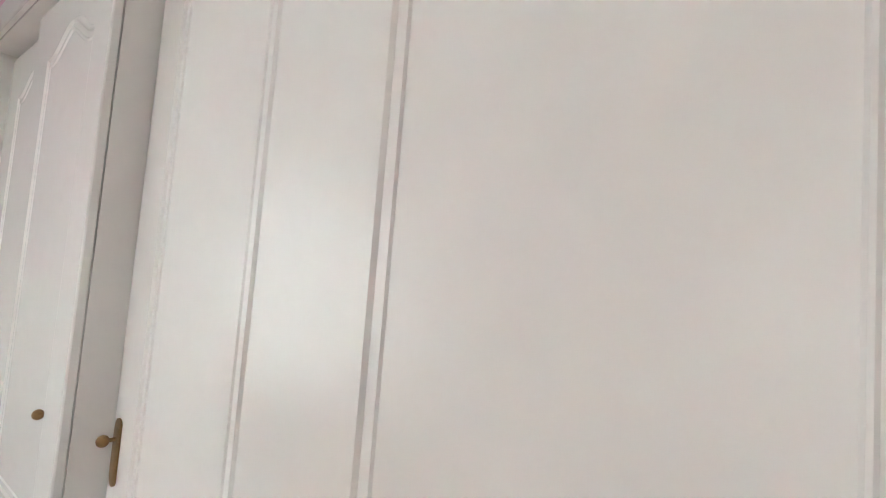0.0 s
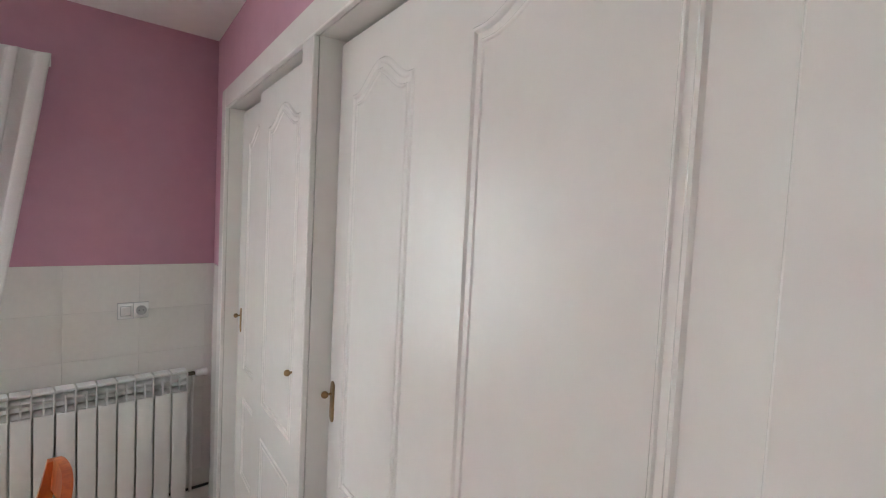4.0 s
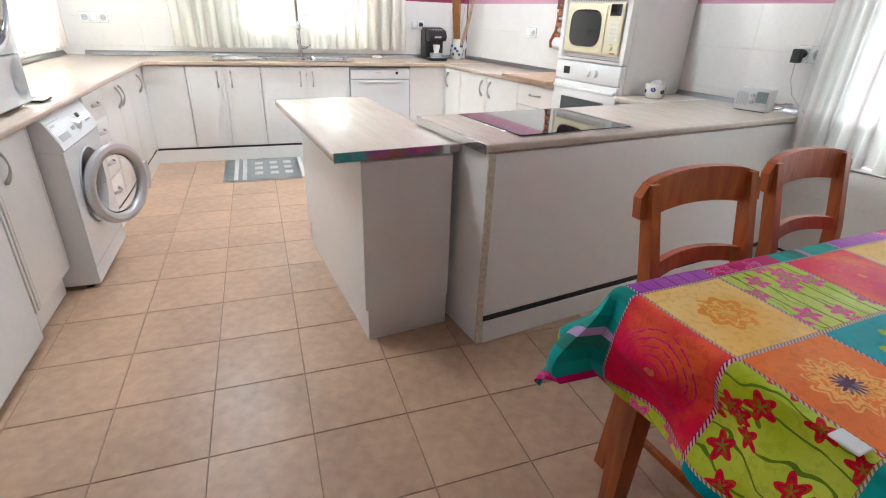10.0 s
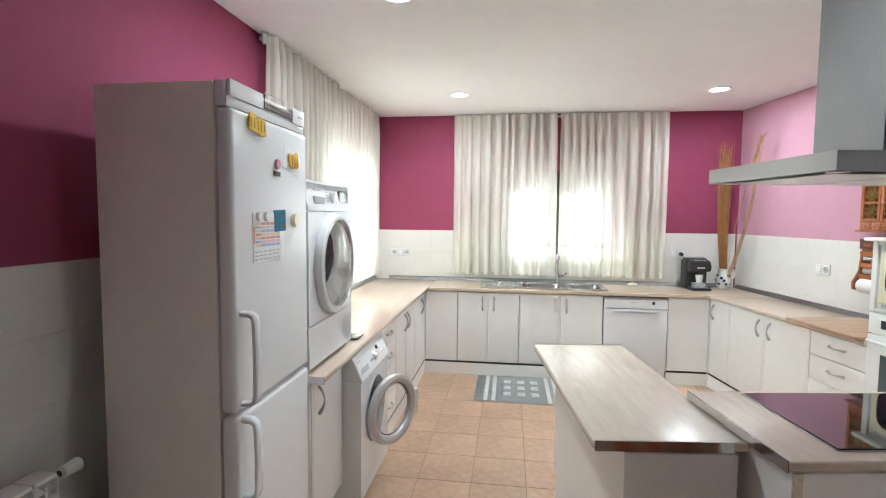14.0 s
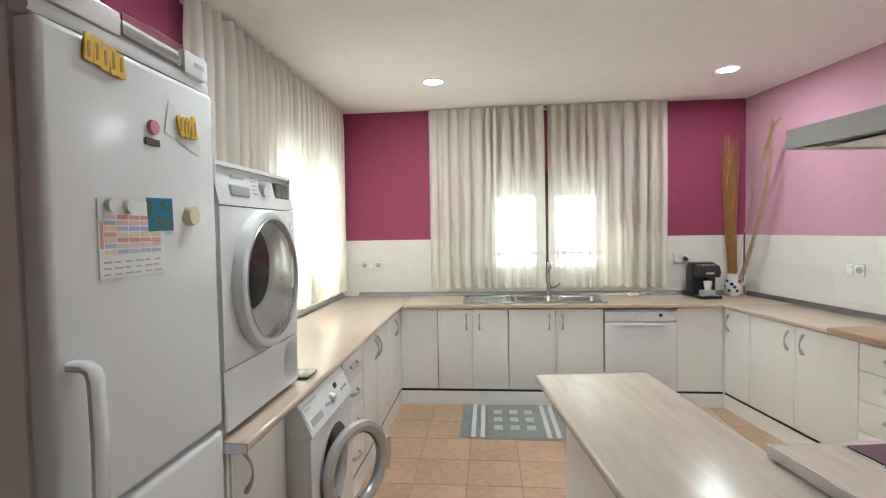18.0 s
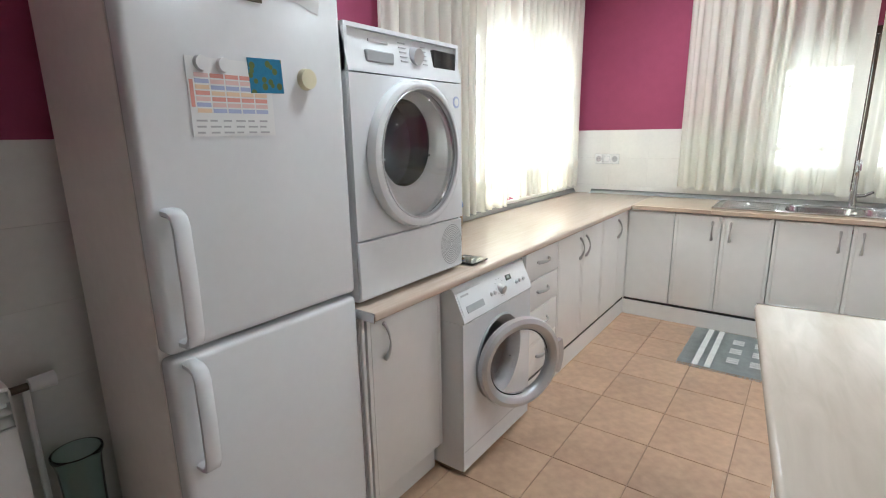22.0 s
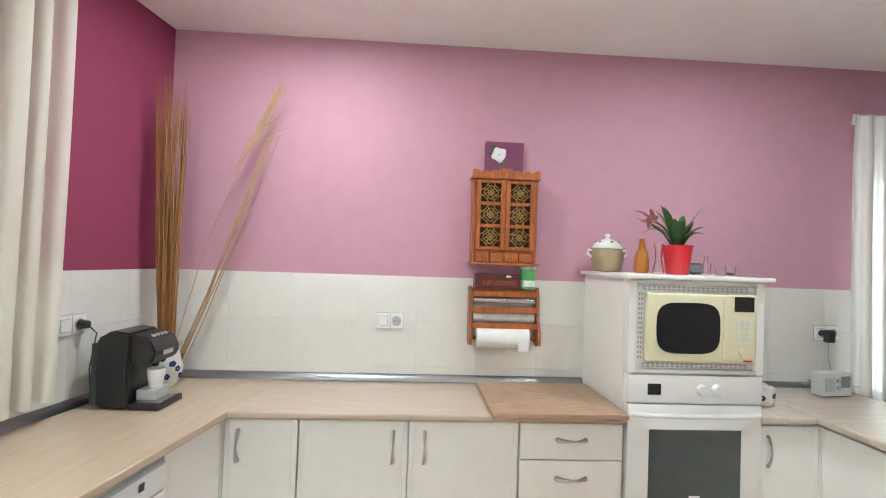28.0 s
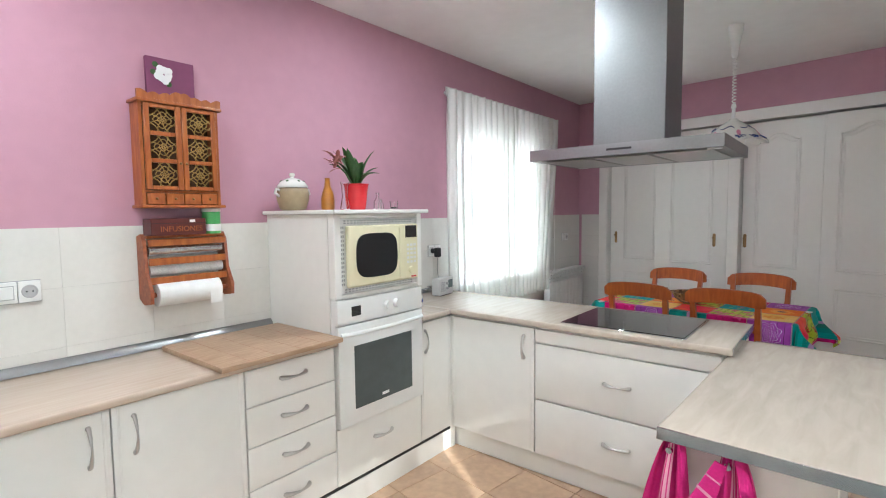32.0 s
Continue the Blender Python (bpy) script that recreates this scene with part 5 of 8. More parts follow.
def radiator(m, u0, u1, z0, z1, label, gap=0.0):
    """Cast aluminium sections along u; wall at y = 0."""
    n = int(round((u1 - u0) / 0.08))
    w = (u1 - u0) / n
    r = thing("radiator", ((u0 + u1) / 2, -0.08, z0), label, "radiator", "white radiators", m)
    for i in range(n):
        a = u0 + i * w
        bm = bm_new()
        box(bm, a + 0.004, a + w - 0.004, -0.128, -0.118, z0, z1 - 0.115, 0.004, 2)
        box(bm, a + w / 2 - 0.004, a + w / 2 + 0.004, -0.118, -0.045, z0 + 0.02, z1 - 0.03)
        box(bm, a + 0.003, a + w - 0.003, -0.12, -0.045, z1 - 0.014, z1, 0.005, 2)
        box(bm, a + w - 0.006, a + w - 0.001, -0.122, -0.05, z1 - 0.12, z1 - 0.012)
        for k in range(3):
            z = z1 - 0.028 - k * 0.034
            v4 = [bm.verts.new(p) for p in ((a + 0.004, -0.121, z - 0.011), (a + w - 0.006, -0.121, z - 0.011), (a + w - 0.006, -0.085, z), (a + 0.004, -0.085, z))]
            bm.faces.new(v4)
            v5 = [bm.verts.new(p) for p in ((a + 0.004, -0.121, z - 0.015), (a + w - 0.006, -0.121, z - 0.015), (a + w - 0.006, -0.085, z - 0.003), (a + 0.004, -0.085, z - 0.003))]
            bm.faces.new(v5[::-1])
        part("section", bm, RADW, r)
    for z in (z0 + 0.05, z1 - 0.06):
        part("header_pipe", cyl(bm_new(), (u0 + 0.01, -0.075, z), (u1 - 0.01, -0.075, z), 0.02, 0.02, 12), RADW, r)
    for u in (u0 + 0.1, u1 - 0.1):
        part("bracket", B(u - 0.01, u + 0.01, -0.05, gap - 0.001, z1 - 0.09, z1 - 0.05), RADW, r)
    bm = bm_new()
    cyl(bm, (u1 - 0.005, -0.075, z1 - 0.035), (u1 + 0.05, -0.075, z1 - 0.035), 0.011, 0.011, 12)
    part("valve", bm, DARKBR, r, "dark metal radiator valve")
    bm = bm_new()
    cyl(bm, (u1 + 0.045, -0.085, z1 - 0.03), (u1 + 0.105, -0.085, z1 - 0.03), 0.019, 0.022, 16)
    part("thermostat_knob", bm, WPLAST, r)
    bm = bm_new()
    tube(bm, [(u1 + 0.04, -0.06, z1 - 0.04), (u1 + 0.04, -0.05, z1 - 0.2), (u1 + 0.04, -0.05, 0.13)], 0.009, 8)
    part("pipe", bm, RADW, r)
    return r


radiator(MEE, -1.025, -0.185, 0.15, 0.872, "white aluminium radiator below the dining window wall")
radiator(MWW @ Matrix.Translation((0, -0.07, 0)), 0.45, 1.33, 0.12, 0.832, "white aluminium radiator on the west wall", 0.07)

# ---- table, cloth and bowl ----
TM = turned((1.46, 0.411, 0), 4.0)
LX, LY = 0.68, 0.395
tb = thing("dining_table", (0, 0, 0), "orange-stained wooden dining table under a patchwork cloth", "table", "", TM)
part("tabletop", B(-LX, LX, -LY, LY, 0.73, 0.757, 0.006), CHAIRM, tb)
for sx in (-1, 1):
    for sy in (-1, 1):
        bm = bm_new()
        cx, cy = sx * (LX - 0.07), sy * (LY - 0.07)
        skin(bm, [[(cx + a * h, cy + b * h, z) for a, b in ((-1, -1), (1, -1), (1, 1), (-1, 1))] for z, h in ((0.0, 0.024), (0.62, 0.036), (0.729, 0.036))])
        part("leg", bm, CHAIRM, tb)
bm = bm_new()
for s in (-1, 1):
    box(bm, -LX + 0.11, LX - 0.11, s * (LY - 0.06) - 0.011, s * (LY - 0.06) + 0.011, 0.63, 0.729)
    box(bm, s * (LX - 0.06) - 0.011, s * (LX - 0.06) + 0.011, -LY + 0.11, LY - 0.11, 0.63, 0.729)
part("apron", bm, CHAIRM, tb)



def patch_mat(name, ground, ground2, motif, centre, kind, scale=4.0, petals=9.0, rad=0.36, core=0.085, lines=False, stems=0.975, boards=False, leaves=0.0):
    """One printed square of the cloth, in its own 0..1 coordinates."""
    m = mat(name, ground, 0.55, var=0.1, scale=30, bump=0.12, bump_scale=300, spec=0.22)
    n, l = m.node_tree.nodes, m.node_tree.links

    def op(kind_, a, b=None, c=None):
        q = n.new("ShaderNodeMath")
        q.operation = kind_
        for i, v in enumerate((a, b, c)):
            if v is None:
                continue
            if isinstance(v, (int, float)):
                q.inputs[i].default_value = v
            else:
                l.new(v, q.inputs[i])
        return q.outputs[0]

    def blend(fac, a, b):
        q = n.new("ShaderNodeMix")
        q.data_type = "RGBA"
        l.new(fac, q.inputs[0])
        for i, v in ((6, a), (7, b)):
            if isinstance(v, tuple):
                q.inputs[i].default_value = (*v, 1)
            else:
                l.new(v, q.inputs[i])
        return q.outputs[2]

    uv = n.new("ShaderNodeUVMap").outputs[0]
    noise = n.new("ShaderNodeTexNoise")
    noise.inputs["Scale"].default_value, noise.inputs["Detail"].default_value = 5.0, 4
    tc = n.new("ShaderNodeTexCoord")
    l.new(tc.outputs["Object"], noise.inputs["Vector"])
    nf = noise.outputs["Fac"]
    wash = n.new("ShaderNodeMapRange")
    wash.inputs["From Min"].default_value, wash.inputs["From Max"].default_value = 0.4, 0.62
    l.new(nf, wash.inputs["Value"])
    col = blend(wash.outputs[0], ground, ground2)
    sep = n.new("ShaderNodeSeparateXYZ")
    if kind == "rosette":
        l.new(uv, sep.inputs[0])
        x, y = op("SUBTRACT", sep.outputs[0], 0.5), op("SUBTRACT", sep.outputs[1], 0.5)
    else:
        if kind in ("planks", "stripes"):
            l.new(uv, sep.inputs[0])
        if kind == "stripes":
            for lo, hi, c_ in ((0.0, 0.16, ground2), (0.3, 0.42, motif), (0.42, 0.5, centre), (0.62, 0.8, ground2)):
                col = blend(op("MULTIPLY", op("GREATER_THAN", sep.outputs[0], lo), op("LESS_THAN", sep.outputs[0], hi)), col, c_)
            l.new(col, n["Principled BSDF"].inputs["Base Color"])
            return m
        if kind == "planks":
            line = op("LESS_THAN", op("PINGPONG", op("ADD", sep.outputs[0], op("MULTIPLY", nf, 0.06)), 0.09), 0.008)
            col = blend(line, col, tuple(v * 0.25 for v in ground))
        wv = n.new("ShaderNodeTexWave")
        wv.inputs["Scale"].default_value, wv.inputs["Distortion"].default_value, wv.inputs["Detail Scale"].default_value = 1.6, 9.0, 1.2
        l.new(uv, wv.inputs["Vector"])
        col = blend(op("GREATER_THAN", wv.outputs["Fac"], stems), col, centre)
        vo = n.new("ShaderNodeTexVoronoi")
        vo.voronoi_dimensions = "2D"
        vo.inputs["Scale"].default_value = scale
        l.new(uv, vo.inputs["Vector"])
        df = n.new("ShaderNodeVectorMath")
        df.operation = "SUBTRACT"
        l.new(uv, df.inputs[0])
        l.new(vo.outputs["Position"], df.inputs[1])
        l.new(df.outputs[0], sep.inputs[0]) if kind != "planks" else None
        if kind == "planks":
            sep = n.new("ShaderNodeSeparateXYZ")
            l.new(df.outputs[0], sep.inputs[0])
        x, y = sep.outputs[0], sep.outputs[1]
    r = op("SQRT", op("ADD", op("MULTIPLY", x, x), op("MULTIPLY", y, y)))
    th = op("ARCTAN2", y, x)
    fine = n.new("ShaderNodeTexNoise")
    fine.inputs["Scale"].default_value, fine.inputs["Detail"].default_value = 60.0, 5
    l.new(tc.outputs["Object"], fine.inputs["Vector"])
    ff = fine.outputs["Fac"]
    wob = op("ADD", op("MULTIPLY", nf, 0.06), op("MULTIPLY", ff, 0.05))
    if kind == "rosette":
        rr = op("ADD", op("ADD", r, op("MULTIPLY", op("COSINE", op("MULTIPLY", th, petals)), 0.03)), wob)
        band = op("MULTIPLY", op("LESS_THAN", rr, rad), op("LESS_THAN", op("PINGPONG", rr, 0.034), 0.008) if lines else op("GREATER_THAN", op("PINGPONG", rr, 0.05), 0.012))
        if boards:
            line = op("LESS_THAN", op("PINGPONG", op("ADD", op("ADD", x, 0.5), op("MULTIPLY", nf, 0.05)), 0.085), 0.006)
            col = blend(line, col, tuple(v * 0.3 for v in ground))
        col = blend(op("MULTIPLY", band, op("GREATER_THAN", ff, 0.40)), col, motif)
        inner = blend(op("GREATER_THAN", ff, 0.52), centre, tuple(0.55 * v + 0.12 for v in centre))
        col = blend(op("LESS_THAN", rr, core), col, inner)
        if leaves:
            lf_ = op("ADD", op("DIVIDE", op("ABSOLUTE", op("SUBTRACT", r, leaves)), 0.10), op("MULTIPLY", op("ADD", op("COSINE", op("MULTIPLY", th, 6.0)), 1.0), 0.9))
            col = blend(op("LESS_THAN", op("ADD", lf_, op("MULTIPLY", nf, 0.4)), 0.75), col, (0.32, 0.46, 0.06))
    else:
        size = 0.42 / scale
        rr = op("ADD", op("DIVIDE", r, size), op("ADD", op("MULTIPLY", op("COSINE", op("MULTIPLY", th, 5.0)), 0.22), op("MULTIPLY", nf, 0.7)))
        col = blend(op("LESS_THAN", rr, 1.05), col, motif)
        col = blend(op("LESS_THAN", op("ABSOLUTE", op("SUBTRACT", rr, 0.78)), 0.05), col, tuple(0.55 * v for v in motif))
        col = blend(op("LESS_THAN", rr, 0.5), col, centre)
    seam = n.new("ShaderNodeSeparateXYZ")
    l.new(uv, seam.inputs[0])
    su, sv = seam.outputs[0], seam.outputs[1]
    rim_d = op("MINIMUM", op("MINIMUM", su, op("SUBTRACT", 1.0, su)), op("MINIMUM", sv, op("SUBTRACT", 1.0, sv)))
    dots = op("LESS_THAN", op("PINGPONG", op("ADD", su, sv), 0.02), 0.011)
    col = blend(op("LESS_THAN", rim_d, 0.016), col, tuple(0.45 * v for v in ground))
    col = blend(op("MULTIPLY", op("LESS_THAN", rim_d, 0.012), dots), col, (0.60, 0.42, 0.48))
    col = blend(op("MULTIPLY", op("GREATER_THAN", ff, 0.56), 0.2), col, tuple(0.55 * v for v in ground))
    deep = n.new("ShaderNodeHueSaturation")
    deep.inputs["Saturation"].default_value, deep.inputs["Value"].default_value = 1.1, 1.15
    l.new(col, deep.inputs["Color"])
    l.new(deep.outputs[0], n["Principled BSDF"].inputs["Base Color"])
    return m


P_YEL = patch_mat("patch_yellow", (0.80, 0.50, 0.15), (0.84, 0.60, 0.26), (0.76, 0.33, 0.09), (0.82, 0.46, 0.13), "rosette", petals=8.0, rad=0.30)
P_ORA = patch_mat("patch_orange", (0.74, 0.19, 0.06), (0.80, 0.27, 0.09), (0.86, 0.46, 0.14), (0.10, 0.025, 0.05), "rosette", petals=14.0, rad=0.34, core=0.15)
P_GRN = patch_mat("patch_green", (0.46, 0.54, 0.07), (0.58, 0.64, 0.18), (0.74, 0.16, 0.32), (0.22, 0.34, 0.03), "planks", 3.0, stems=0.985)
P_TEA = patch_mat("patch_teal", (0.012, 0.27, 0.31), (0.03, 0.36, 0.38), (0.70, 0.08, 0.22), (0.80, 0.24, 0.34), "rosette", petals=5.0, rad=0.14, core=0.05, leaves=0.29)
P_PUR = patch_mat("patch_purple", (0.30, 0.065, 0.36), (0.40, 0.12, 0.46), (0.66, 0.50, 0.74), (0.44, 0.20, 0.52), "rosette", petals=8.0, rad=0.36, lines=True, boards=True)
P_CRI = patch_mat("patch_crimson", (0.48, 0.008, 0.12), (0.62, 0.02, 0.22), (0.74, 0.14, 0.36), (0.32, 0.02, 0.10), "flowers", 2.6, stems=0.985)
P_COR = patch_mat("patch_coral", (0.70, 0.05, 0.10), (0.80, 0.17, 0.10), (0.74, 0.02, 0.18), (0.80, 0.22, 0.12), "rosette", petals=1.0, rad=0.42, lines=True)
P_STR = patch_mat("patch_teal_stripe", (0.008, 0.26, 0.22), (0.015, 0.36, 0.34), (0.02, 0.20, 0.16), (0.45, 0.30, 0.52), "stripes")
P_FLO = patch_mat("patch_vine_green", (0.42, 0.50, 0.05), (0.55, 0.62, 0.12), (0.60, 0.03, 0.05), (0.12, 0.20, 0.02), "flowers", 3.4, stems=0.975)
CLOTH = [P_YEL, P_ORA, P_GRN, P_TEA, P_PUR, P_CRI, P_COR, P_STR, P_FLO]
SQUARES = ((0, 1, 4), (2, 3, 5), (6, 8, 7))      # columns from the west, squares from the north, repeating


def table_cloth():
    ov = 0.20
    nx, ny = 140, 96
    ex, ey = LX + ov, LY + ov
    bm = bm_new()
    uv = bm.loops.layers.uv.new("UVMap")
    AB = {}
    g = []
    for j in range(ny + 1):
        row = []
        for i in range(nx + 1):
            a, b = -ex - 0.06 + 2 * ex * i / nx, -ey + 0.03 + 2 * ey * j / ny
            ox, oy = max(0, abs(a) - LX), max(0, abs(b) - LY)
            x, y = max(-LX, min(LX, a)), max(-LY, min(LY, b))
            d = math.hypot(ox, oy)
            z = 0.7615
            if d > 0:
                out = 0.006 + 0.020 * min(1, d / 0.1) + (0.022 * math.sin(a * 19 + b * 13) + 0.012 * math.sin(a * 31 - b * 23)) * min(1, d / 0.12)
                if ox > 0 and oy > 0:
                    out += 0.11 * min(1, d / 0.22)
                ux, uy = math.copysign(ox, a) / d, math.copysign(oy, b) / d
                x, y = x + ux * out, y + uy * out
                z -= d - 0.004
            else:
                z += 0.0012 * math.sin(a * 17) * math.sin(b * 21)
            row.append(bm.verts.new((x, y, z)))
            AB[row[-1]] = (a, b)
        g.append(row)
    for j in range(ny):
        for i in range(nx):
            f = bm.faces.new((g[j][i], g[j][i + 1], g[j + 1][i + 1], g[j + 1][i]))
            a, b = -ex - 0.06 + 2 * ex * (i + 0.5) / nx, -ey + 0.03 + 2 * ey * (j + 0.5) / ny
            ci, cj = math.floor((a + LX - 0.02) / 0.252), math.floor((LY - 0.045 - b) / 0.252)
            k = SQUARES[ci % 3][cj % 3]
            f.material_index = k
            for lp in f.loops:
                va, vb = AB[lp.vert]
                lp[uv].uv = ((va + LX - 0.02) / 0.252 - ci, (LY - 0.045 - vb) / 0.252 - cj)
    return bm


tc_ = thing("tablecloth", (0, 0, 0.76), "bright patchwork-print oilcloth draped over the table", "tablecloth", "", TM)
part("cloth", table_cloth(), CLOTH, tc_, smooth=60)
for x, y, ang in ((-0.685, -0.12, 90), (0.62, 0.40, 0), (0.05, -0.402, 0)):
    bm = bm_new()
    box(bm, x - 0.018, x + 0.018, y - 0.016, y + 0.03, 0.763, 0.768, 0.002)
    solid("cloth_clip", bm, WPLAST, "small white tablecloth clip at the table edge", "clip", "tablecloth clips", TM, (x, y, 0.763))
WICKER = mat("coconut_shell", (0.24, 0.13, 0.06), 0.5, var=0.6, scale=45, bump=0.8, bump_scale=70)
wt_nodes, wt_links = WICKER.node_tree.nodes, WICKER.node_tree.links
cells, shade, rim = wt_nodes.new("ShaderNodeTexVoronoi"), wt_nodes.new("ShaderNodeValToRGB"), wt_nodes.new("ShaderNodeTexCoord")
cells.inputs["Scale"].default_value = 42
wt_links.new(rim.outputs["Object"], cells.inputs["Vector"])
shade.color_ramp.elements[0].color, shade.color_ramp.elements[1].color = (0.07, 0.03, 0.012, 1), (0.42, 0.25, 0.12, 1)
sepc = wt_nodes.new("ShaderNodeSeparateColor")
wt_links.new(cells.outputs["Color"], sepc.inputs[0])
wt_links.new(sepc.outputs[0], shade.inputs[0])
wt_links.new(shade.outputs[0], wt_nodes["Principled BSDF"].inputs["Base Color"])
bw = thing("bowl", (0.06, 0.03, 0.763), "brown coconut-shell mosaic bowl on the table", "bowl", "", TM)
part("shell", lathe(bm_new(), [(0.04, 0.0), (0.075, 0.008), (0.115, 0.04), (0.135, 0.08), (0.137, 0.088), (0.128, 0.088), (0.107, 0.045), (0.07, 0.016), (0.005, 0.012)], (0.06, 0.03, 0.764), 36), WICKER, bw, smooth=60)
for s in (-1, 1):
    bm = bm_new()
    tube(bm, [(0.06 + s * 0.13, 0.0, 0.842), (0.06 + s * 0.165, 0.015, 0.838), (0.06 + s * 0.165, 0.045, 0.838), (0.06 + s * 0.13, 0.06, 0.842)], 0.011, 8)
    part("ear_handle", bm, WICKER, bw)

# ---- chairs ----


def chair(m, label):
    """Seat towards +y, back at -y... built facing +y."""
    c = thing("dining_chair", (0, 0, 0), label, "chair", "chairs round the table", m)
    part("seat", B(-0.21, 0.21, -0.19, 0.21, 0.435, 0.46, 0.010, 2), CHAIRM, c)
    for s in (-1, 1):
        bm = bm_new()
        rings = []
        for z, y, h in ((0.0, -0.225, 0.016), (0.43, -0.19, 0.020), (0.70, -0.215, 0.018), (0.955, -0.27, 0.015)):
            cx = s * (0.19 if z < 0.6 else 0.19 + 0.012 * (z - 0.6))
            rings.append([(cx + a * h, y + b * h * 1.2, z) for a, b in ((-1, -1), (1, -1), (1, 1), (-1, 1))])
        skin(bm, rings)
        part("back_post", bm, CHAIRM, c, smooth=30)
        bm = bm_new()
        skin(bm, [[(s * 0.18 + a * h, 0.18 + b * h, z) for a, b in ((-1, -1), (1, -1), (1, 1), (-1, 1))] for z, h in ((0.0, 0.015), (0.434, 0.021))])
        part("front_leg", bm, CHAIRM, c)
        part("side_stretcher", B(s * 0.185 - 0.009, s * 0.185 + 0.009, -0.20, 0.17, 0.20, 0.225, 0.004), CHAIRM, c)
    part("front_stretcher", B(-0.17, 0.17, 0.17, 0.188, 0.26, 0.285, 0.004), CHAIRM, c)
    for nm, za, zb, arch, th, wide in (("crest_rail", 0.855, 0.955, 0.022, 0.013, 0.238), ("middle_rail", 0.69, 0.735, 0.014, 0.010, 0.178)):
        bm = bm_new()
        rings = []
        for i in range(17):
            s = -1 + i / 8
            x = s * wide
            lift = arch * (1 - s * s)
            bow = -0.03 * (1 - s * s)
            yb = -0.215 - 0.055 * ((za + zb) / 2 - 0.70) / 0.255 + bow
            lo, hi = za + lift * 1.1, zb + lift
            if nm == "crest_rail":
                hi -= 0.030 * abs(s) ** 12
                lo += 0.014 * abs(s) ** 14
            rings.append([(x, yb - th, lo), (x, yb + th, lo), (x, yb + th - 0.008, hi), (x, yb - th - 0.008, hi)])
        skin(bm, rings)
        part(nm, bm, CHAIRM, c, smooth=35)
    part("seat_rail", B(-0.175, 0.175, 0.175, 0.195, 0.395, 0.434, 0.003), CHAIRM, c)
    return c


c0 = chair(turned((1.15, 0.665, 0), 186), "orange-stained wooden dining chair with curved rails, pushed to the table")
copy_thing(c0, turned((1.71, 0.765, 0), 188))
copy_thing(c0, turned((1.165, 0.176, 0), 3))
copy_thing(c0, turned((1.80, 0.206, 0), 5))

# ---- pendant lamp ----
pl = thing("pendant_lamp", (1.17, 0.70, CEIL), "scalloped white ceramic pendant lamp with blue painted scrolls", "pendant lamp")
cx, cy = 1.17, 0.70
bm = bm_new()
seg = 96
prof = [(0.022, 2.115), (0.03, 2.105), (0.06, 2.085), (0.105, 2.055), (0.14, 2.02), (0.165, 1.985), (0.195, 1.965), (0.208, 1.955)]
rings = []
for k, (r, z) in enumerate(prof):
    s = (k / 7) ** 2
    rings.append([(cx + (r + 0.010 * s * math.cos(12 * a)) * math.cos(a), cy + (r + 0.010 * s * math.cos(12 * a)) * math.sin(a), z - 0.008 * s * math.cos(12 * a)) for a in [2 * math.pi * i / seg for i in range(seg)]])
inner = [[(cx + (Vector(p).x - cx) * 0.965, cy + (Vector(p).y - cy) * 0.965, p[2] - 0.007) for p in r] for r in rings[::-1]]
skin(bm, rings + inner, cap=False)
sh = part("shade", bm, CERAM, pl, smooth=60)


def on_shade(r, a):
    """A point just above the shade's outer face at radius r and angle a."""
    for (ra, za), (rb, zb) in zip(prof, prof[1:]):
        if r <= rb:
            break
    k = (r - ra) / (rb - ra)
    s_ = ((prof.index((ra, za)) + k) / 7) ** 2
    rr = r + 0.010 * s_ * math.cos(12 * a)
    return Vector((cx + rr * math.cos(a), cy + rr * math.sin(a), za + (zb - za) * k - 0.008 * s_ * math.cos(12 * a) + 0.0022))


rnd = random.Random(5)
for q in range(12):
    a0 = 2 * math.pi * q / 12
    bm = bm_new()
    for k in range(3):
        ra, amp_, ln = (0.178, 0.010, 0.34) if k == 0 else (0.186, 0.008, 0.20) if k == 1 else (0.168, 0.006, 0.16)
        tube(bm, [on_shade(ra + amp_ * math.sin(9 * i / 9 + k + q), a0 + ln * (i / 9 - 0.5)) for i in range(10)], 0.0036, 5, 0.5, [0.4, 0.8, 1.1, 1.3, 1.2, 1.0, 1.2, 1.1, 0.7, 0.3])
    for k in range(4):
        t = a0 + rnd.uniform(-0.17, 0.17)
        tube(bm, [on_shade(0.172, t), on_shade(0.182, t + 0.05), on_shade(0.190, t + 0.03)], 0.0034, 5, 0.5, [0.5, 1.3, 0.4])
    part("blue_scroll", bm, BLUEC, sh, "cobalt blue painted scroll")
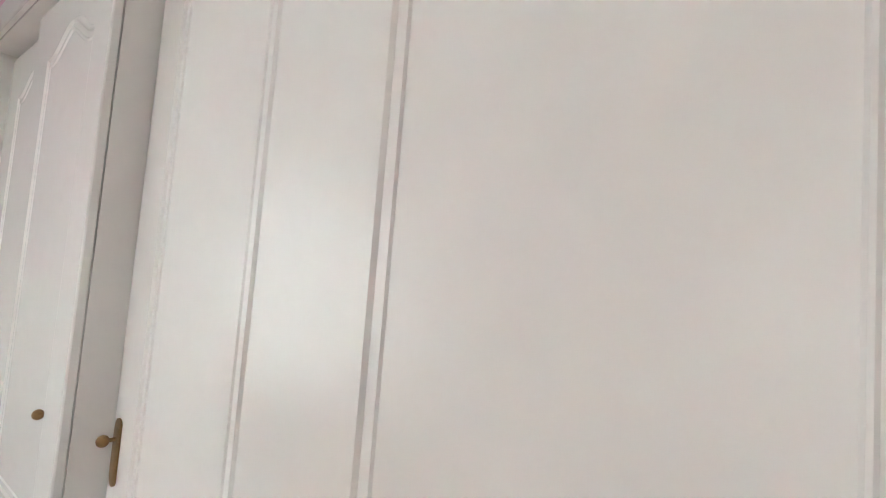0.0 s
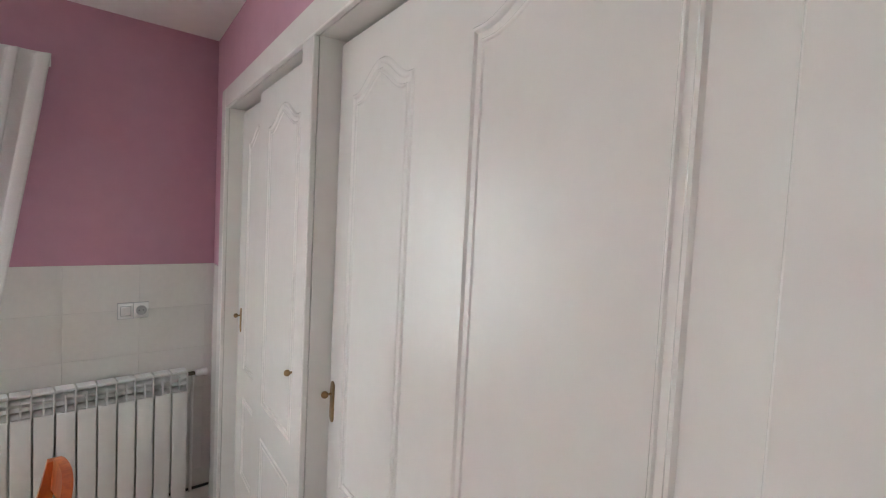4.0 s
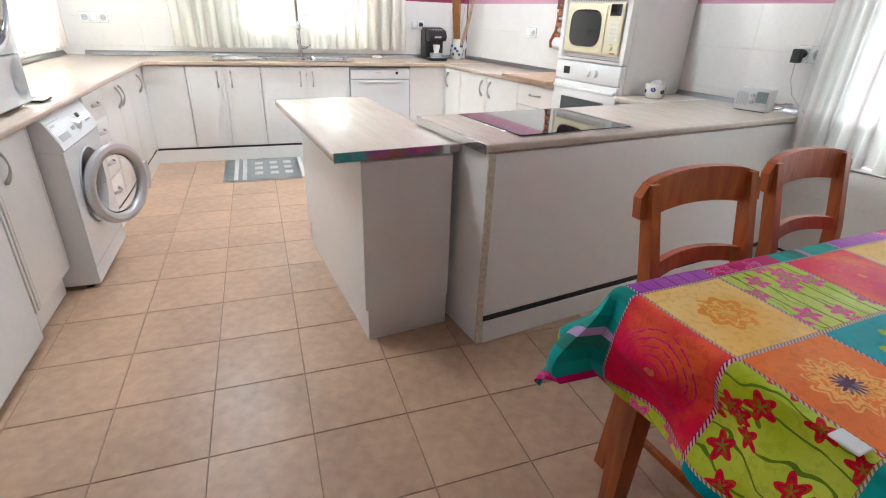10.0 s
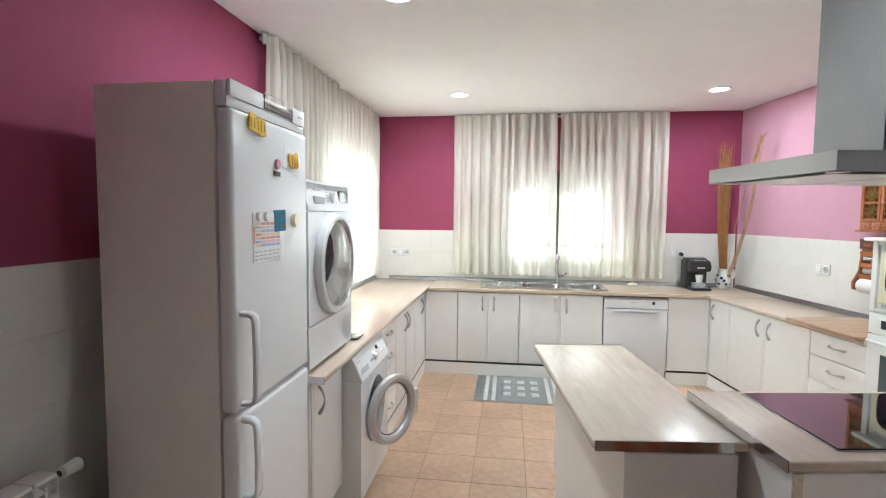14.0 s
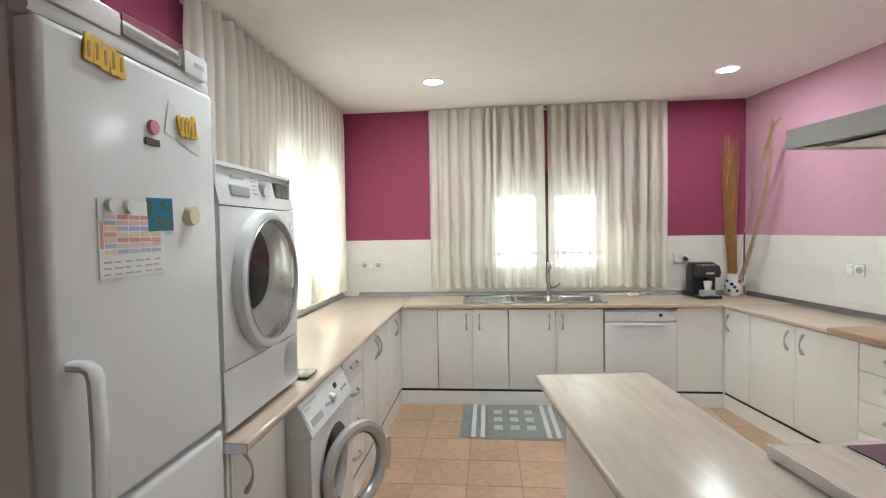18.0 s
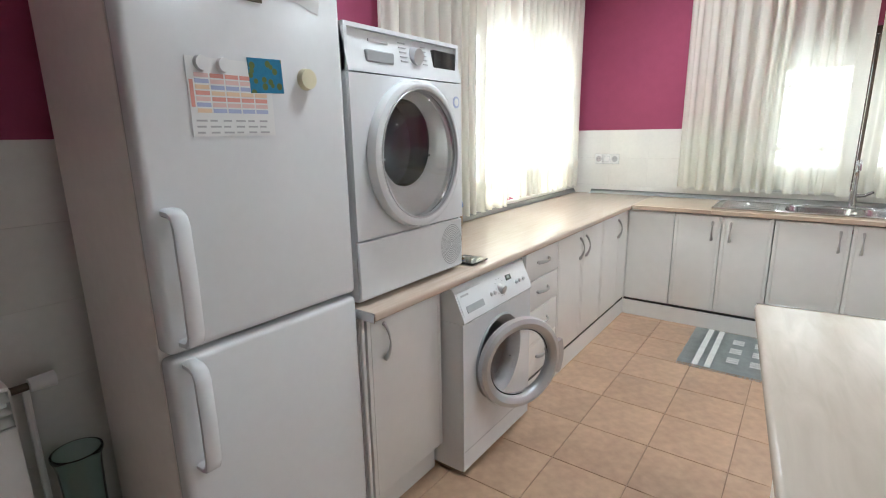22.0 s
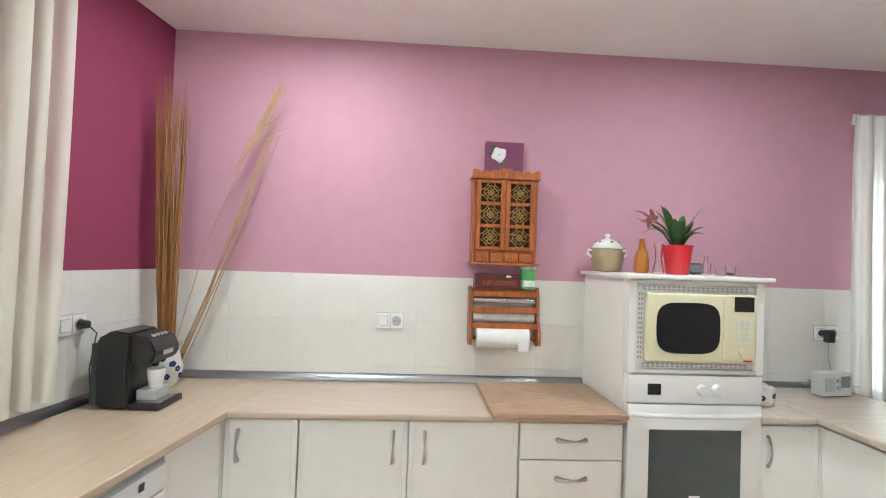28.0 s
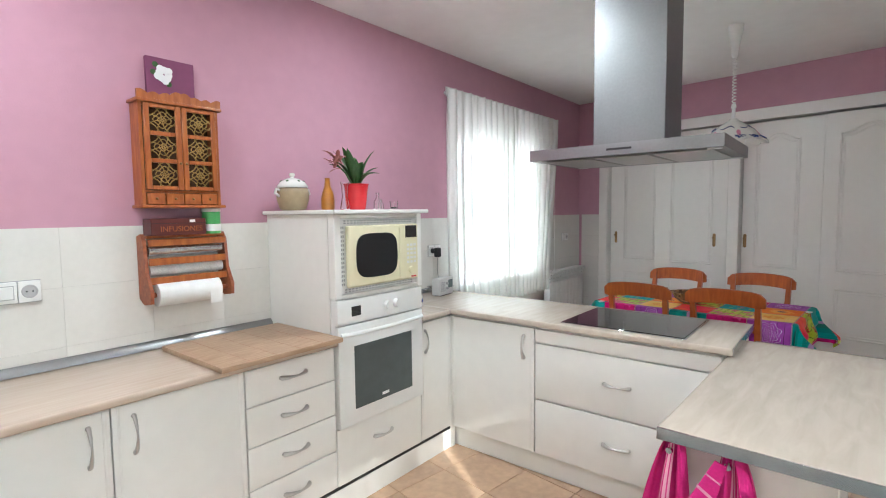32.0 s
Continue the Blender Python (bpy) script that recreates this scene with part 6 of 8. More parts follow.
for q in range(6):
    a0 = 2 * math.pi * (q + 0.5) / 6
    bm = bm_new()
    tube(bm, [on_shade(0.120 + 0.010 * math.sin(7 * i / 11), a0 + 0.78 * (i / 11 - 0.5)) for i in range(12)], 0.0040, 5, 0.5, [0.4, 0.9, 1.2, 0.9, 1.3, 1.1, 1.3, 0.9, 1.2, 1.1, 0.8, 0.3])
    part("blue_scroll", bm, BLUEC, sh, "cobalt blue painted scroll")
    bm = bm_new()
    c_ = on_shade(0.150, a0 + 0.52)
    skin(bm, [[on_shade(0.150 + 0.015 * k_ * math.sin(t), a0 + 0.52 + 0.085 * k_ * math.cos(t)) + Vector((0, 0, h_)) for t in [2 * math.pi * i / 14 for i in range(14)]] for k_, h_ in ((1.0, -0.0015), (0.9, 0.0004), (0.75, 0.0004))])
    part("pierced_opening", bm, PINKM, sh, "oval opening pierced in the shade")
bm = bm_new()
bmesh.ops.create_uvsphere(bm, u_segments=20, v_segments=12, radius=0.035, matrix=Matrix.Translation((cx, cy, 2.005)))
cyl(bm, (cx, cy, 2.03), (cx, cy, 2.09), 0.016, 0.016, 14)
part("bulb", bm, WPLAST, pl, "unlit white globe bulb")
bm = bm_new()
tube(bm, [(cx + 0.09 * math.cos(a), cy + 0.03, 1.965 - 0.07 * math.sin(a)) for a in [math.pi * i / 14 for i in range(15)]], 0.0025, 6)
part("pull_loop", bm, WPLAST, pl)
bm = bm_new()
cyl(bm, (cx, cy, 2.10), (cx, cy, 2.20), 0.012, 0.011, 14)
cyl(bm, (cx, cy, 2.19), (cx, cy, 2.215), 0.018, 0.012, 14)
part("stem", bm, WPLAST, pl)
bm = bm_new()
tube(bm, [(cx + 0.011 * math.cos(a), cy + 0.011 * math.sin(a), 2.21 + 0.31 * a / (28 * math.pi)) for a in [28 * math.pi * i / 336 for i in range(337)]], 0.0035, 5)
part("coiled_cord", bm, WPLAST, pl, "white coiled cord")
bm = bm_new()
lathe(bm, [(0.012, 2.52), (0.022, 2.54), (0.024, 2.60), (0.03, 2.62), (0.045, 2.70), (0.048, 2.738)], (cx, cy, 0), 20)
part("ceiling_rose", bm, WPLAST, pl)

# ---- recessed ceiling lamps ----
for x, y in ((-0.655, 2.55), (-0.555, 4.65), (1.70, 4.67), (1.68, 2.745)):
    dl = thing("ceiling_light", (x, y, CEIL), "round recessed white ceiling light, switched on", "ceiling light", "recessed ceiling lights")
    part("ring", lathe(bm_new(), [(0.088, -0.0015), (0.09, -0.005), (0.082, -0.010), (0.074, -0.008), (0.073, -0.0015)], (x, y, CEIL), 32), WPLAST, dl)
    bm = bm_new()
    cyl(bm, (x, y, CEIL - 0.002), (x, y, CEIL - 0.006), 0.073, 0.073, 32)
    part("diffuser", bm, LIT, dl, "glowing diffuser disc")

# ---- small things ----
LIME = mat("green_tin_print", (0.10, 0.42, 0.12), 0.35, var=0.3, scale=60)
MAROON = mat("maroon_wood_box", (0.10, 0.018, 0.016), 0.35, var=0.15, coat=0.2)
GOLD = mat("fretwork_brass", (0.36, 0.23, 0.075), 0.45, 0.7, var=0.35, scale=60)
FILMW = mat("clear_film_roll", (0.62, 0.60, 0.58), 0.2, var=0.25, scale=40)
FOIL = mat("foil_roll", (0.66, 0.66, 0.67), 0.25, 0.9, var=0.15, scale=50, bump=0.5, bump_scale=120)
CORKM = mat("wine_cork", (0.45, 0.29, 0.16), 0.85, var=0.25, scale=90)
SPONGE = mat("yellow_sponge", (0.60, 0.52, 0.28), 0.95, var=0.2, scale=90, bump=0.8, bump_scale=300)
GREYC = mat("grey_case", (0.60, 0.60, 0.60), 0.4, var=0.04)
LCD = mat("grey_display", (0.20, 0.24, 0.25), 0.15, var=0.05)
BLUEL = mat("blue_liner", (0.08, 0.16, 0.36), 0.6, var=0.2)
SLATEP = mat("print_landscape", (0.12, 0.20, 0.16), 0.5, var=0.7, scale=30)
SKETCH = mat("pale_print", (0.62, 0.60, 0.54), 0.6, var=0.35, scale=25)


def text_bm(s, size):
    """Letters as a thin mesh, centred, in the xy plane."""
    cu = bpy.data.curves.new("letters", "FONT")
    cu.body, cu.size, cu.extrude, cu.align_x, cu.align_y = s, size, 0.0004, "CENTER", "CENTER"
    ob = bpy.data.objects.new("letters", cu)
    me = bpy.data.meshes.new_from_object(ob)
    bm = bm_new()
    bm.from_mesh(me)
    bpy.data.objects.remove(ob)
    bpy.data.meshes.remove(me)
    return bm


def socket(m, u, z, gangs, label, plug=()):
    """White wall plates side by side on a wall frame m, face on the tiles."""
    s = thing("wall_socket", (u, -0.008, z), label, "socket", "wall sockets", m)
    for g in range(gangs):
        c = u + (g - (gangs - 1) / 2) * 0.072
        # Larger grey sheet that paints the thin shadow line round the plate.
        part("shade_outline", B(c - 0.036, c + 0.036, -0.0105, -0.0082, z - 0.0435, z + 0.0435), GREYP, s)
        pl_ = part("plate", B(c - 0.0348, c + 0.0348, -0.019, -0.0107, z - 0.041, z + 0.041, 0.004, 2), WPLAST, s)
        if g % 2 == gangs % 2 or gangs == 1:
            part("rocker", B(c - 0.022, c + 0.022, -0.0235, -0.0192, z - 0.024, z + 0.024, 0.002), WPLAST, pl_)
            part("gap", B(c - 0.0245, c + 0.0245, -0.0196, -0.0191, z - 0.0265, z + 0.0265), GREYP, pl_)
        else:
            part("rim", skin(bm_new(), [[(c + r * math.cos(a), d, z + r * math.sin(a)) for a in [2 * math.pi * i / 24 for i in range(24)]] for r, d in ((0.026, -0.0188), (0.0245, -0.022), (0.021, -0.022), (0.020, -0.0191), (0.002, -0.0191))]), GREYI, pl_)
            for k in (-1, 1):
                part("hole", cyl(bm_new(), (c + k * 0.0095, -0.0192, z), (c + k * 0.0095, -0.0198, z), 0.003, 0.003, 10), BLACKP, pl_)
        if g in plug:
            part("black_plug", cyl(bm_new(), (c, -0.020, z), (c, -0.058, z), 0.021, 0.016, 18), BLACKP, s, "black mains plug")
    return s


socket(MN, -1.32, 1.205, 3, "white three-gang switch and socket plate on the tiles")
socket(MN, 1.705, 1.235, 2, "white two-gang socket plate with a black plug", plug=(1,))
socket(MEE, -5.21, 1.215, 2, "white two-gang switch and socket plate on the tiles")
socket(MEE, -2.73, 1.21, 2, "white two-gang socket plate with a black adaptor", plug=(0,))
socket(MEE, -0.435, 1.212, 2, "white two-gang switch and socket plate above the radiator")
cb = thing("power_cable", (1.8, YN - 0.05, 0.9), "thin black cable from socket to coffee machine", "cable")
part("cord", tube(bm_new(), [(1.741, YN - 0.058, 1.232), (1.75, YN - 0.09, 1.20), (1.755, YN - 0.06, 1.05), (1.78, YN - 0.05, 0.94), (1.83, YN - 0.06, 0.935)], 0.003, 6), BLACKP, cb)
cb = thing("power_cable", (-2.75, -0.06, 0.9), "thin dark cable looping down from an adaptor", "cable", "", MEE)
part("adaptor", B(-2.79, -2.742, -0.095, -0.059, 1.165, 1.235, 0.005), BLACKP, cb, "black plug-in adaptor")
part("cord", tube(bm_new(), [(-2.766, -0.075, 1.166), (-2.765, -0.07, 1.08), (-2.74, -0.06, 1.0), (-2.70, -0.055, 0.96), (-2.66, -0.07, 0.935), (-2.62, -0.12, 0.93)], 0.0022, 6), GREYP, cb)
cb = thing("coiled_cable", (-2.86, -0.1, 0.902), "metal-sheathed coiled cable lying by the wall", "cable", "", MEE)
part("coil", tube(bm_new(), [(-2.90 + 0.0055 * i / 6 * 4 + 0.035 * math.cos(i * 0.6), -0.075 + 0.02 * math.sin(i * 0.6), 0.912 + 0.04 * abs(math.sin(i * 0.11))) for i in range(48)], 0.004, 6), CHROME, cb)

# coffee machine
CM = turned((1.825, 5.385, 0.893), 6)
cf = thing("coffee_machine", (0, 0, 0), "black capsule coffee machine with a cup on its tray", "coffee machine", "", CM)
bm = bm_new()
skin(bm, [[(x, -0.01, 0.012), (x, 0.115, 0.012), (x, 0.12, 0.29), (x, 0.06, 0.325), (x, -0.015, 0.315)] for x in (-0.105, 0.105)])
bmesh.ops.bevel(bm, geom=list(bm.edges), offset=0.008, segments=2, affect="EDGES")
part("body", bm, BLACKP, cf)
bm = bm_new()
skin(bm, [[(x, -0.016, 0.19), (x, -0.016, 0.312), (x, -0.09, 0.295), (x, -0.12, 0.235), (x, -0.10, 0.19)] for x in (-0.10, 0.10)])
bmesh.ops.bevel(bm, geom=list(bm.edges), offset=0.008, segments=2, affect="EDGES")
hd_ = part("brew_head", bm, BLACKP, cf)
part("label_plate", B(-0.045, 0.03, -0.1225, -0.1205, 0.222, 0.24), GREYI, hd_)
for i in range(4):
    bm = bm_new()
    cyl(bm, (-0.045 + i * 0.03, -0.075, 0.297), (-0.045 + i * 0.03, -0.078, 0.305), 0.009, 0.009, 14)
    part("button", bm, GREYP, hd_)
part("spout", cyl(bm_new(), (0, -0.065, 0.19), (0, -0.065, 0.165), 0.018, 0.012, 16), BLACKG, hd_)
part("drip_tray", B(-0.095, 0.095, -0.14, -0.012, 0.0, 0.028, 0.006, 2), BLACKP, cf)
part("tray_grid", B(-0.075, 0.075, -0.13, -0.03, 0.0282, 0.031, 0.001), SATIN, cf)
part("cup_holder", B(-0.055, 0.055, -0.1, -0.02, 0.0312, 0.075, 0.006, 2), GREYP, cf)
part("cup", lathe(bm_new(), [(0.024, 0.0), (0.034, 0.05), (0.036, 0.08), (0.033, 0.08), (0.03, 0.05), (0.004, 0.006)], (0.0, -0.07, 0.0755), 22), WHITEC, cf, "white paper cup")
part("water_tank", B(-0.09, 0.09, 0.1215, 0.15, 0.02, 0.27, 0.008, 2), DARKG, cf)

# jug with dry stalks
jg = thing("ceramic_jug", (-0.20, 6.28, 0.893), "white ceramic jug with blue painted flowers in the corner", "jug", "", EM)
part("body", lathe(bm_new(), [(0.04, 0.0), (0.052, 0.015), (0.07, 0.07), (0.073, 0.10), (0.063, 0.15), (0.052, 0.175), (0.058, 0.205), (0.064, 0.213), (0.057, 0.211), (0.046, 0.18), (0.06, 0.15), (0.02, 0.02)], (-0.20, 6.28, 0.894), 30), CERAM, jg, smooth=60)
part("handle", tube(bm_new(), [(-0.20 + 0.055, 6.28, 1.09), (-0.20 + 0.105, 6.28, 1.085), (-0.20 + 0.115, 6.28, 1.03), (-0.20 + 0.083, 6.28, 0.98)], 0.009, 8), CERAM, jg)
rnd = random.Random(21)
for i in range(26):
    a = i * 0.6283 * 2.1
    z = rnd.choice((0.95, 0.985, 1.01, 1.035))
    r = {0.95: 0.0665, 0.985: 0.0715, 1.01: 0.070, 1.035: 0.0645}[z]
    c = Vector((-0.20 + r * math.cos(a), 6.28 + r * math.sin(a), z))
    o = Vector((math.cos(a), math.sin(a), 0.0))
    bm = bm_new()
    for k in range(5):
        b = k * 1.257
        t = Vector((-math.sin(a), math.cos(a), 0)) * math.cos(b) * 0.009 + Vector((0, 0, 0.009 * math.sin(b)))
        cyl(bm, c + t + o * 0.001, c + t + o * 0.0035, 0.007, 0.005, 7)
    part("painted_flower", bm, BLUEC, jg, "cobalt blue painted flower")


def stalks(name, x, y, z0, n, tip, spread, thick, material, seed, label, bow=0.02):
    rd = random.Random(seed)
    bm = bm_new()
    for i in range(n):
        a, q = rd.uniform(0, 6.28), rd.random() ** 0.5
        k = rd.uniform(0.82, 1.0)
        p0 = Vector((x + 0.028 * q * math.cos(a), y + 0.028 * q * math.sin(a), z0))
        p2 = Vector((tip[0] + spread * q * math.cos(a) + rd.uniform(-0.01, 0.01), tip[1] + spread * q * math.sin(a) + rd.uniform(-0.01, 0.01), z0 + (tip[2] - z0) * k))
        pts = [p0 + (p2 - p0) * s + Vector((rd.uniform(-1, 1) * 0.004 - bow * math.sin(math.pi * s), rd.uniform(-1, 1) * 0.006, 0)) for s in (0, 0.2, 0.4, 0.6, 0.8, 1.0)]
        tube(bm, pts, thick * rd.uniform(0.7, 1.25), 5, 1.0, [1, 1, 0.9, 0.85, 0.7, 0.4])
    return solid(name, bm, material, label, "dried plants", "", EM, (x, y, z0), "stuff")


stalks("dried_stalks", -0.20, 6.28, 0.93, 78, (-0.22, 6.30, 2.42), 0.075, 0.0028, STRAW, 3, "tall bundle of dry brown stalks in the jug")
stalks("dried_grass", -0.20, 6.25, 0.95, 11, (-0.20, 5.80, 2.40), 0.022, 0.0024, STRAWP, 4, "thin pale dry grass leaning out of the jug", -0.05)
bm = bm_new()
rd = random.Random(8)
for i in range(90):
    q = rd.random() ** 0.7
    p = Vector((-0.19 + rd.uniform(-0.012, 0.012), 5.98 - 0.16 * q + rd.uniform(-0.012, 0.012), 1.98 + 0.34 * q))
    fan = 0.02 + 0.05 * q ** 3
    tube(bm, [p, p + Vector((rd.uniform(-0.01, 0.01), -0.022 + rd.uniform(-0.01, 0.01), 0.055)), p + Vector((rd.uniform(-fan, fan), -0.04 + rd.uniform(-fan, fan), 0.115))], 0.0017, 4, 1.0, [0.6, 1, 0.2])
for q, dy, dz in ((0.35, -0.16, 0.05), (0.15, 0.06, -0.07), (0.6, -0.12, 0.10)):
    p = Vector((-0.19, 5.98 - 0.16 * q, 1.98 + 0.34 * q))
    tube(bm, [p, p + Vector((0.01, dy * 0.5, dz * 0.4)), p + Vector((0.0, dy, dz))], 0.0024, 5, 1.0, [1, 0.8, 0.3])
solid("grass_plume", bm, STRAWP, "feathery pale plume at the top of the dry grass", "dried plants", "", EM, (-0.2, 5.82, 2.1))
bm = tube(bm_new(), [(-0.19, 6.25, 1.10), (-0.19, 6.12, 1.60), (-0.19, 5.95, 2.05), (-0.2, 5.84, 2.15), (-0.2, 5.74, 2.19)], 0.002, 5)
solid("dried_sprig", bm, STRAWP, "single thin dry sprig leaning from the jug", "dried plants", "", EM, (-0.16, 6.19, 1.1))

# wall cabinet with fretwork doors
CU0, CU1, CZ0, CZ1 = -4.80, -4.43, 1.535, 2.005
wc = thing("wall_cabinet", (-4.615, -0.05, CZ0), "small carved honey-wood wall cabinet with brass fretwork doors", "wall cabinet", "", MEE)
bm = bm_new()
box(bm, CU0 + 0.012, CU0 + 0.026, -0.10, -0.009, CZ0 + 0.014, CZ1 - 0.014)
box(bm, CU1 - 0.026, CU1 - 0.012, -0.10, -0.009, CZ0 + 0.014, CZ1 - 0.014)
box(bm, CU0 + 0.026, CU1 - 0.026, -0.018, -0.009, CZ0 + 0.014, CZ1 - 0.014)
part("carcass", bm, CABW, wc)
part("bottom_ledge", B(CU0, CU1, -0.125, -0.009, CZ0, CZ0 + 0.0135, 0.004, 2), CABW, wc)
part("top_board", B(CU0, CU1, -0.122, -0.009, CZ1 - 0.0135, CZ1, 0.004, 2), CABW, wc)
bm = bm_new()
pts = [(CU0 + 0.004, CZ1)]
for i in range(49):
    s = i / 48
    h = 0.022 + 0.010 * abs(math.sin(math.pi * 8 * s)) + 0.018 * max(0, 1 - abs(s - 0.5) * 5) + 0.012 * max(0, 1 - min(s, 1 - s) * 12)
    pts.append((CU0 + 0.004 + (CU1 - CU0 - 0.008) * s, CZ1 + h))
pts.append((CU1 - 0.004, CZ1))
skin(bm, [[(x, y, z) for x, z in pts] for y in (-0.118, -0.106)])
part("carved_crest", bm, CABW, wc)
part("drawer_rail", B(CU0 + 0.0265, CU1 - 0.0265, -0.10, -0.02, CZ0 + 0.068, CZ0 + 0.078), CABW, wc)
for i in range(4):
    w = (CU1 - CU0 - 0.056) / 4
    a = CU0 + 0.028 + i * w
    dr_ = part("small_drawer", B(a + 0.002, a + w - 0.002, -0.106, -0.03, CZ0 + 0.016, CZ0 + 0.066, 0.003), CABW, wc)
    bm = bm_new()
    bmesh.ops.create_uvsphere(bm, u_segments=10, v_segments=7, radius=0.006, matrix=Matrix.Translation((a + w / 2, -0.111, CZ0 + 0.041)))
    part("knob", bm, BRASS, dr_)
um = (CU0 + CU1) / 2
for a, b in ((CU0 + 0.028, um - 0.001), (um + 0.001, CU1 - 0.028)):
    bm = bm_new()
    z0, z1 = CZ0 + 0.08, CZ1 - 0.016
    box(bm, a, a + 0.024, -0.114, -0.1005, z0, z1, 0.003)
    box(bm, b - 0.024, b, -0.114, -0.1005, z0, z1, 0.003)
    hh = (z1 - z0 - 0.018) / 3
    for k in range(4):
        z = z0 + k * hh
        box(bm, a + 0.024, b - 0.024, -0.112, -0.1005, z, z + 0.018, 0.002)
    dr_ = part("cabinet_door", bm, CABW, wc)
    for k in range(3):
        cx_, cz_ = (a + b) / 2, z0 + k * hh + 0.018 + (hh - 0.018) / 2
        wx, wz = (b - a - 0.048) / 2, (hh - 0.018) / 2
        bm = bm_new()
        for rr in (0.30, 0.62, 0.92):
            tube(bm, [(cx_ + rr * wx * math.cos(t) * (1 + 0.15 * math.cos(4 * t)), -0.105, cz_ + rr * wz * math.sin(t) * (1 + 0.15 * math.cos(4 * t))) for t in [2 * math.pi * i / 24 for i in range(25)]], 0.0028, 4)
        for q in range(8):
            t = math.pi * q / 4
            tube(bm, [(cx_ + r_ * wx * math.cos(t + 0.4 * r_), -0.105, cz_ + r_ * wz * math.sin(t + 0.4 * r_)) for r_ in (0.05, 0.4, 0.75, 1.05)], 0.0026, 4)
        part("fretwork", bm, GOLD, dr_, "pierced brass fretwork panel")
    bm = bm_new()
    bmesh.ops.create_uvsphere(bm, u_segments=10, v_segments=7, radius=0.006, matrix=Matrix.Translation((b - 0.012 if b < um else a + 0.012, -0.119, CZ0 + 0.2)))
    part("knob", bm, BRASS, dr_)
part("dark_back", B(CU0 + 0.028, CU1 - 0.028, -0.024, -0.019, CZ0 + 0.08, CZ1 - 0.016), mat("dark_shelf_back", (0.07, 0.035, 0.015), 0.7, var=0.4, scale=30), wc)

cv = thing("flower_canvas", (-4.615, -0.02, 2.03), "plum canvas with a white flower leaning above the cabinet", "picture", "", MEE)
part("canvas", B(-4.72, -4.51, -0.028, -0.009, CZ1 + 0.002, 2.212, 0.002), PLUMP, cv)
bm = bm_new()
for k in range(9):
    t = 2 * math.pi * k / 9
    rr = 0.028 if k % 2 else 0.02
    cyl(bm, (-4.645 + rr * math.cos(t), -0.0285, 2.14 + rr * math.sin(t)), (-4.645 + rr * math.cos(t), -0.0292 - 0.0001 * k, 2.14 + rr * math.sin(t)), 0.017, 0.016, 12)
part("painted_flower", bm, WPLAST, cv, "white painted flower")
bm = bm_new()
for dx, dz in ((-0.035, 0.04), (-0.045, 0.005), (0.02, -0.04)):
    cyl(bm, (-4.645 + dx, -0.0282, 2.14 + dz), (-4.645 + dx, -0.0287, 2.14 + dz), 0.013, 0.012, 9)
part("painted_leaves", bm, LEAF, cv, "dark green painted leaves")

# roll rack
rk = thing("roll_rack", (-4.6, -0.06, 1.105), "red-brown wooden wall rack with foil, film and paper rolls", "roll rack", "", MEE)
for u in (-4.79, -4.425):
    bm = bm_new()
    skin(bm, [[(x, -0.009, 1.13), (x, -0.009, 1.41), (x, -0.05, 1.42), (x, -0.075, 1.39), (x, -0.09, 1.25), (x, -0.135, 1.17), (x, -0.13, 1.115), (x, -0.06, 1.105)] for x in (u, u + 0.015)])
    part("side_board", bm, RACKW, rk)
for z in (1.385, 1.30, 1.215):
    part("rail", B(-4.7745, -4.4255, -0.098, -0.086, z - 0.02, z + 0.012, 0.003), CABW, rk)
part("shelf_board", B(-4.7745, -4.4255, -0.084, -0.0185, 1.4, 1.412), CABW, rk)
for z, m_, lb in ((1.345, FOIL, "aluminium foil roll"), (1.255, FILMW, "cling film roll")):
    part("roll", cyl(bm_new(), (-4.765, -0.055, z), (-4.435, -0.055, z), 0.026, 0.026, 20), m_, rk, lb)
part("paper_towel_roll", cyl(bm_new(), (-4.75, -0.085, 1.148), (-4.47, -0.085, 1.148), 0.052, 0.052, 28), WHITEC, rk, "white paper towel roll")
part("roll_core", cyl(bm_new(), (-4.7745, -0.085, 1.148), (-4.4255, -0.085, 1.148), 0.012, 0.012, 12), RACKW, rk)
bm = bm_new()
skin(bm, [[(x, -0.1375, 1.15), (x, -0.1385, 1.12), (x, -0.136, 1.085), (x, -0.134, 1.085), (x, -0.1355, 1.15)] for x in (-4.53, -4.475)])
part("loose_sheet", bm, WHITEC, rk)
ib = thing("tea_box", (-4.64, -0.06, 1.4125), "dark red-brown wooden tea box with engraved lettering", "box", "", MEE)
part("box", B(-4.765, -4.525, -0.112, -0.02, 1.4125, 1.488, 0.003), MAROON, ib)
part("lid_line", B(-4.766, -4.524, -0.1125, -0.0195, 1.465, 1.4672), BLACKP, ib)
bm = text_bm("INFUSIONES", 0.034)
bmesh.ops.transform(bm, matrix=Matrix.Translation((-4.635, -0.1125, 1.44)) @ Matrix.Rotation(radians(90), 4, "X"), verts=bm.verts)
part("lettering", bm, CABW, ib, "INFUSIONES in pale letters", 0)
part("label", B(-4.60, -4.575, -0.1128, -0.1122, 1.47, 1.482), PAPER, ib)
tn = thing("tin", (-4.47, -0.06, 1.4125), "green and white printed tin with a white lid", "tin", "", MEE)
part("can", cyl(bm_new(), (-4.475, -0.062, 1.4125), (-4.475, -0.062, 1.518), 0.041, 0.041, 28), LIME, tn)
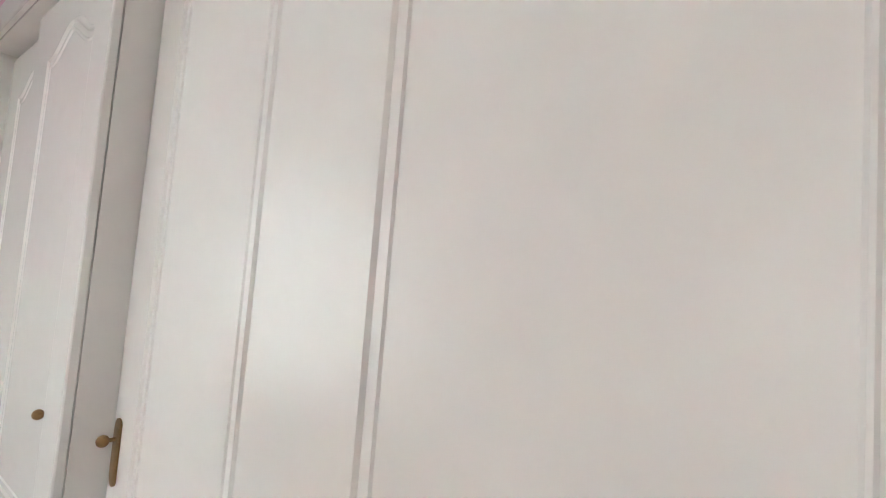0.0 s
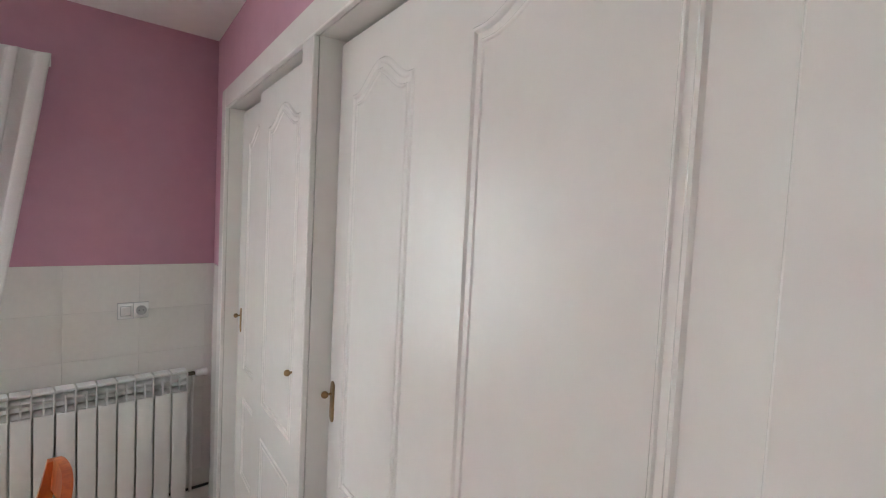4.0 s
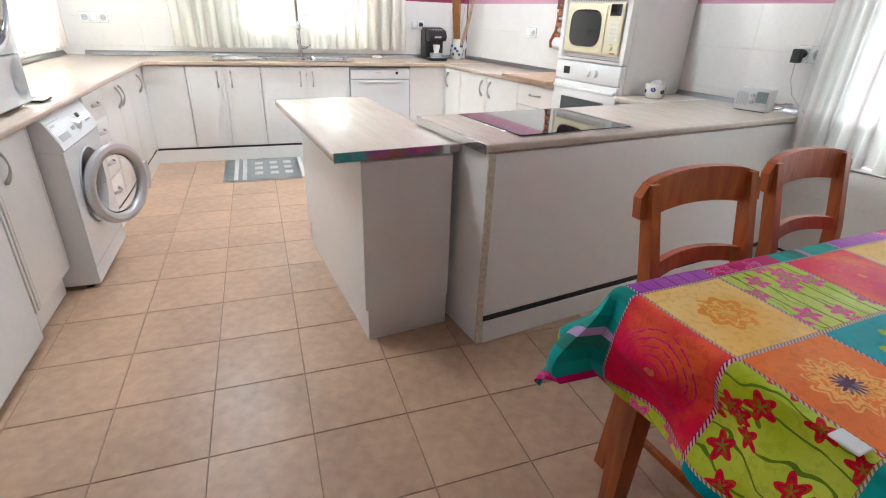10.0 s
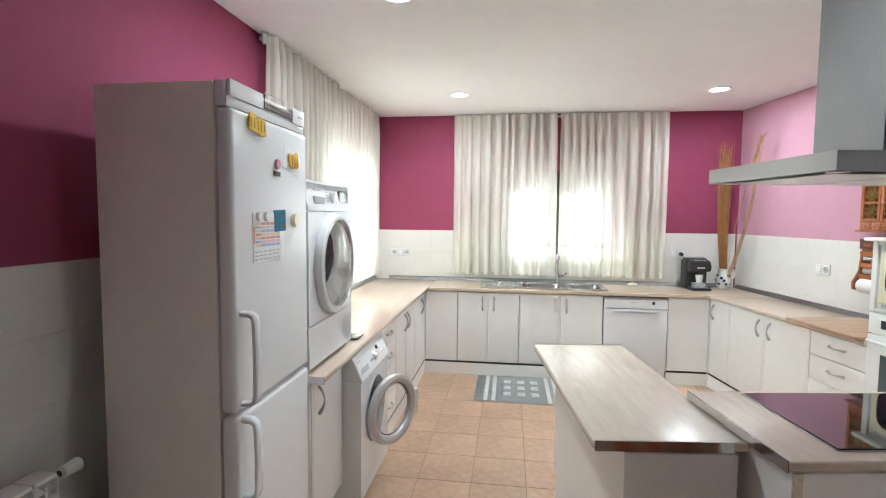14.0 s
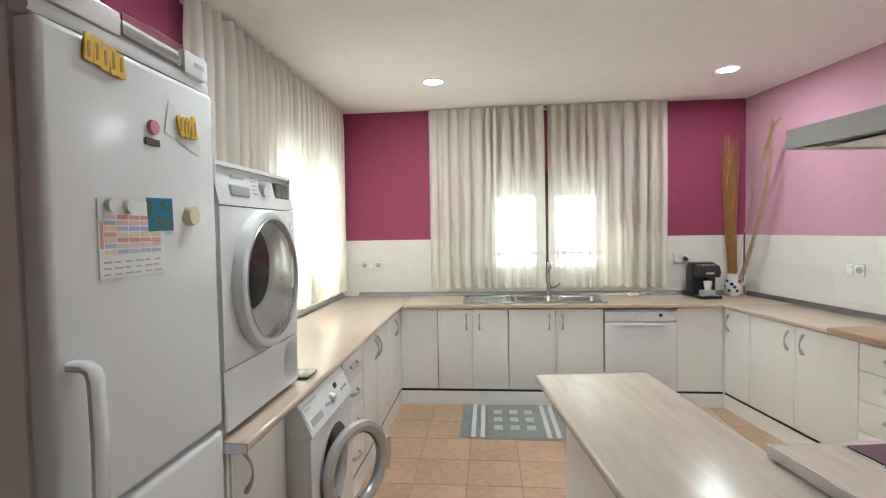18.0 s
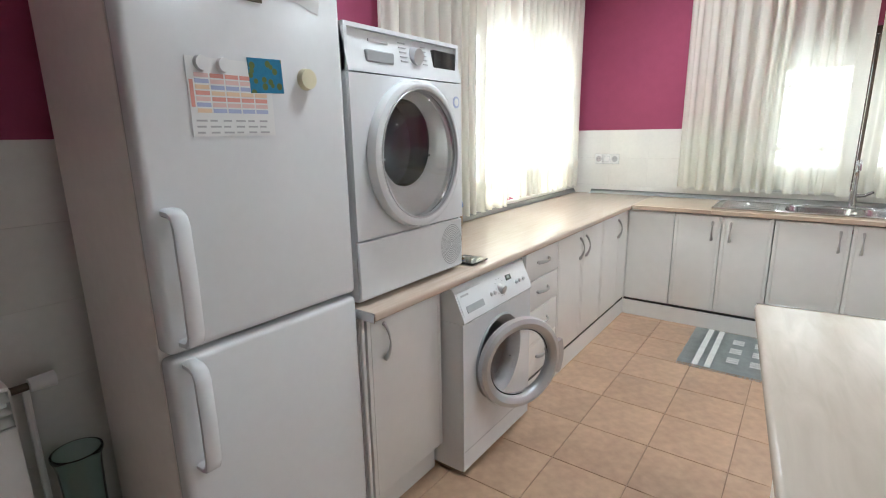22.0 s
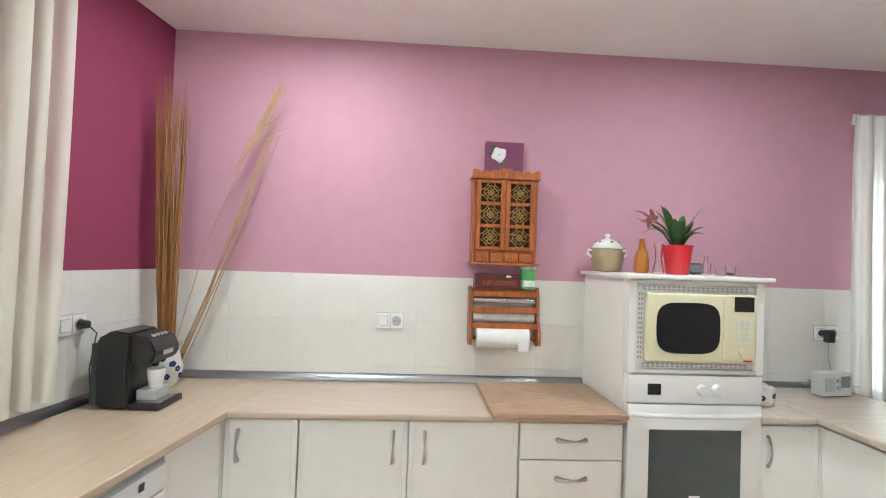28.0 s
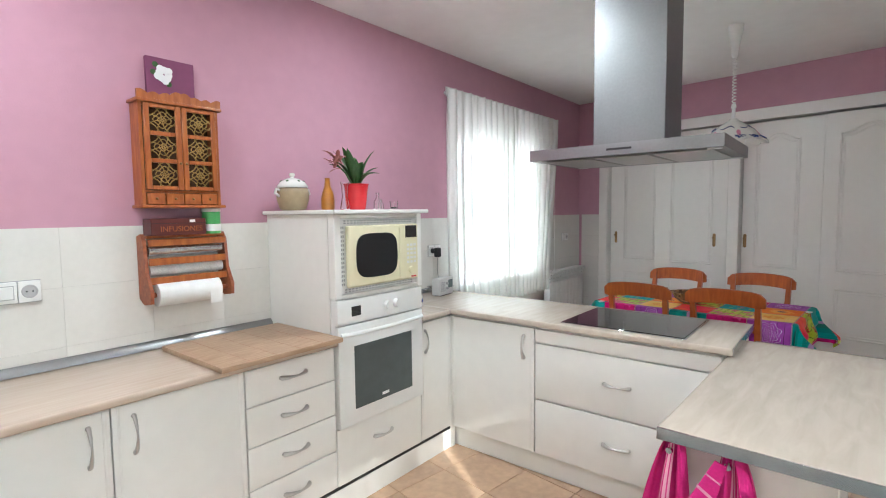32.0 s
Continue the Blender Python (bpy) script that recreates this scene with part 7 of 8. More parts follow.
part("lid", lathe(bm_new(), [(0.0425, 0.0), (0.0425, 0.014), (0.04, 0.018), (0.002, 0.018)], (-4.475, -0.062, 1.5165), 28), WPLAST, tn)
part("white_band", lathe(bm_new(), [(0.0413, 0.0), (0.0418, 0.003), (0.0418, 0.03), (0.0413, 0.033)], (-4.475, -0.062, 1.425), 28), WPLAST, tn)

bd = thing("cutting_board", (-0.36, 4.445, 0.893), "thick oak cutting board lying on the worktop", "cutting board", "", EM)
part("board", B(-0.635, -0.09, 4.15, 4.74, 0.8935, 0.916, 0.004, 2), BOARDM, bd)
for k in range(4):
    y = 4.15 + 0.118 * (k + 1)
    part("glue_line", B(-0.634, -0.091, y - 0.0006, y + 0.0006, 0.9162, 0.9165), RACKW, bd)

# on the oven column
ZT = 1.5205
tr = thing("tureen", (-0.165, 4.08, ZT), "tan stoneware tureen with a cream lid and ears", "tureen", "", EM)
part("pot", lathe(bm_new(), [(0.055, 0.0), (0.07, 0.012), (0.083, 0.055), (0.085, 0.09), (0.078, 0.115), (0.07, 0.12)], (-0.165, 4.08, ZT), 30, True), STONEW, tr, smooth=60)
part("lid", lathe(bm_new(), [(0.08, 0.1202), (0.082, 0.127), (0.065, 0.15), (0.035, 0.168), (0.012, 0.172), (0.009, 0.178), (0.015, 0.186), (0.014, 0.196), (0.002, 0.2)], (-0.165, 4.08, ZT), 30), CERAM, tr, "cream glazed lid with a knob", 60)
for s in (-1, 1):
    part("ear", tube(bm_new(), [(-0.165, 4.08 + s * 0.075, ZT + 0.105), (-0.165, 4.08 + s * 0.10, ZT + 0.112), (-0.165, 4.08 + s * 0.105, ZT + 0.09), (-0.165, 4.08 + s * 0.082, ZT + 0.075)], 0.008, 8), CERAM, tr)
for k in range(6):
    t = k * math.pi / 3
    part("painted_dot", cyl(bm_new(), (-0.165 + 0.058 * math.cos(t), 4.08 + 0.058 * math.sin(t), ZT + 0.154), (-0.165 + 0.06 * math.cos(t), 4.08 + 0.06 * math.sin(t), ZT + 0.1575), 0.008, 0.006, 8), LEAF, tr)
solid("amber_bottle", lathe(bm_new(), [(0.03, 0.0), (0.035, 0.01), (0.035, 0.06), (0.03, 0.09), (0.016, 0.125), (0.013, 0.16), (0.015, 0.17), (0.01, 0.17)], (-0.30, 3.955, ZT), 22, True), AMBER, "amber ceramic bottle with a narrow neck", "bottle", "", EM, (-0.30, 3.955, ZT), smooth=60)


def glassy(name, x, y, prof, label, category, m_=None):
    """A thin-walled vessel: outside profile, then back down inside."""
    inner = [(max(0.002, r - 0.003), z + (0.004 if i == 0 else 0)) for i, (r, z) in enumerate(prof)][::-1]
    bm = lathe(bm_new(), [(0.002, 0.0)] + prof + inner + [(0.001, 0.005)], (x, y, ZT), 20)
    return solid(name, bm, m_ or GLASS, label, category, "", EM, (x, y, ZT), smooth=60)


glassy("glass_vase", -0.40, 3.92, [(0.026, 0.0), (0.026, 0.01), (0.016, 0.07), (0.018, 0.12), (0.024, 0.145)], "slim clear glass vase beside the plant", "vase")
glassy("glass_bottle", -0.40, 3.685, [(0.022, 0.0), (0.022, 0.045), (0.009, 0.065), (0.009, 0.09), (0.012, 0.095)], "small clear glass bottle on the oven column", "bottle")
glassy("glass_bottle", -0.38, 3.64, [(0.016, 0.0), (0.016, 0.03), (0.007, 0.045), (0.007, 0.062)], "tiny clear glass bottle on the oven column", "bottle")
gs = glassy("small_glass", -0.42, 3.575, [(0.02, 0.0), (0.022, 0.02), (0.024, 0.05)], "small clear glass with a dark base", "glass")
part("dark_base", cyl(bm_new(), (-0.42, 3.575, ZT + 0.0062), (-0.42, 3.575, ZT + 0.016), 0.0165, 0.0165, 16), BLACKP, gs)
rp = thing("potted_plant", (-0.35, 3.80, ZT), "green bromeliad with a pink bract in a red pot", "potted plant", "", EM)
part("pot", lathe(bm_new(), [(0.05, 0.0), (0.056, 0.03), (0.066, 0.11), (0.069, 0.135), (0.072, 0.135), (0.074, 0.142), (0.066, 0.142), (0.06, 0.11), (0.003, 0.10)], (-0.35, 3.80, ZT), 30, True), REDP, rp, smooth=50)
part("soil", cyl(bm_new(), (-0.35, 3.80, ZT + 0.112), (-0.35, 3.80, ZT + 0.118), 0.058, 0.058, 20), DARKBR, rp)


def blade(p0, out, up, length, width, droop, seg=7):
    """One arching leaf with a folded middle."""
    bm = bm_new()
    o = Vector((out[0], out[1], 0)).normalized()
    side = Vector((-o.y, o.x, 0))
    rows = []
    for i in range(seg + 1):
        s = i / seg
        c = Vector(p0) + o * length * (s * 0.55 + 0.45 * s * s) * (1 - up * 0.5) + Vector((0, 0, length * (up * s - droop * s * s)))
        w = width * (0.55 + 0.9 * s) * (1 - s ** 3) + 0.0008
        rows.append([c - side * w + Vector((0, 0, 0.25 * w)), c, c + side * w + Vector((0, 0, 0.25 * w)), c + Vector((0, 0, -0.0015))])
    return skin(bm, rows, closed=True)


rd = random.Random(17)
for i in range(17):
    a = i * 2.399 + rd.uniform(-0.2, 0.2)
    up = rd.uniform(0.75, 1.25)
    part("leaf", blade((-0.35 + 0.012 * math.cos(a), 3.80 + 0.012 * math.sin(a), ZT + 0.118), (math.cos(a), math.sin(a)), up, rd.uniform(0.18, 0.25), rd.uniform(0.02, 0.028), rd.uniform(0.15, 0.5)), LEAF, rp)
bm = bm_new()
tube(bm, [(-0.35, 3.81, ZT + 0.12), (-0.36, 3.88, ZT + 0.20), (-0.37, 3.945, ZT + 0.24)], 0.005, 7)
part("stem", bm, LEAF, rp)
for i in range(12):
    a = rd.uniform(0, 6.28)
    c = (-0.37 + rd.uniform(-0.01, 0.01), 3.935 + rd.uniform(-0.02, 0.025), ZT + 0.215 + 0.005 * i)
    part("bract", blade(c, (math.cos(a), math.sin(a) + 0.4), rd.uniform(0.2, 0.9), rd.uniform(0.07, 0.12), 0.012, rd.uniform(0.1, 0.6), 5), BRACT, rp, "dusty pink bract")

# on the peninsula
MG = EM @ turned((-0.385, 3.385, 0.9025), 0) @ Matrix.Diagonal((1.38, 1.38, 0.95, 1.0))
mg = thing("mug", (0, 0, 0), "white mug with blue flowers holding a folded tissue", "mug", "", MG)
part("cup", lathe(bm_new(), [(0.034, 0.0), (0.04, 0.006), (0.043, 0.05), (0.044, 0.092), (0.041, 0.092), (0.039, 0.05), (0.002, 0.01)], (0, 0, 0.0005), 28, True), CERAM, mg, smooth=60)
part("handle", tube(bm_new(), [(0.042, 0, 0.075), (0.065, 0, 0.072), (0.07, 0, 0.045), (0.06, 0, 0.022), (0.042, 0, 0.02)], 0.006, 8), CERAM, mg)
for k in range(6):
    t = k * 1.05 + 0.5
    bm = bm_new()
    for q in range(5):
        dt, dz = 0.18 * math.cos(q * 1.257), 0.009 * math.sin(q * 1.257)
        cyl(bm, (0.0425 * math.cos(t + dt), 0.0425 * math.sin(t + dt), 0.045 + dz + 0.012 * (k % 2)), (0.0445 * math.cos(t + dt), 0.0445 * math.sin(t + dt), 0.045 + dz + 0.012 * (k % 2)), 0.006, 0.005, 7)
    part("painted_flower", bm, BLUEC, mg)
bm = bm_new()
skin(bm, [[(-0.025, -0.012, 0.02), (0.025, -0.010, 0.02), (0.025, 0.012, 0.02), (-0.025, 0.012, 0.02)], [(-0.028, -0.014, 0.094), (0.026, -0.012, 0.096), (0.026, 0.016, 0.094), (-0.028, 0.012, 0.092)], [(-0.018, -0.008, 0.112), (0.014, -0.006, 0.118), (0.012, 0.008, 0.114), (-0.014, 0.008, 0.110)]])
part("tissue", bm, WHITEC, mg, "folded white tissue")
RDm = EM @ turned((-0.195, 2.855, 0.9025), 8)
ra = thing("heating_controller", (0, 0, 0), "grey-white electronic controller box with a display and dials", "controller", "", RDm)
part("case", B(-0.035, 0.035, -0.095, 0.095, 0.004, 0.125, 0.008, 2), GREYC, ra)
part("display", B(-0.0375, -0.0352, -0.078, -0.02, 0.05, 0.108), LCD, ra)
for z in (0.085, 0.05):
    part("dial", cyl(bm_new(), (-0.0352, -0.0, z), (-0.046, -0.0, z), 0.011, 0.010, 16), GREYP, ra)
for k in range(8):
    part("slot", B(-0.0362, -0.0352, 0.022 + k * 0.008, 0.026 + k * 0.008, 0.03, 0.10), GREYP, ra)
part("base_feet", B(-0.03, 0.03, -0.08, 0.08, 0.0, 0.0038), BLACKP, ra)

# towels on a rail at the island's end
tl = thing("towel_rail", (-2.25, 4.06, 0.79), "short chrome towel rail under the island worktop", "towel rail", "", IM @ Matrix.Translation((0.055, 0, 0)))
part("bar", tube(bm_new(), [(-2.11, 4.07, 0.795), (-2.42, 4.07, 0.795)], 0.006, 10), CHROME, tl)
for x in (-2.125, -2.405):
    part("bracket", B(x - 0.012, x + 0.012, 4.0205, 4.066, 0.785, 0.805, 0.003), CHROME, tl)
part("rail_plate", B(-2.42, -2.11, 4.0205, 4.024, 0.77, 0.812, 0.001), SATIN, tl)


def towel(xc, wt, wb, z0, seed, stripes, label):
    rd_ = random.Random(seed)
    n, rows = 36, 26
    bm = bm_new()
    loops = []
    ph = rd_.uniform(0, 6)
    for r in range(rows + 1):
        s = r / rows
        z = 0.806 + (z0 - 0.806) * s
        w = wt + (wb - wt) * min(1, s * 1.4) ** 0.8
        amp = 0.020 * (1 - 0.35 * s)
        f, b = [], []
        for i in range(n + 1):
            q = i / n
            fold = math.sin(2 * math.pi * q * 2.2 + ph + 0.6 * s) * amp + math.sin(2 * math.pi * q * 5.3 + ph + s) * amp * 0.3
            x = xc + (q - 0.5) * w + 0.012 * math.sin(5 * s + ph)
            dz = -0.03 * math.sin(math.pi * q + ph) * s
            f.append(bm.verts.new((x, 4.092 + fold * 0.9 + 0.006, z + dz)))
            b.append(bm.verts.new((x, 4.092 + fold * 0.9 - 0.006, z + dz)))
        loops.append((f, b))
    for (f0, b0), (f1, b1) in zip(loops, loops[1:]):
        for i in range(n):
            k = 1 if any(abs(i / n - st) < 0.016 for st in stripes) else 0
            bm.faces.new((f0[i], f0[i + 1], f1[i + 1], f1[i])).material_index = k
            bm.faces.new((b0[i + 1], b0[i], b1[i], b1[i + 1])).material_index = k
        bm.faces.new((f0[0], f1[0], b1[0], b0[0]))
        bm.faces.new((f0[n], b0[n], b1[n], f1[n]))
    bm.faces.new(loops[0][0] + loops[0][1][::-1])
    bm.faces.new((loops[-1][0] + loops[-1][1][::-1])[::-1])
    t = thing("hand_towel", (xc, 4.09, z0), label, "towel", "towels on the rail", IM @ Matrix.Translation((0.055, 0, 0)))
    part("cloth", bm, [TOWELP, STRIPEP], t, smooth=70)
    part("hook_button", cyl(bm_new(), (xc, 4.112, 0.785), (xc, 4.122, 0.785), 0.011, 0.009, 16), CHROME, t, "small chrome hook button")
    part("hook_loop", tube(bm_new(), [(xc - 0.01, 4.085, 0.80), (xc - 0.012, 4.066, 0.815), (xc + 0.0, 4.058, 0.80), (xc + 0.012, 4.066, 0.80), (xc + 0.01, 4.085, 0.795)], 0.003, 6), TOWELP, t)
    return t


STRIPEP = mat("pale_pink_stripe", (0.72, 0.36, 0.50), 0.95, var=0.1, scale=40, bump=0.6, bump_scale=400)
towel(-2.16, 0.05, 0.19, 0.26, 2, (0.46, 0.54, 0.6), "fuchsia striped kitchen towel gathered on the rail")
flap_of = towel(-2.315, 0.055, 0.19, 0.28, 5, (0.40, 0.47, 0.54, 0.95), "fuchsia striped kitchen towel with pale stripes")

A, Bq, C, D = Vector((-2.285, 0, 0.80)), Vector((-2.315, 0, 0.79)), Vector((-2.265, 0, 0.575)), Vector((-2.20, 0, 0.625))
bm = bm_new()
skin(bm, [[(q.x, y + 0.05 * (0.8 - q.z), q.z) for q in (A, Bq, C, D)] for y in (4.128, 4.136)])
fl = part("folded_corner", bm, TOWELP, flap_of)
for k in (0.25, 0.5, 0.72, 0.9):
    q0, q1 = A.lerp(D, k), Bq.lerp(C, k)
    w = 0.010 if k in (0.5, 0.9) else 0.005
    bm = bm_new()
    skin(bm, [[(q.x, y + 0.05 * (0.8 - q.z), q.z + dz) for q, dz in ((q0, 0), (q1, 0), (q1, w), (q0, w))] for y in (4.1362, 4.1375)])
    part("stripe", bm, STRIPEP, fl)

# rug by the sink
rg = thing("rug", (0.275, 4.675, 0.0), "grey woven cotton rug with white stripes and squares", "rug")
RX0, RX1, RY0, RY1 = -0.37, 0.95, 4.30, 4.985
bm = bm_new()
rdg = random.Random(3)
gx, gy = 54, 20
grid = [[bm.verts.new((RX0 + (RX1 - RX0) * i / gx, RY0 + (RY1 - RY0) * j / gy + 0.004 * math.sin(i * 0.3), 0.006 + 0.0016 * math.sin(i * 0.5 + j) + 0.001 * math.sin(j * 1.1))) for i in range(gx + 1)] for j in range(gy + 1)]
for j in range(gy):
    for i in range(gx):
        bm.faces.new((grid[j][i], grid[j][i + 1], grid[j + 1][i + 1], grid[j + 1][i]))
bmesh.ops.solidify(bm, geom=list(bm.faces), thickness=0.004)
part("weave", bm, RUGG, rg)
for x, w in ((-0.265, 0.035), (-0.195, 0.035), (0.30, 0.035), (0.37, 0.035), (0.83, 0.035), (0.90, 0.035)):
    if w:
        part("white_stripe", B(x - w / 2, x + w / 2, RY0 + 0.004, RY1 - 0.004, 0.0082, 0.0105, 0.001), RUGW, rg)
for x in (-0.075, 0.055, 0.18, 0.49, 0.61, 0.725):
    for r in range(3):
        y = 4.49 + r * 0.165
        for k in range(3):
            part("white_square", B(x - 0.034, x + 0.034, y - 0.045 + k * 0.031, y - 0.02 + k * 0.031, 0.0082, 0.0105, 0.001), RUGW, rg)
for yy, s in ((RY0, -1), (RY1, 1)):
    bm = bm_new()
    for i in range(110):
        x = RX0 + 0.006 + (RX1 - RX0 - 0.012) * i / 109
        tube(bm, [(x, yy + 0.004 * math.sin(i), 0.005), (x + rdg.uniform(-0.006, 0.006), yy + s * 0.012, 0.003), (x + rdg.uniform(-0.01, 0.01), yy + s * 0.024, 0.0022)], 0.0016, 4)
    part("fringe", bm, RUGG, rg)

# glass vase with corks on the floor
VX, VY = -1.44, 1.44
vs_ = thing("floor_vase", (VX, VY, 0.0), "tall blue-green glass vase with corks round its foot", "vase")
prof = [(0.072, 0.0), (0.078, 0.006), (0.077, 0.022), (0.068, 0.040), (0.058, 0.060), (0.053, 0.10), (0.051, 0.25), (0.052, 0.42), (0.056, 0.53), (0.061, 0.562), (0.066, 0.570), (0.065, 0.577), (0.059, 0.578), (0.053, 0.56), (0.050, 0.52), (0.047, 0.42), (0.046, 0.25), (0.048, 0.10), (0.053, 0.064), (0.062, 0.040), (0.070, 0.022), (0.066, 0.012), (0.003, 0.010)]
part("glass", lathe(bm_new(), [(0.002, 0.0)] + prof, (VX, VY, 0.001), 32), BLUEGL, vs_, smooth=60)
rd = random.Random(9)
for i in range(14):
    a, t = rd.uniform(0, 6.28), rd.uniform(0, 3.14)
    r = 0.020 + 0.026 * (i % 2)
    c = Vector((VX + r * math.cos(0.8 * i), VY + r * math.sin(0.8 * i), 0.021 + 0.010 * (i % 3)))
    dv = Vector((math.cos(t), math.sin(t), rd.uniform(-0.3, 0.3))).normalized() * 0.013
    part("cork", cyl(bm_new(), c - dv, c + dv, 0.0085, 0.0085, 12), CORKM, vs_)

# west worktop
bp = thing("brass_pot", (-1.36, 3.19, 0.893), "brass pot on three feet lined with a blue bag", "pot")
part("pot", lathe(bm_new(), [(0.03, 0.03), (0.06, 0.04), (0.078, 0.08), (0.08, 0.12), (0.07, 0.16), (0.076, 0.175), (0.071, 0.175), (0.064, 0.15), (0.072, 0.12), (0.003, 0.05)], (-1.36, 3.19, 0.893), 28, True), BRASS, bp, smooth=60)
for k in range(3):
    a = k * 2.094 + 0.4
    part("foot", tube(bm_new(), [(-1.36 + 0.05 * math.cos(a), 3.19 + 0.05 * math.sin(a), 0.935), (-1.36 + 0.066 * math.cos(a), 3.19 + 0.066 * math.sin(a), 0.912), (-1.36 + 0.07 * math.cos(a), 3.19 + 0.07 * math.sin(a), 0.8945)], 0.007, 8), BRASS, bp)
part("liner", lathe(bm_new(), [(0.066, 0.168), (0.079, 0.178), (0.082, 0.19), (0.074, 0.215), (0.055, 0.222), (0.03, 0.20)], (-1.36, 3.19, 0.893), 18), BLUEL, bp, "blue plastic liner", 30)
ks = thing("kitchen_scale", (-1.01, 2.905, 0.893), "flat black kitchen scale lying beside the dryer", "scale")
part("plate", B(-1.07, -0.945, 2.79, 2.915, 0.897, 0.906, 0.003, 2), BLACKG, ks)
part("base", B(-1.06, -0.955, 2.80, 2.905, 0.8935, 0.8968), BLACKP, ks)

# sink things
sd = thing("soap_dish", (1.23, 5.50, 0.893), "white soap dish with a pale sponge beside the sink", "soap dish")
part("dish", lathe(bm_new(), [(0.03, 0.0), (0.05, 0.008), (0.055, 0.022), (0.051, 0.022), (0.045, 0.011), (0.003, 0.006)], (1.23, 5.50, 0.8935), 22, True), WPLAST, sd)
part("sponge", B(1.20, 1.26, 5.485, 5.515, 0.902, 0.926, 0.006, 2), SPONGE, sd, "worn yellow sponge")

# south wall, beside the closet
pc = thing("framed_print", (0.2, -0.01, 1.70), "pale print in a black frame with a gold inner edge", "picture", "", MS)
F0, F1, G0, G1 = -0.02, 0.40, 1.70, 2.19
for a, b, c, d in ((F0, F0 + 0.028, G0, G1), (F1 - 0.028, F1, G0, G1), (F0 + 0.0282, F1 - 0.0282, G0, G0 + 0.028), (F0 + 0.0282, F1 - 0.0282, G1 - 0.028, G1)):
    part("frame_side", B(a, b, -0.026, -0.002, c, d, 0.004), BLACKP, pc)
part("gold_edge", B(F0 + 0.026, F1 - 0.026, -0.017, -0.003, G0 + 0.026, G1 - 0.026), GOLD, pc)
part("mount", B(F0 + 0.033, F1 - 0.033, -0.0185, -0.0172, G0 + 0.033, G1 - 0.033), PAPER, pc)
part("print", B(F0 + 0.085, F1 - 0.085, -0.0195, -0.0187, G0 + 0.09, G1 - 0.09), SKETCH, pc, "faint landscape print")
cl = thing("wall_calendar", (0.13, -0.01, 1.31), "paper wall calendar with a landscape photo above the dates", "calendar", "", MS)
part("photo", B(-0.05, 0.30, -0.0035, -0.001, 1.548, 1.69), SLATEP, cl, "landscape photo strip")
part("binding", B(-0.05, 0.30, -0.012, -0.0085, 1.538, 1.546), CHROME, cl)
part("sheet", B(-0.05, 0.30, -0.0115, -0.009, 1.31, 1.536), PAPER, cl)
part("month_bar", B(0.03, 0.22, -0.0121, -0.0117, 1.505, 1.522), REDI, cl)
for r in range(5):
    for q in range(7):
        part("date", B(-0.03 + q * 0.046, -0.01 + q * 0.046, -0.0121, -0.0117, 1.325 + r * 0.035, 1.342 + r * 0.035), REDI if q == 6 else GREYI, cl)

# ---- inside the open closet ----
sh_ = thing("closet_shelf", (0.55, -1.18, 1.19), "white shelf across the open closet", "shelf")
part("board", B(0.1915, 0.9165, -1.483, -0.90, 1.18, 1.20, 0.002), INNER, sh_)
for x0, x1 in ((0.1915, 0.206), (0.902, 0.9165)):
    part("batten", B(x0, x1, -1.47, -0.95, 1.15, 1.1795), INNER, sh_)
bs = thing("basin", (0.70, -1.24, 1.2), "lime-green plastic basin with a white bag inside", "basin")
bm = bm_new()
rings = []
for z, k in ((1.2005, 0.78), (1.205, 0.82), (1.45, 0.98), (1.458, 1.08), (1.453, 1.08), (1.448, 0.97), (1.21, 0.79)):
    rings.append([(0.70 + k * 0.165 * math.copysign(abs(math.cos(a)) ** 0.6, math.cos(a)), -1.24 + k * 0.18 * math.copysign(abs(math.sin(a)) ** 0.6, math.sin(a)), z) for a in [2 * math.pi * i / 36 for i in range(36)]])
skin(bm, rings)
part("tub", bm, GREEN, bs, smooth=60)
bm = bm_new()
bmesh.ops.create_icosphere(bm, subdivisions=4, radius=1.0)
rd = random.Random(4)
for v in bm.verts:
    p = v.co.copy()
    k = 1 + 0.10 * math.sin(7 * p.x + 3 * p.y) + 0.08 * math.sin(9 * p.y - 5 * p.z) + 0.05 * math.sin(17 * p.x + 13 * p.z)
    v.co = Vector((0.67 + 0.10 * p.x * k, -1.24 + 0.10 * p.y * k, 1.29 + 0.075 * p.z * k))
part("plastic_bag", bm, WHITEC, bs, "crumpled white bag", 80)
tx = thing("toolbox", (0.32, -1.28, 1.2), "dark grey toolbox on the closet shelf", "toolbox")
part("box", B(0.215, 0.40, -1.44, -1.12, 1.2005, 1.345, 0.008, 2), GREYP, tx)
part("lid", B(0.212, 0.403, -1.443, -1.117, 1.3455, 1.39, 0.010, 2), BLACKP, tx)
part("handle", tube(bm_new(), [(0.3, -1.37, 1.388), (0.3, -1.36, 1.415), (0.3, -1.2, 1.415), (0.3, -1.19, 1.388)], 0.007, 8), BLACKP, tx)


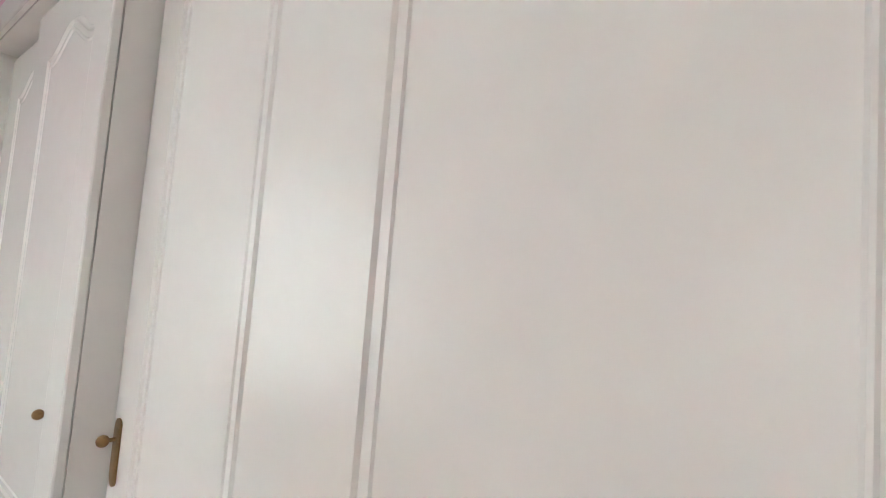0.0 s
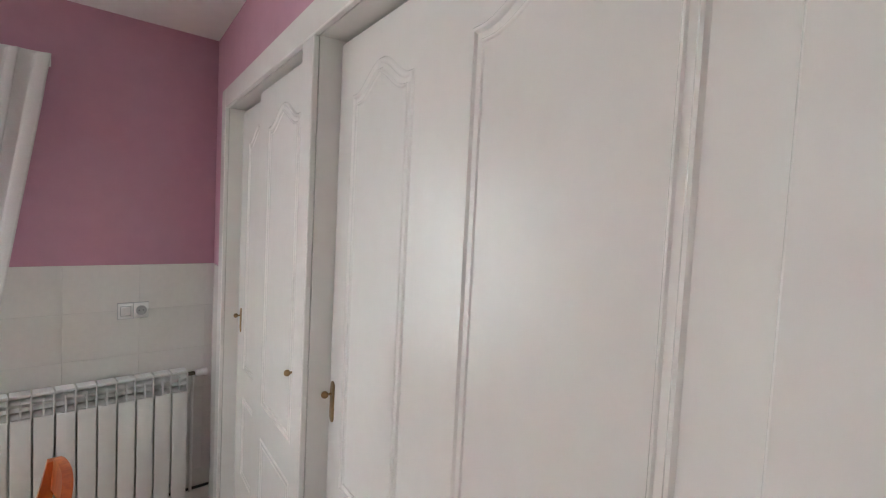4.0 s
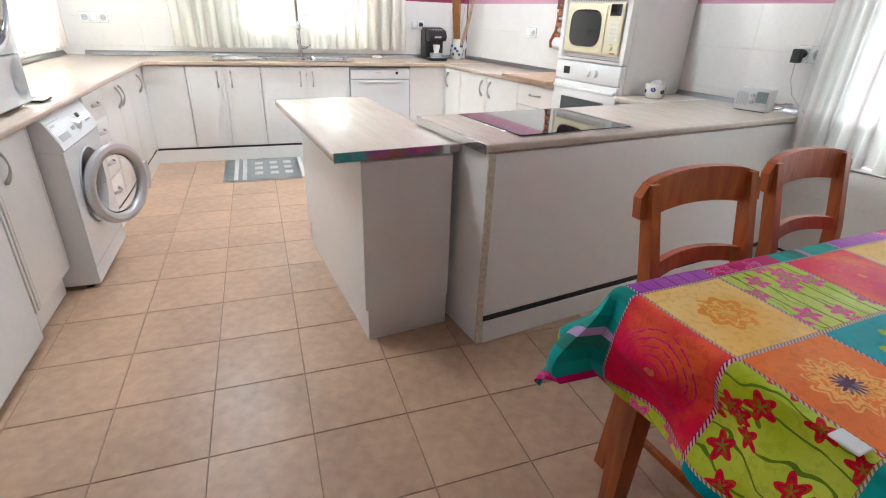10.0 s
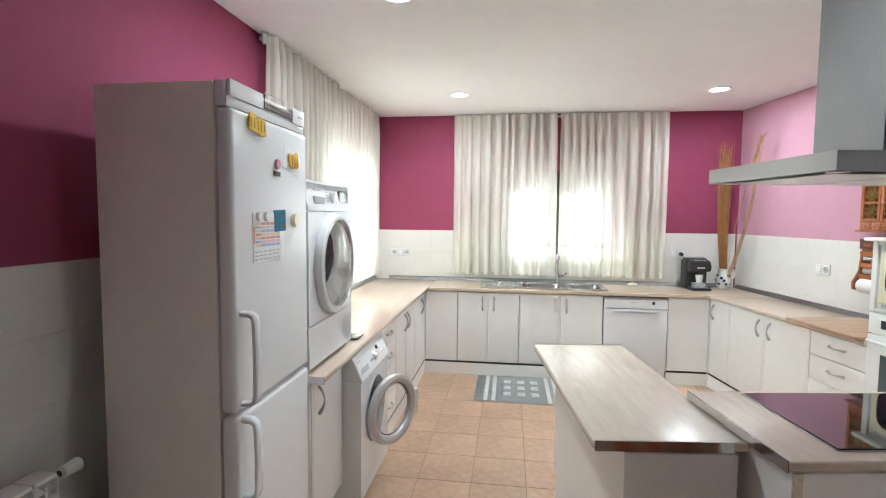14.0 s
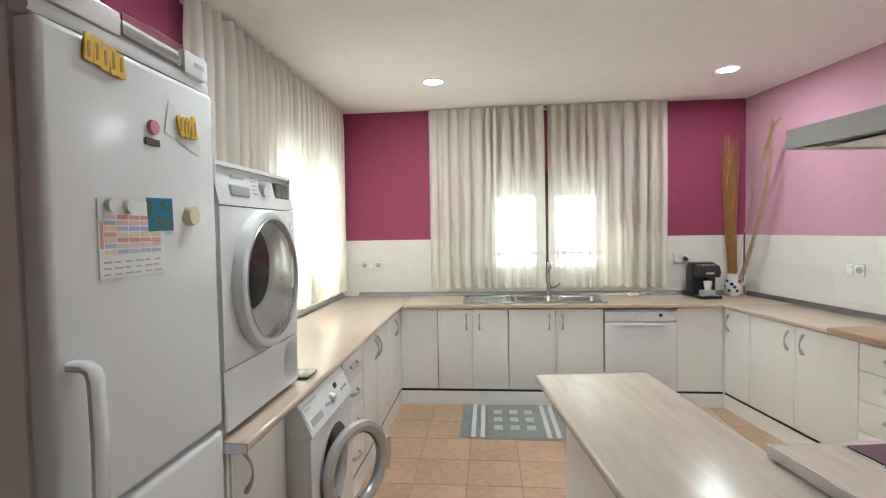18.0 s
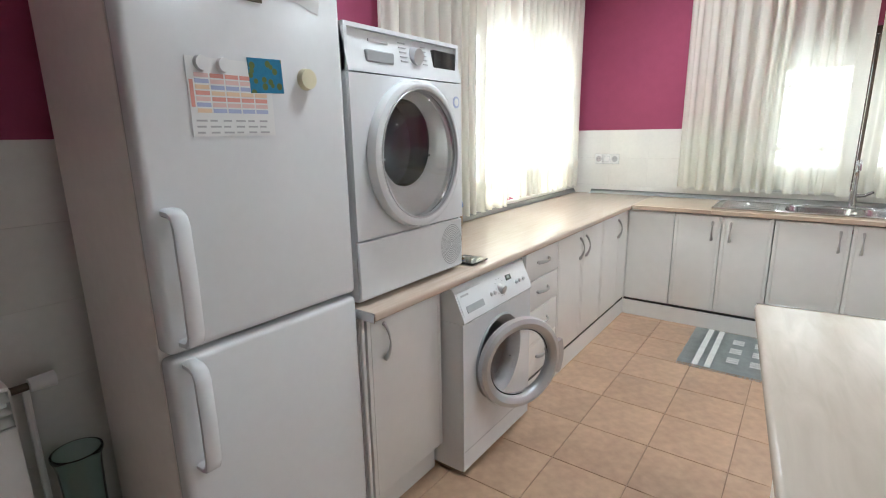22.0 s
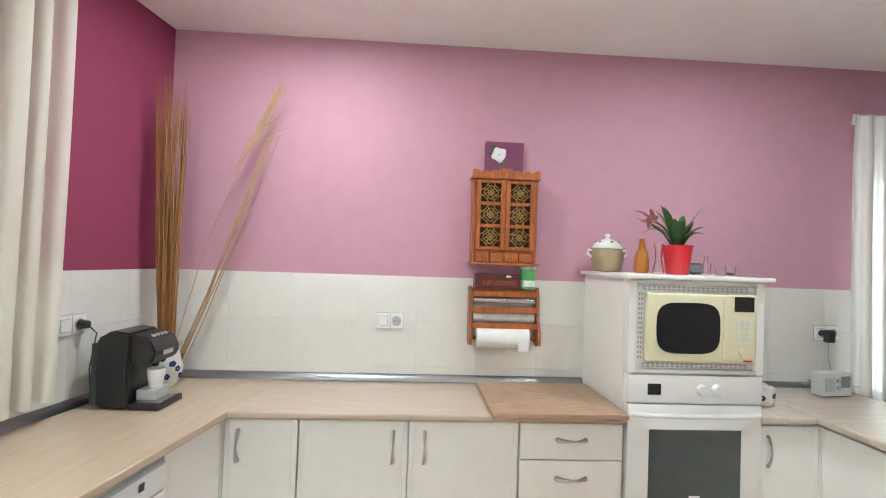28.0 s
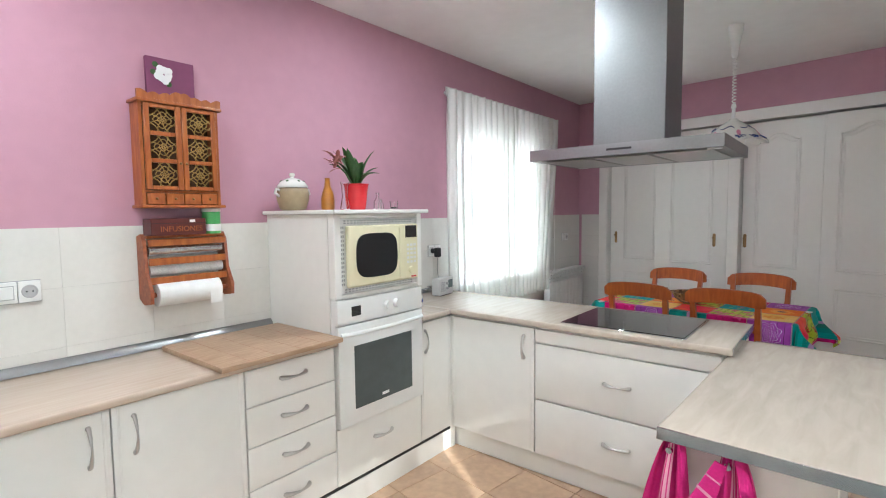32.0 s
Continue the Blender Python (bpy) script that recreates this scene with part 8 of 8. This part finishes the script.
def coat_hook(y, z, plate, label, k=0.7):
    h = thing("coat_hook", (0.917, y, z), label, "hook", "bronze hooks")
    x = 0.9175
    if plate:
        part("plate", B(x - 0.005, x, y - 0.024, y + 0.024, z - 0.02, z + 0.02, 0.002), DARKBR, h)
        bm = bm_new()
        bmesh.ops.create_uvsphere(bm, u_segments=12, v_segments=8, radius=0.012, matrix=Matrix.Translation((x - 0.008, y, z + 0.03)))
        part("boss", bm, DARKBR, h)
    for s in (-1, 1):
        part("prong", tube(bm_new(), [(x - 0.003, y + s * 0.012, z - 0.018), (x - 0.022 * k, y + s * 0.018 * k, z - 0.018 - 0.027 * k), (x - 0.042 * k, y + s * 0.02 * k, z - 0.018 - 0.027 * k), (x - 0.048 * k, y + s * 0.02 * k, z - 0.018 - 0.002 * k)], 0.005 * k, 8), DARKBR, h)
    part("upper_prong", tube(bm_new(), [(x - 0.003, y, z + 0.0 + 0.02 * (1 if plate else 0)), (x - 0.02 * k, y, z + 0.02 + 0.025 * k), (x - 0.04 * k, y - 0.004, z + 0.02 + 0.03 * k), (x - 0.046 * k, y - 0.004, z + 0.02 + 0.044 * k)], 0.005 * k, 8), DARKBR, h)


coat_hook(-1.01, 1.70, True, "aged bronze coat hook on a square plate in the closet")
coat_hook(-1.45, 1.655, False, "small bronze double hook at the back of the closet", 0.45)
coat_hook(-0.885, 2.20, False, "dark bronze hook high in the closet", 0.55)
cbg = thing("cloth_bag", (0.865, -1.03, 1.38), "white cloth bag hanging from the closet hook", "bag")
bm = bm_new()
rings = []
for i in range(15):
    s = i / 14
    w = 0.008 + 0.075 * min(1, s * 1.2) ** 0.8
    z = 1.655 - 0.36 * s
    rings.append([(0.874 - 0.012 * s + 0.5 * w * 0.5 * math.cos(a) * (1 + 0.25 * math.cos(5 * a + s)), -1.01 - 0.035 * s + w * math.sin(a) * (1 + 0.2 * math.cos(4 * a)), z - 0.01 * math.cos(3 * a) * s) for a in [2 * math.pi * k / 28 for k in range(28)]])
skin(bm, rings)
part("cloth", bm, WHITEC, cbg, smooth=70)
part("loop", tube(bm_new(), [(0.876, -1.022, 1.645), (0.876, -1.028, 1.668), (0.876, -1.012, 1.675), (0.876, -1.0, 1.655), (0.876, -1.008, 1.643)], 0.003, 6), PINKM, cbg, "pink hanging loop")

# small clock frame on the oven column
DC = EM @ turned((-0.17, 3.60, ZT), 20) @ Matrix.Rotation(radians(14), 4, "Y")
dc = thing("desk_clock", (0, 0, 0), "small dark-framed digital clock standing on the oven column", "clock", "", DC)
part("frame", B(-0.006, 0.006, -0.05, 0.05, 0.002, 0.062, 0.004, 2), BLACKP, dc)
part("screen", B(-0.0075, -0.0062, -0.04, 0.04, 0.012, 0.052), LCD, dc)
part("stand", B(0.0065, 0.02, -0.01, 0.01, -0.002, 0.03, 0.002), BLACKP, dc)

# ---- floor and wall tiles ----
TS = 0.3333


def tile_mesh(name, w, h, th, bev, material):
    bm = bm_new()
    a, b = w / 2, h / 2
    skin(bm, [[(-a, -b, 0), (a, -b, 0), (a, b, 0), (-a, b, 0)], [(-a, -b, th - bev), (a, -b, th - bev), (a, b, th - bev), (-a, b, th - bev)], [(-a + bev, -b + bev, th), (a - bev, -b + bev, th), (a - bev, b - bev, th), (-a + bev, b - bev, th)]])
    return finish(name, bm, material, 0)


ft = tile_mesh("floor_tile", TS - 0.004, TS - 0.004, 0.0048, 0.0012, TILEF)
rnd = random.Random(11)
for i in range(-4, 11):
    for j in range(-7, 13):
        x, y = -0.284 + TS * (i + 0.5), 1.615 + TS * (j + 0.5)
        if y < YS - 0.16 or x - TS / 2 > XE(y) + 0.1 or y > YN + 0.1 or x < XW - 0.15:
            continue
        if y > 5.25 or x < -1.3 and y > 1.6:
            continue
        o = new("tile", ft)
        o.parent = floor
        o.matrix_basis = Matrix.Translation((x, y, -0.005 + rnd.uniform(-0.0003, 0.0003))) @ Matrix.Rotation(radians(90 * rnd.randrange(4)), 4, "Z")

WT, HT = 0.333, 0.243
wt_ = tile_mesh("wall_tile", WT - 0.0005, HT - 0.0005, 0.008, 0.0004, TILEW)


def wall_tiles(wall, u0, u1, hole, skip=None, z_from=0):
    """Glazed tiles up to the dado line on a wall frame."""
    n = int(math.ceil((u1 - u0) / WT))
    for i in range(n):
        a, b = u0 + i * WT, min(u1, u0 + (i + 1) * WT)
        for k in range(z_from, 6):
            c, d = k * HT, (k + 1) * HT
            if skip and skip(a, b, c, d):
                continue
            spans = [(a, b, c, d)]
            if hole and b > hole[0] and a < hole[1] and d > hole[2] and c < hole[3]:
                spans = [(a, min(b, hole[0]), c, d), (max(a, hole[1]), b, c, d), (max(a, hole[0]), min(b, hole[1]), c, min(d, hole[2] - 0.035))]
            for p, q, r, s in spans:
                if q - p < 0.02 or s - r < 0.02:
                    continue
                o = new("tile", wt_)
                o.parent = wall
                o.matrix_basis = Matrix.Translation(((p + q) / 2, -0.0, (r + s) / 2)) @ Matrix.Rotation(radians(90), 4, "X") @ Matrix.Diagonal(((q - p) / WT, (s - r) / HT, 1, 1))


wall_tiles(wall_north, XW, 2.28, WIN_N, z_from=3)
wall_tiles(wall_west, YS, YN, WIN_W, lambda a, b, c, d: a > 1.7 and d < 0.8)
wall_tiles(wall_east, -6.40, 0.0, WIN_E, lambda a, b, c, d: b < -2.7 and d < 0.8 or a > -4.11 and b < -3.5)
SWT = 0.333
for x0, x1 in ((XW, 0.168), (2.972, 3.2)):
    n = int(math.ceil((x1 - x0) / SWT))
    for i in range(n):
        p, q = x1 - (i + 1) * SWT, x1 - i * SWT
        p = max(p, x0)
        for k in range(6):
            o = new("tile", wt_)
            o.parent = wall_south
            o.matrix_basis = Matrix.Translation(((p + q) / 2, YS, (k + 0.5) * HT)) @ Matrix.Rotation(radians(180), 4, "Z") @ Matrix.Rotation(radians(90), 4, "X") @ Matrix.Diagonal(((q - p) / WT, 1, 1, 1))
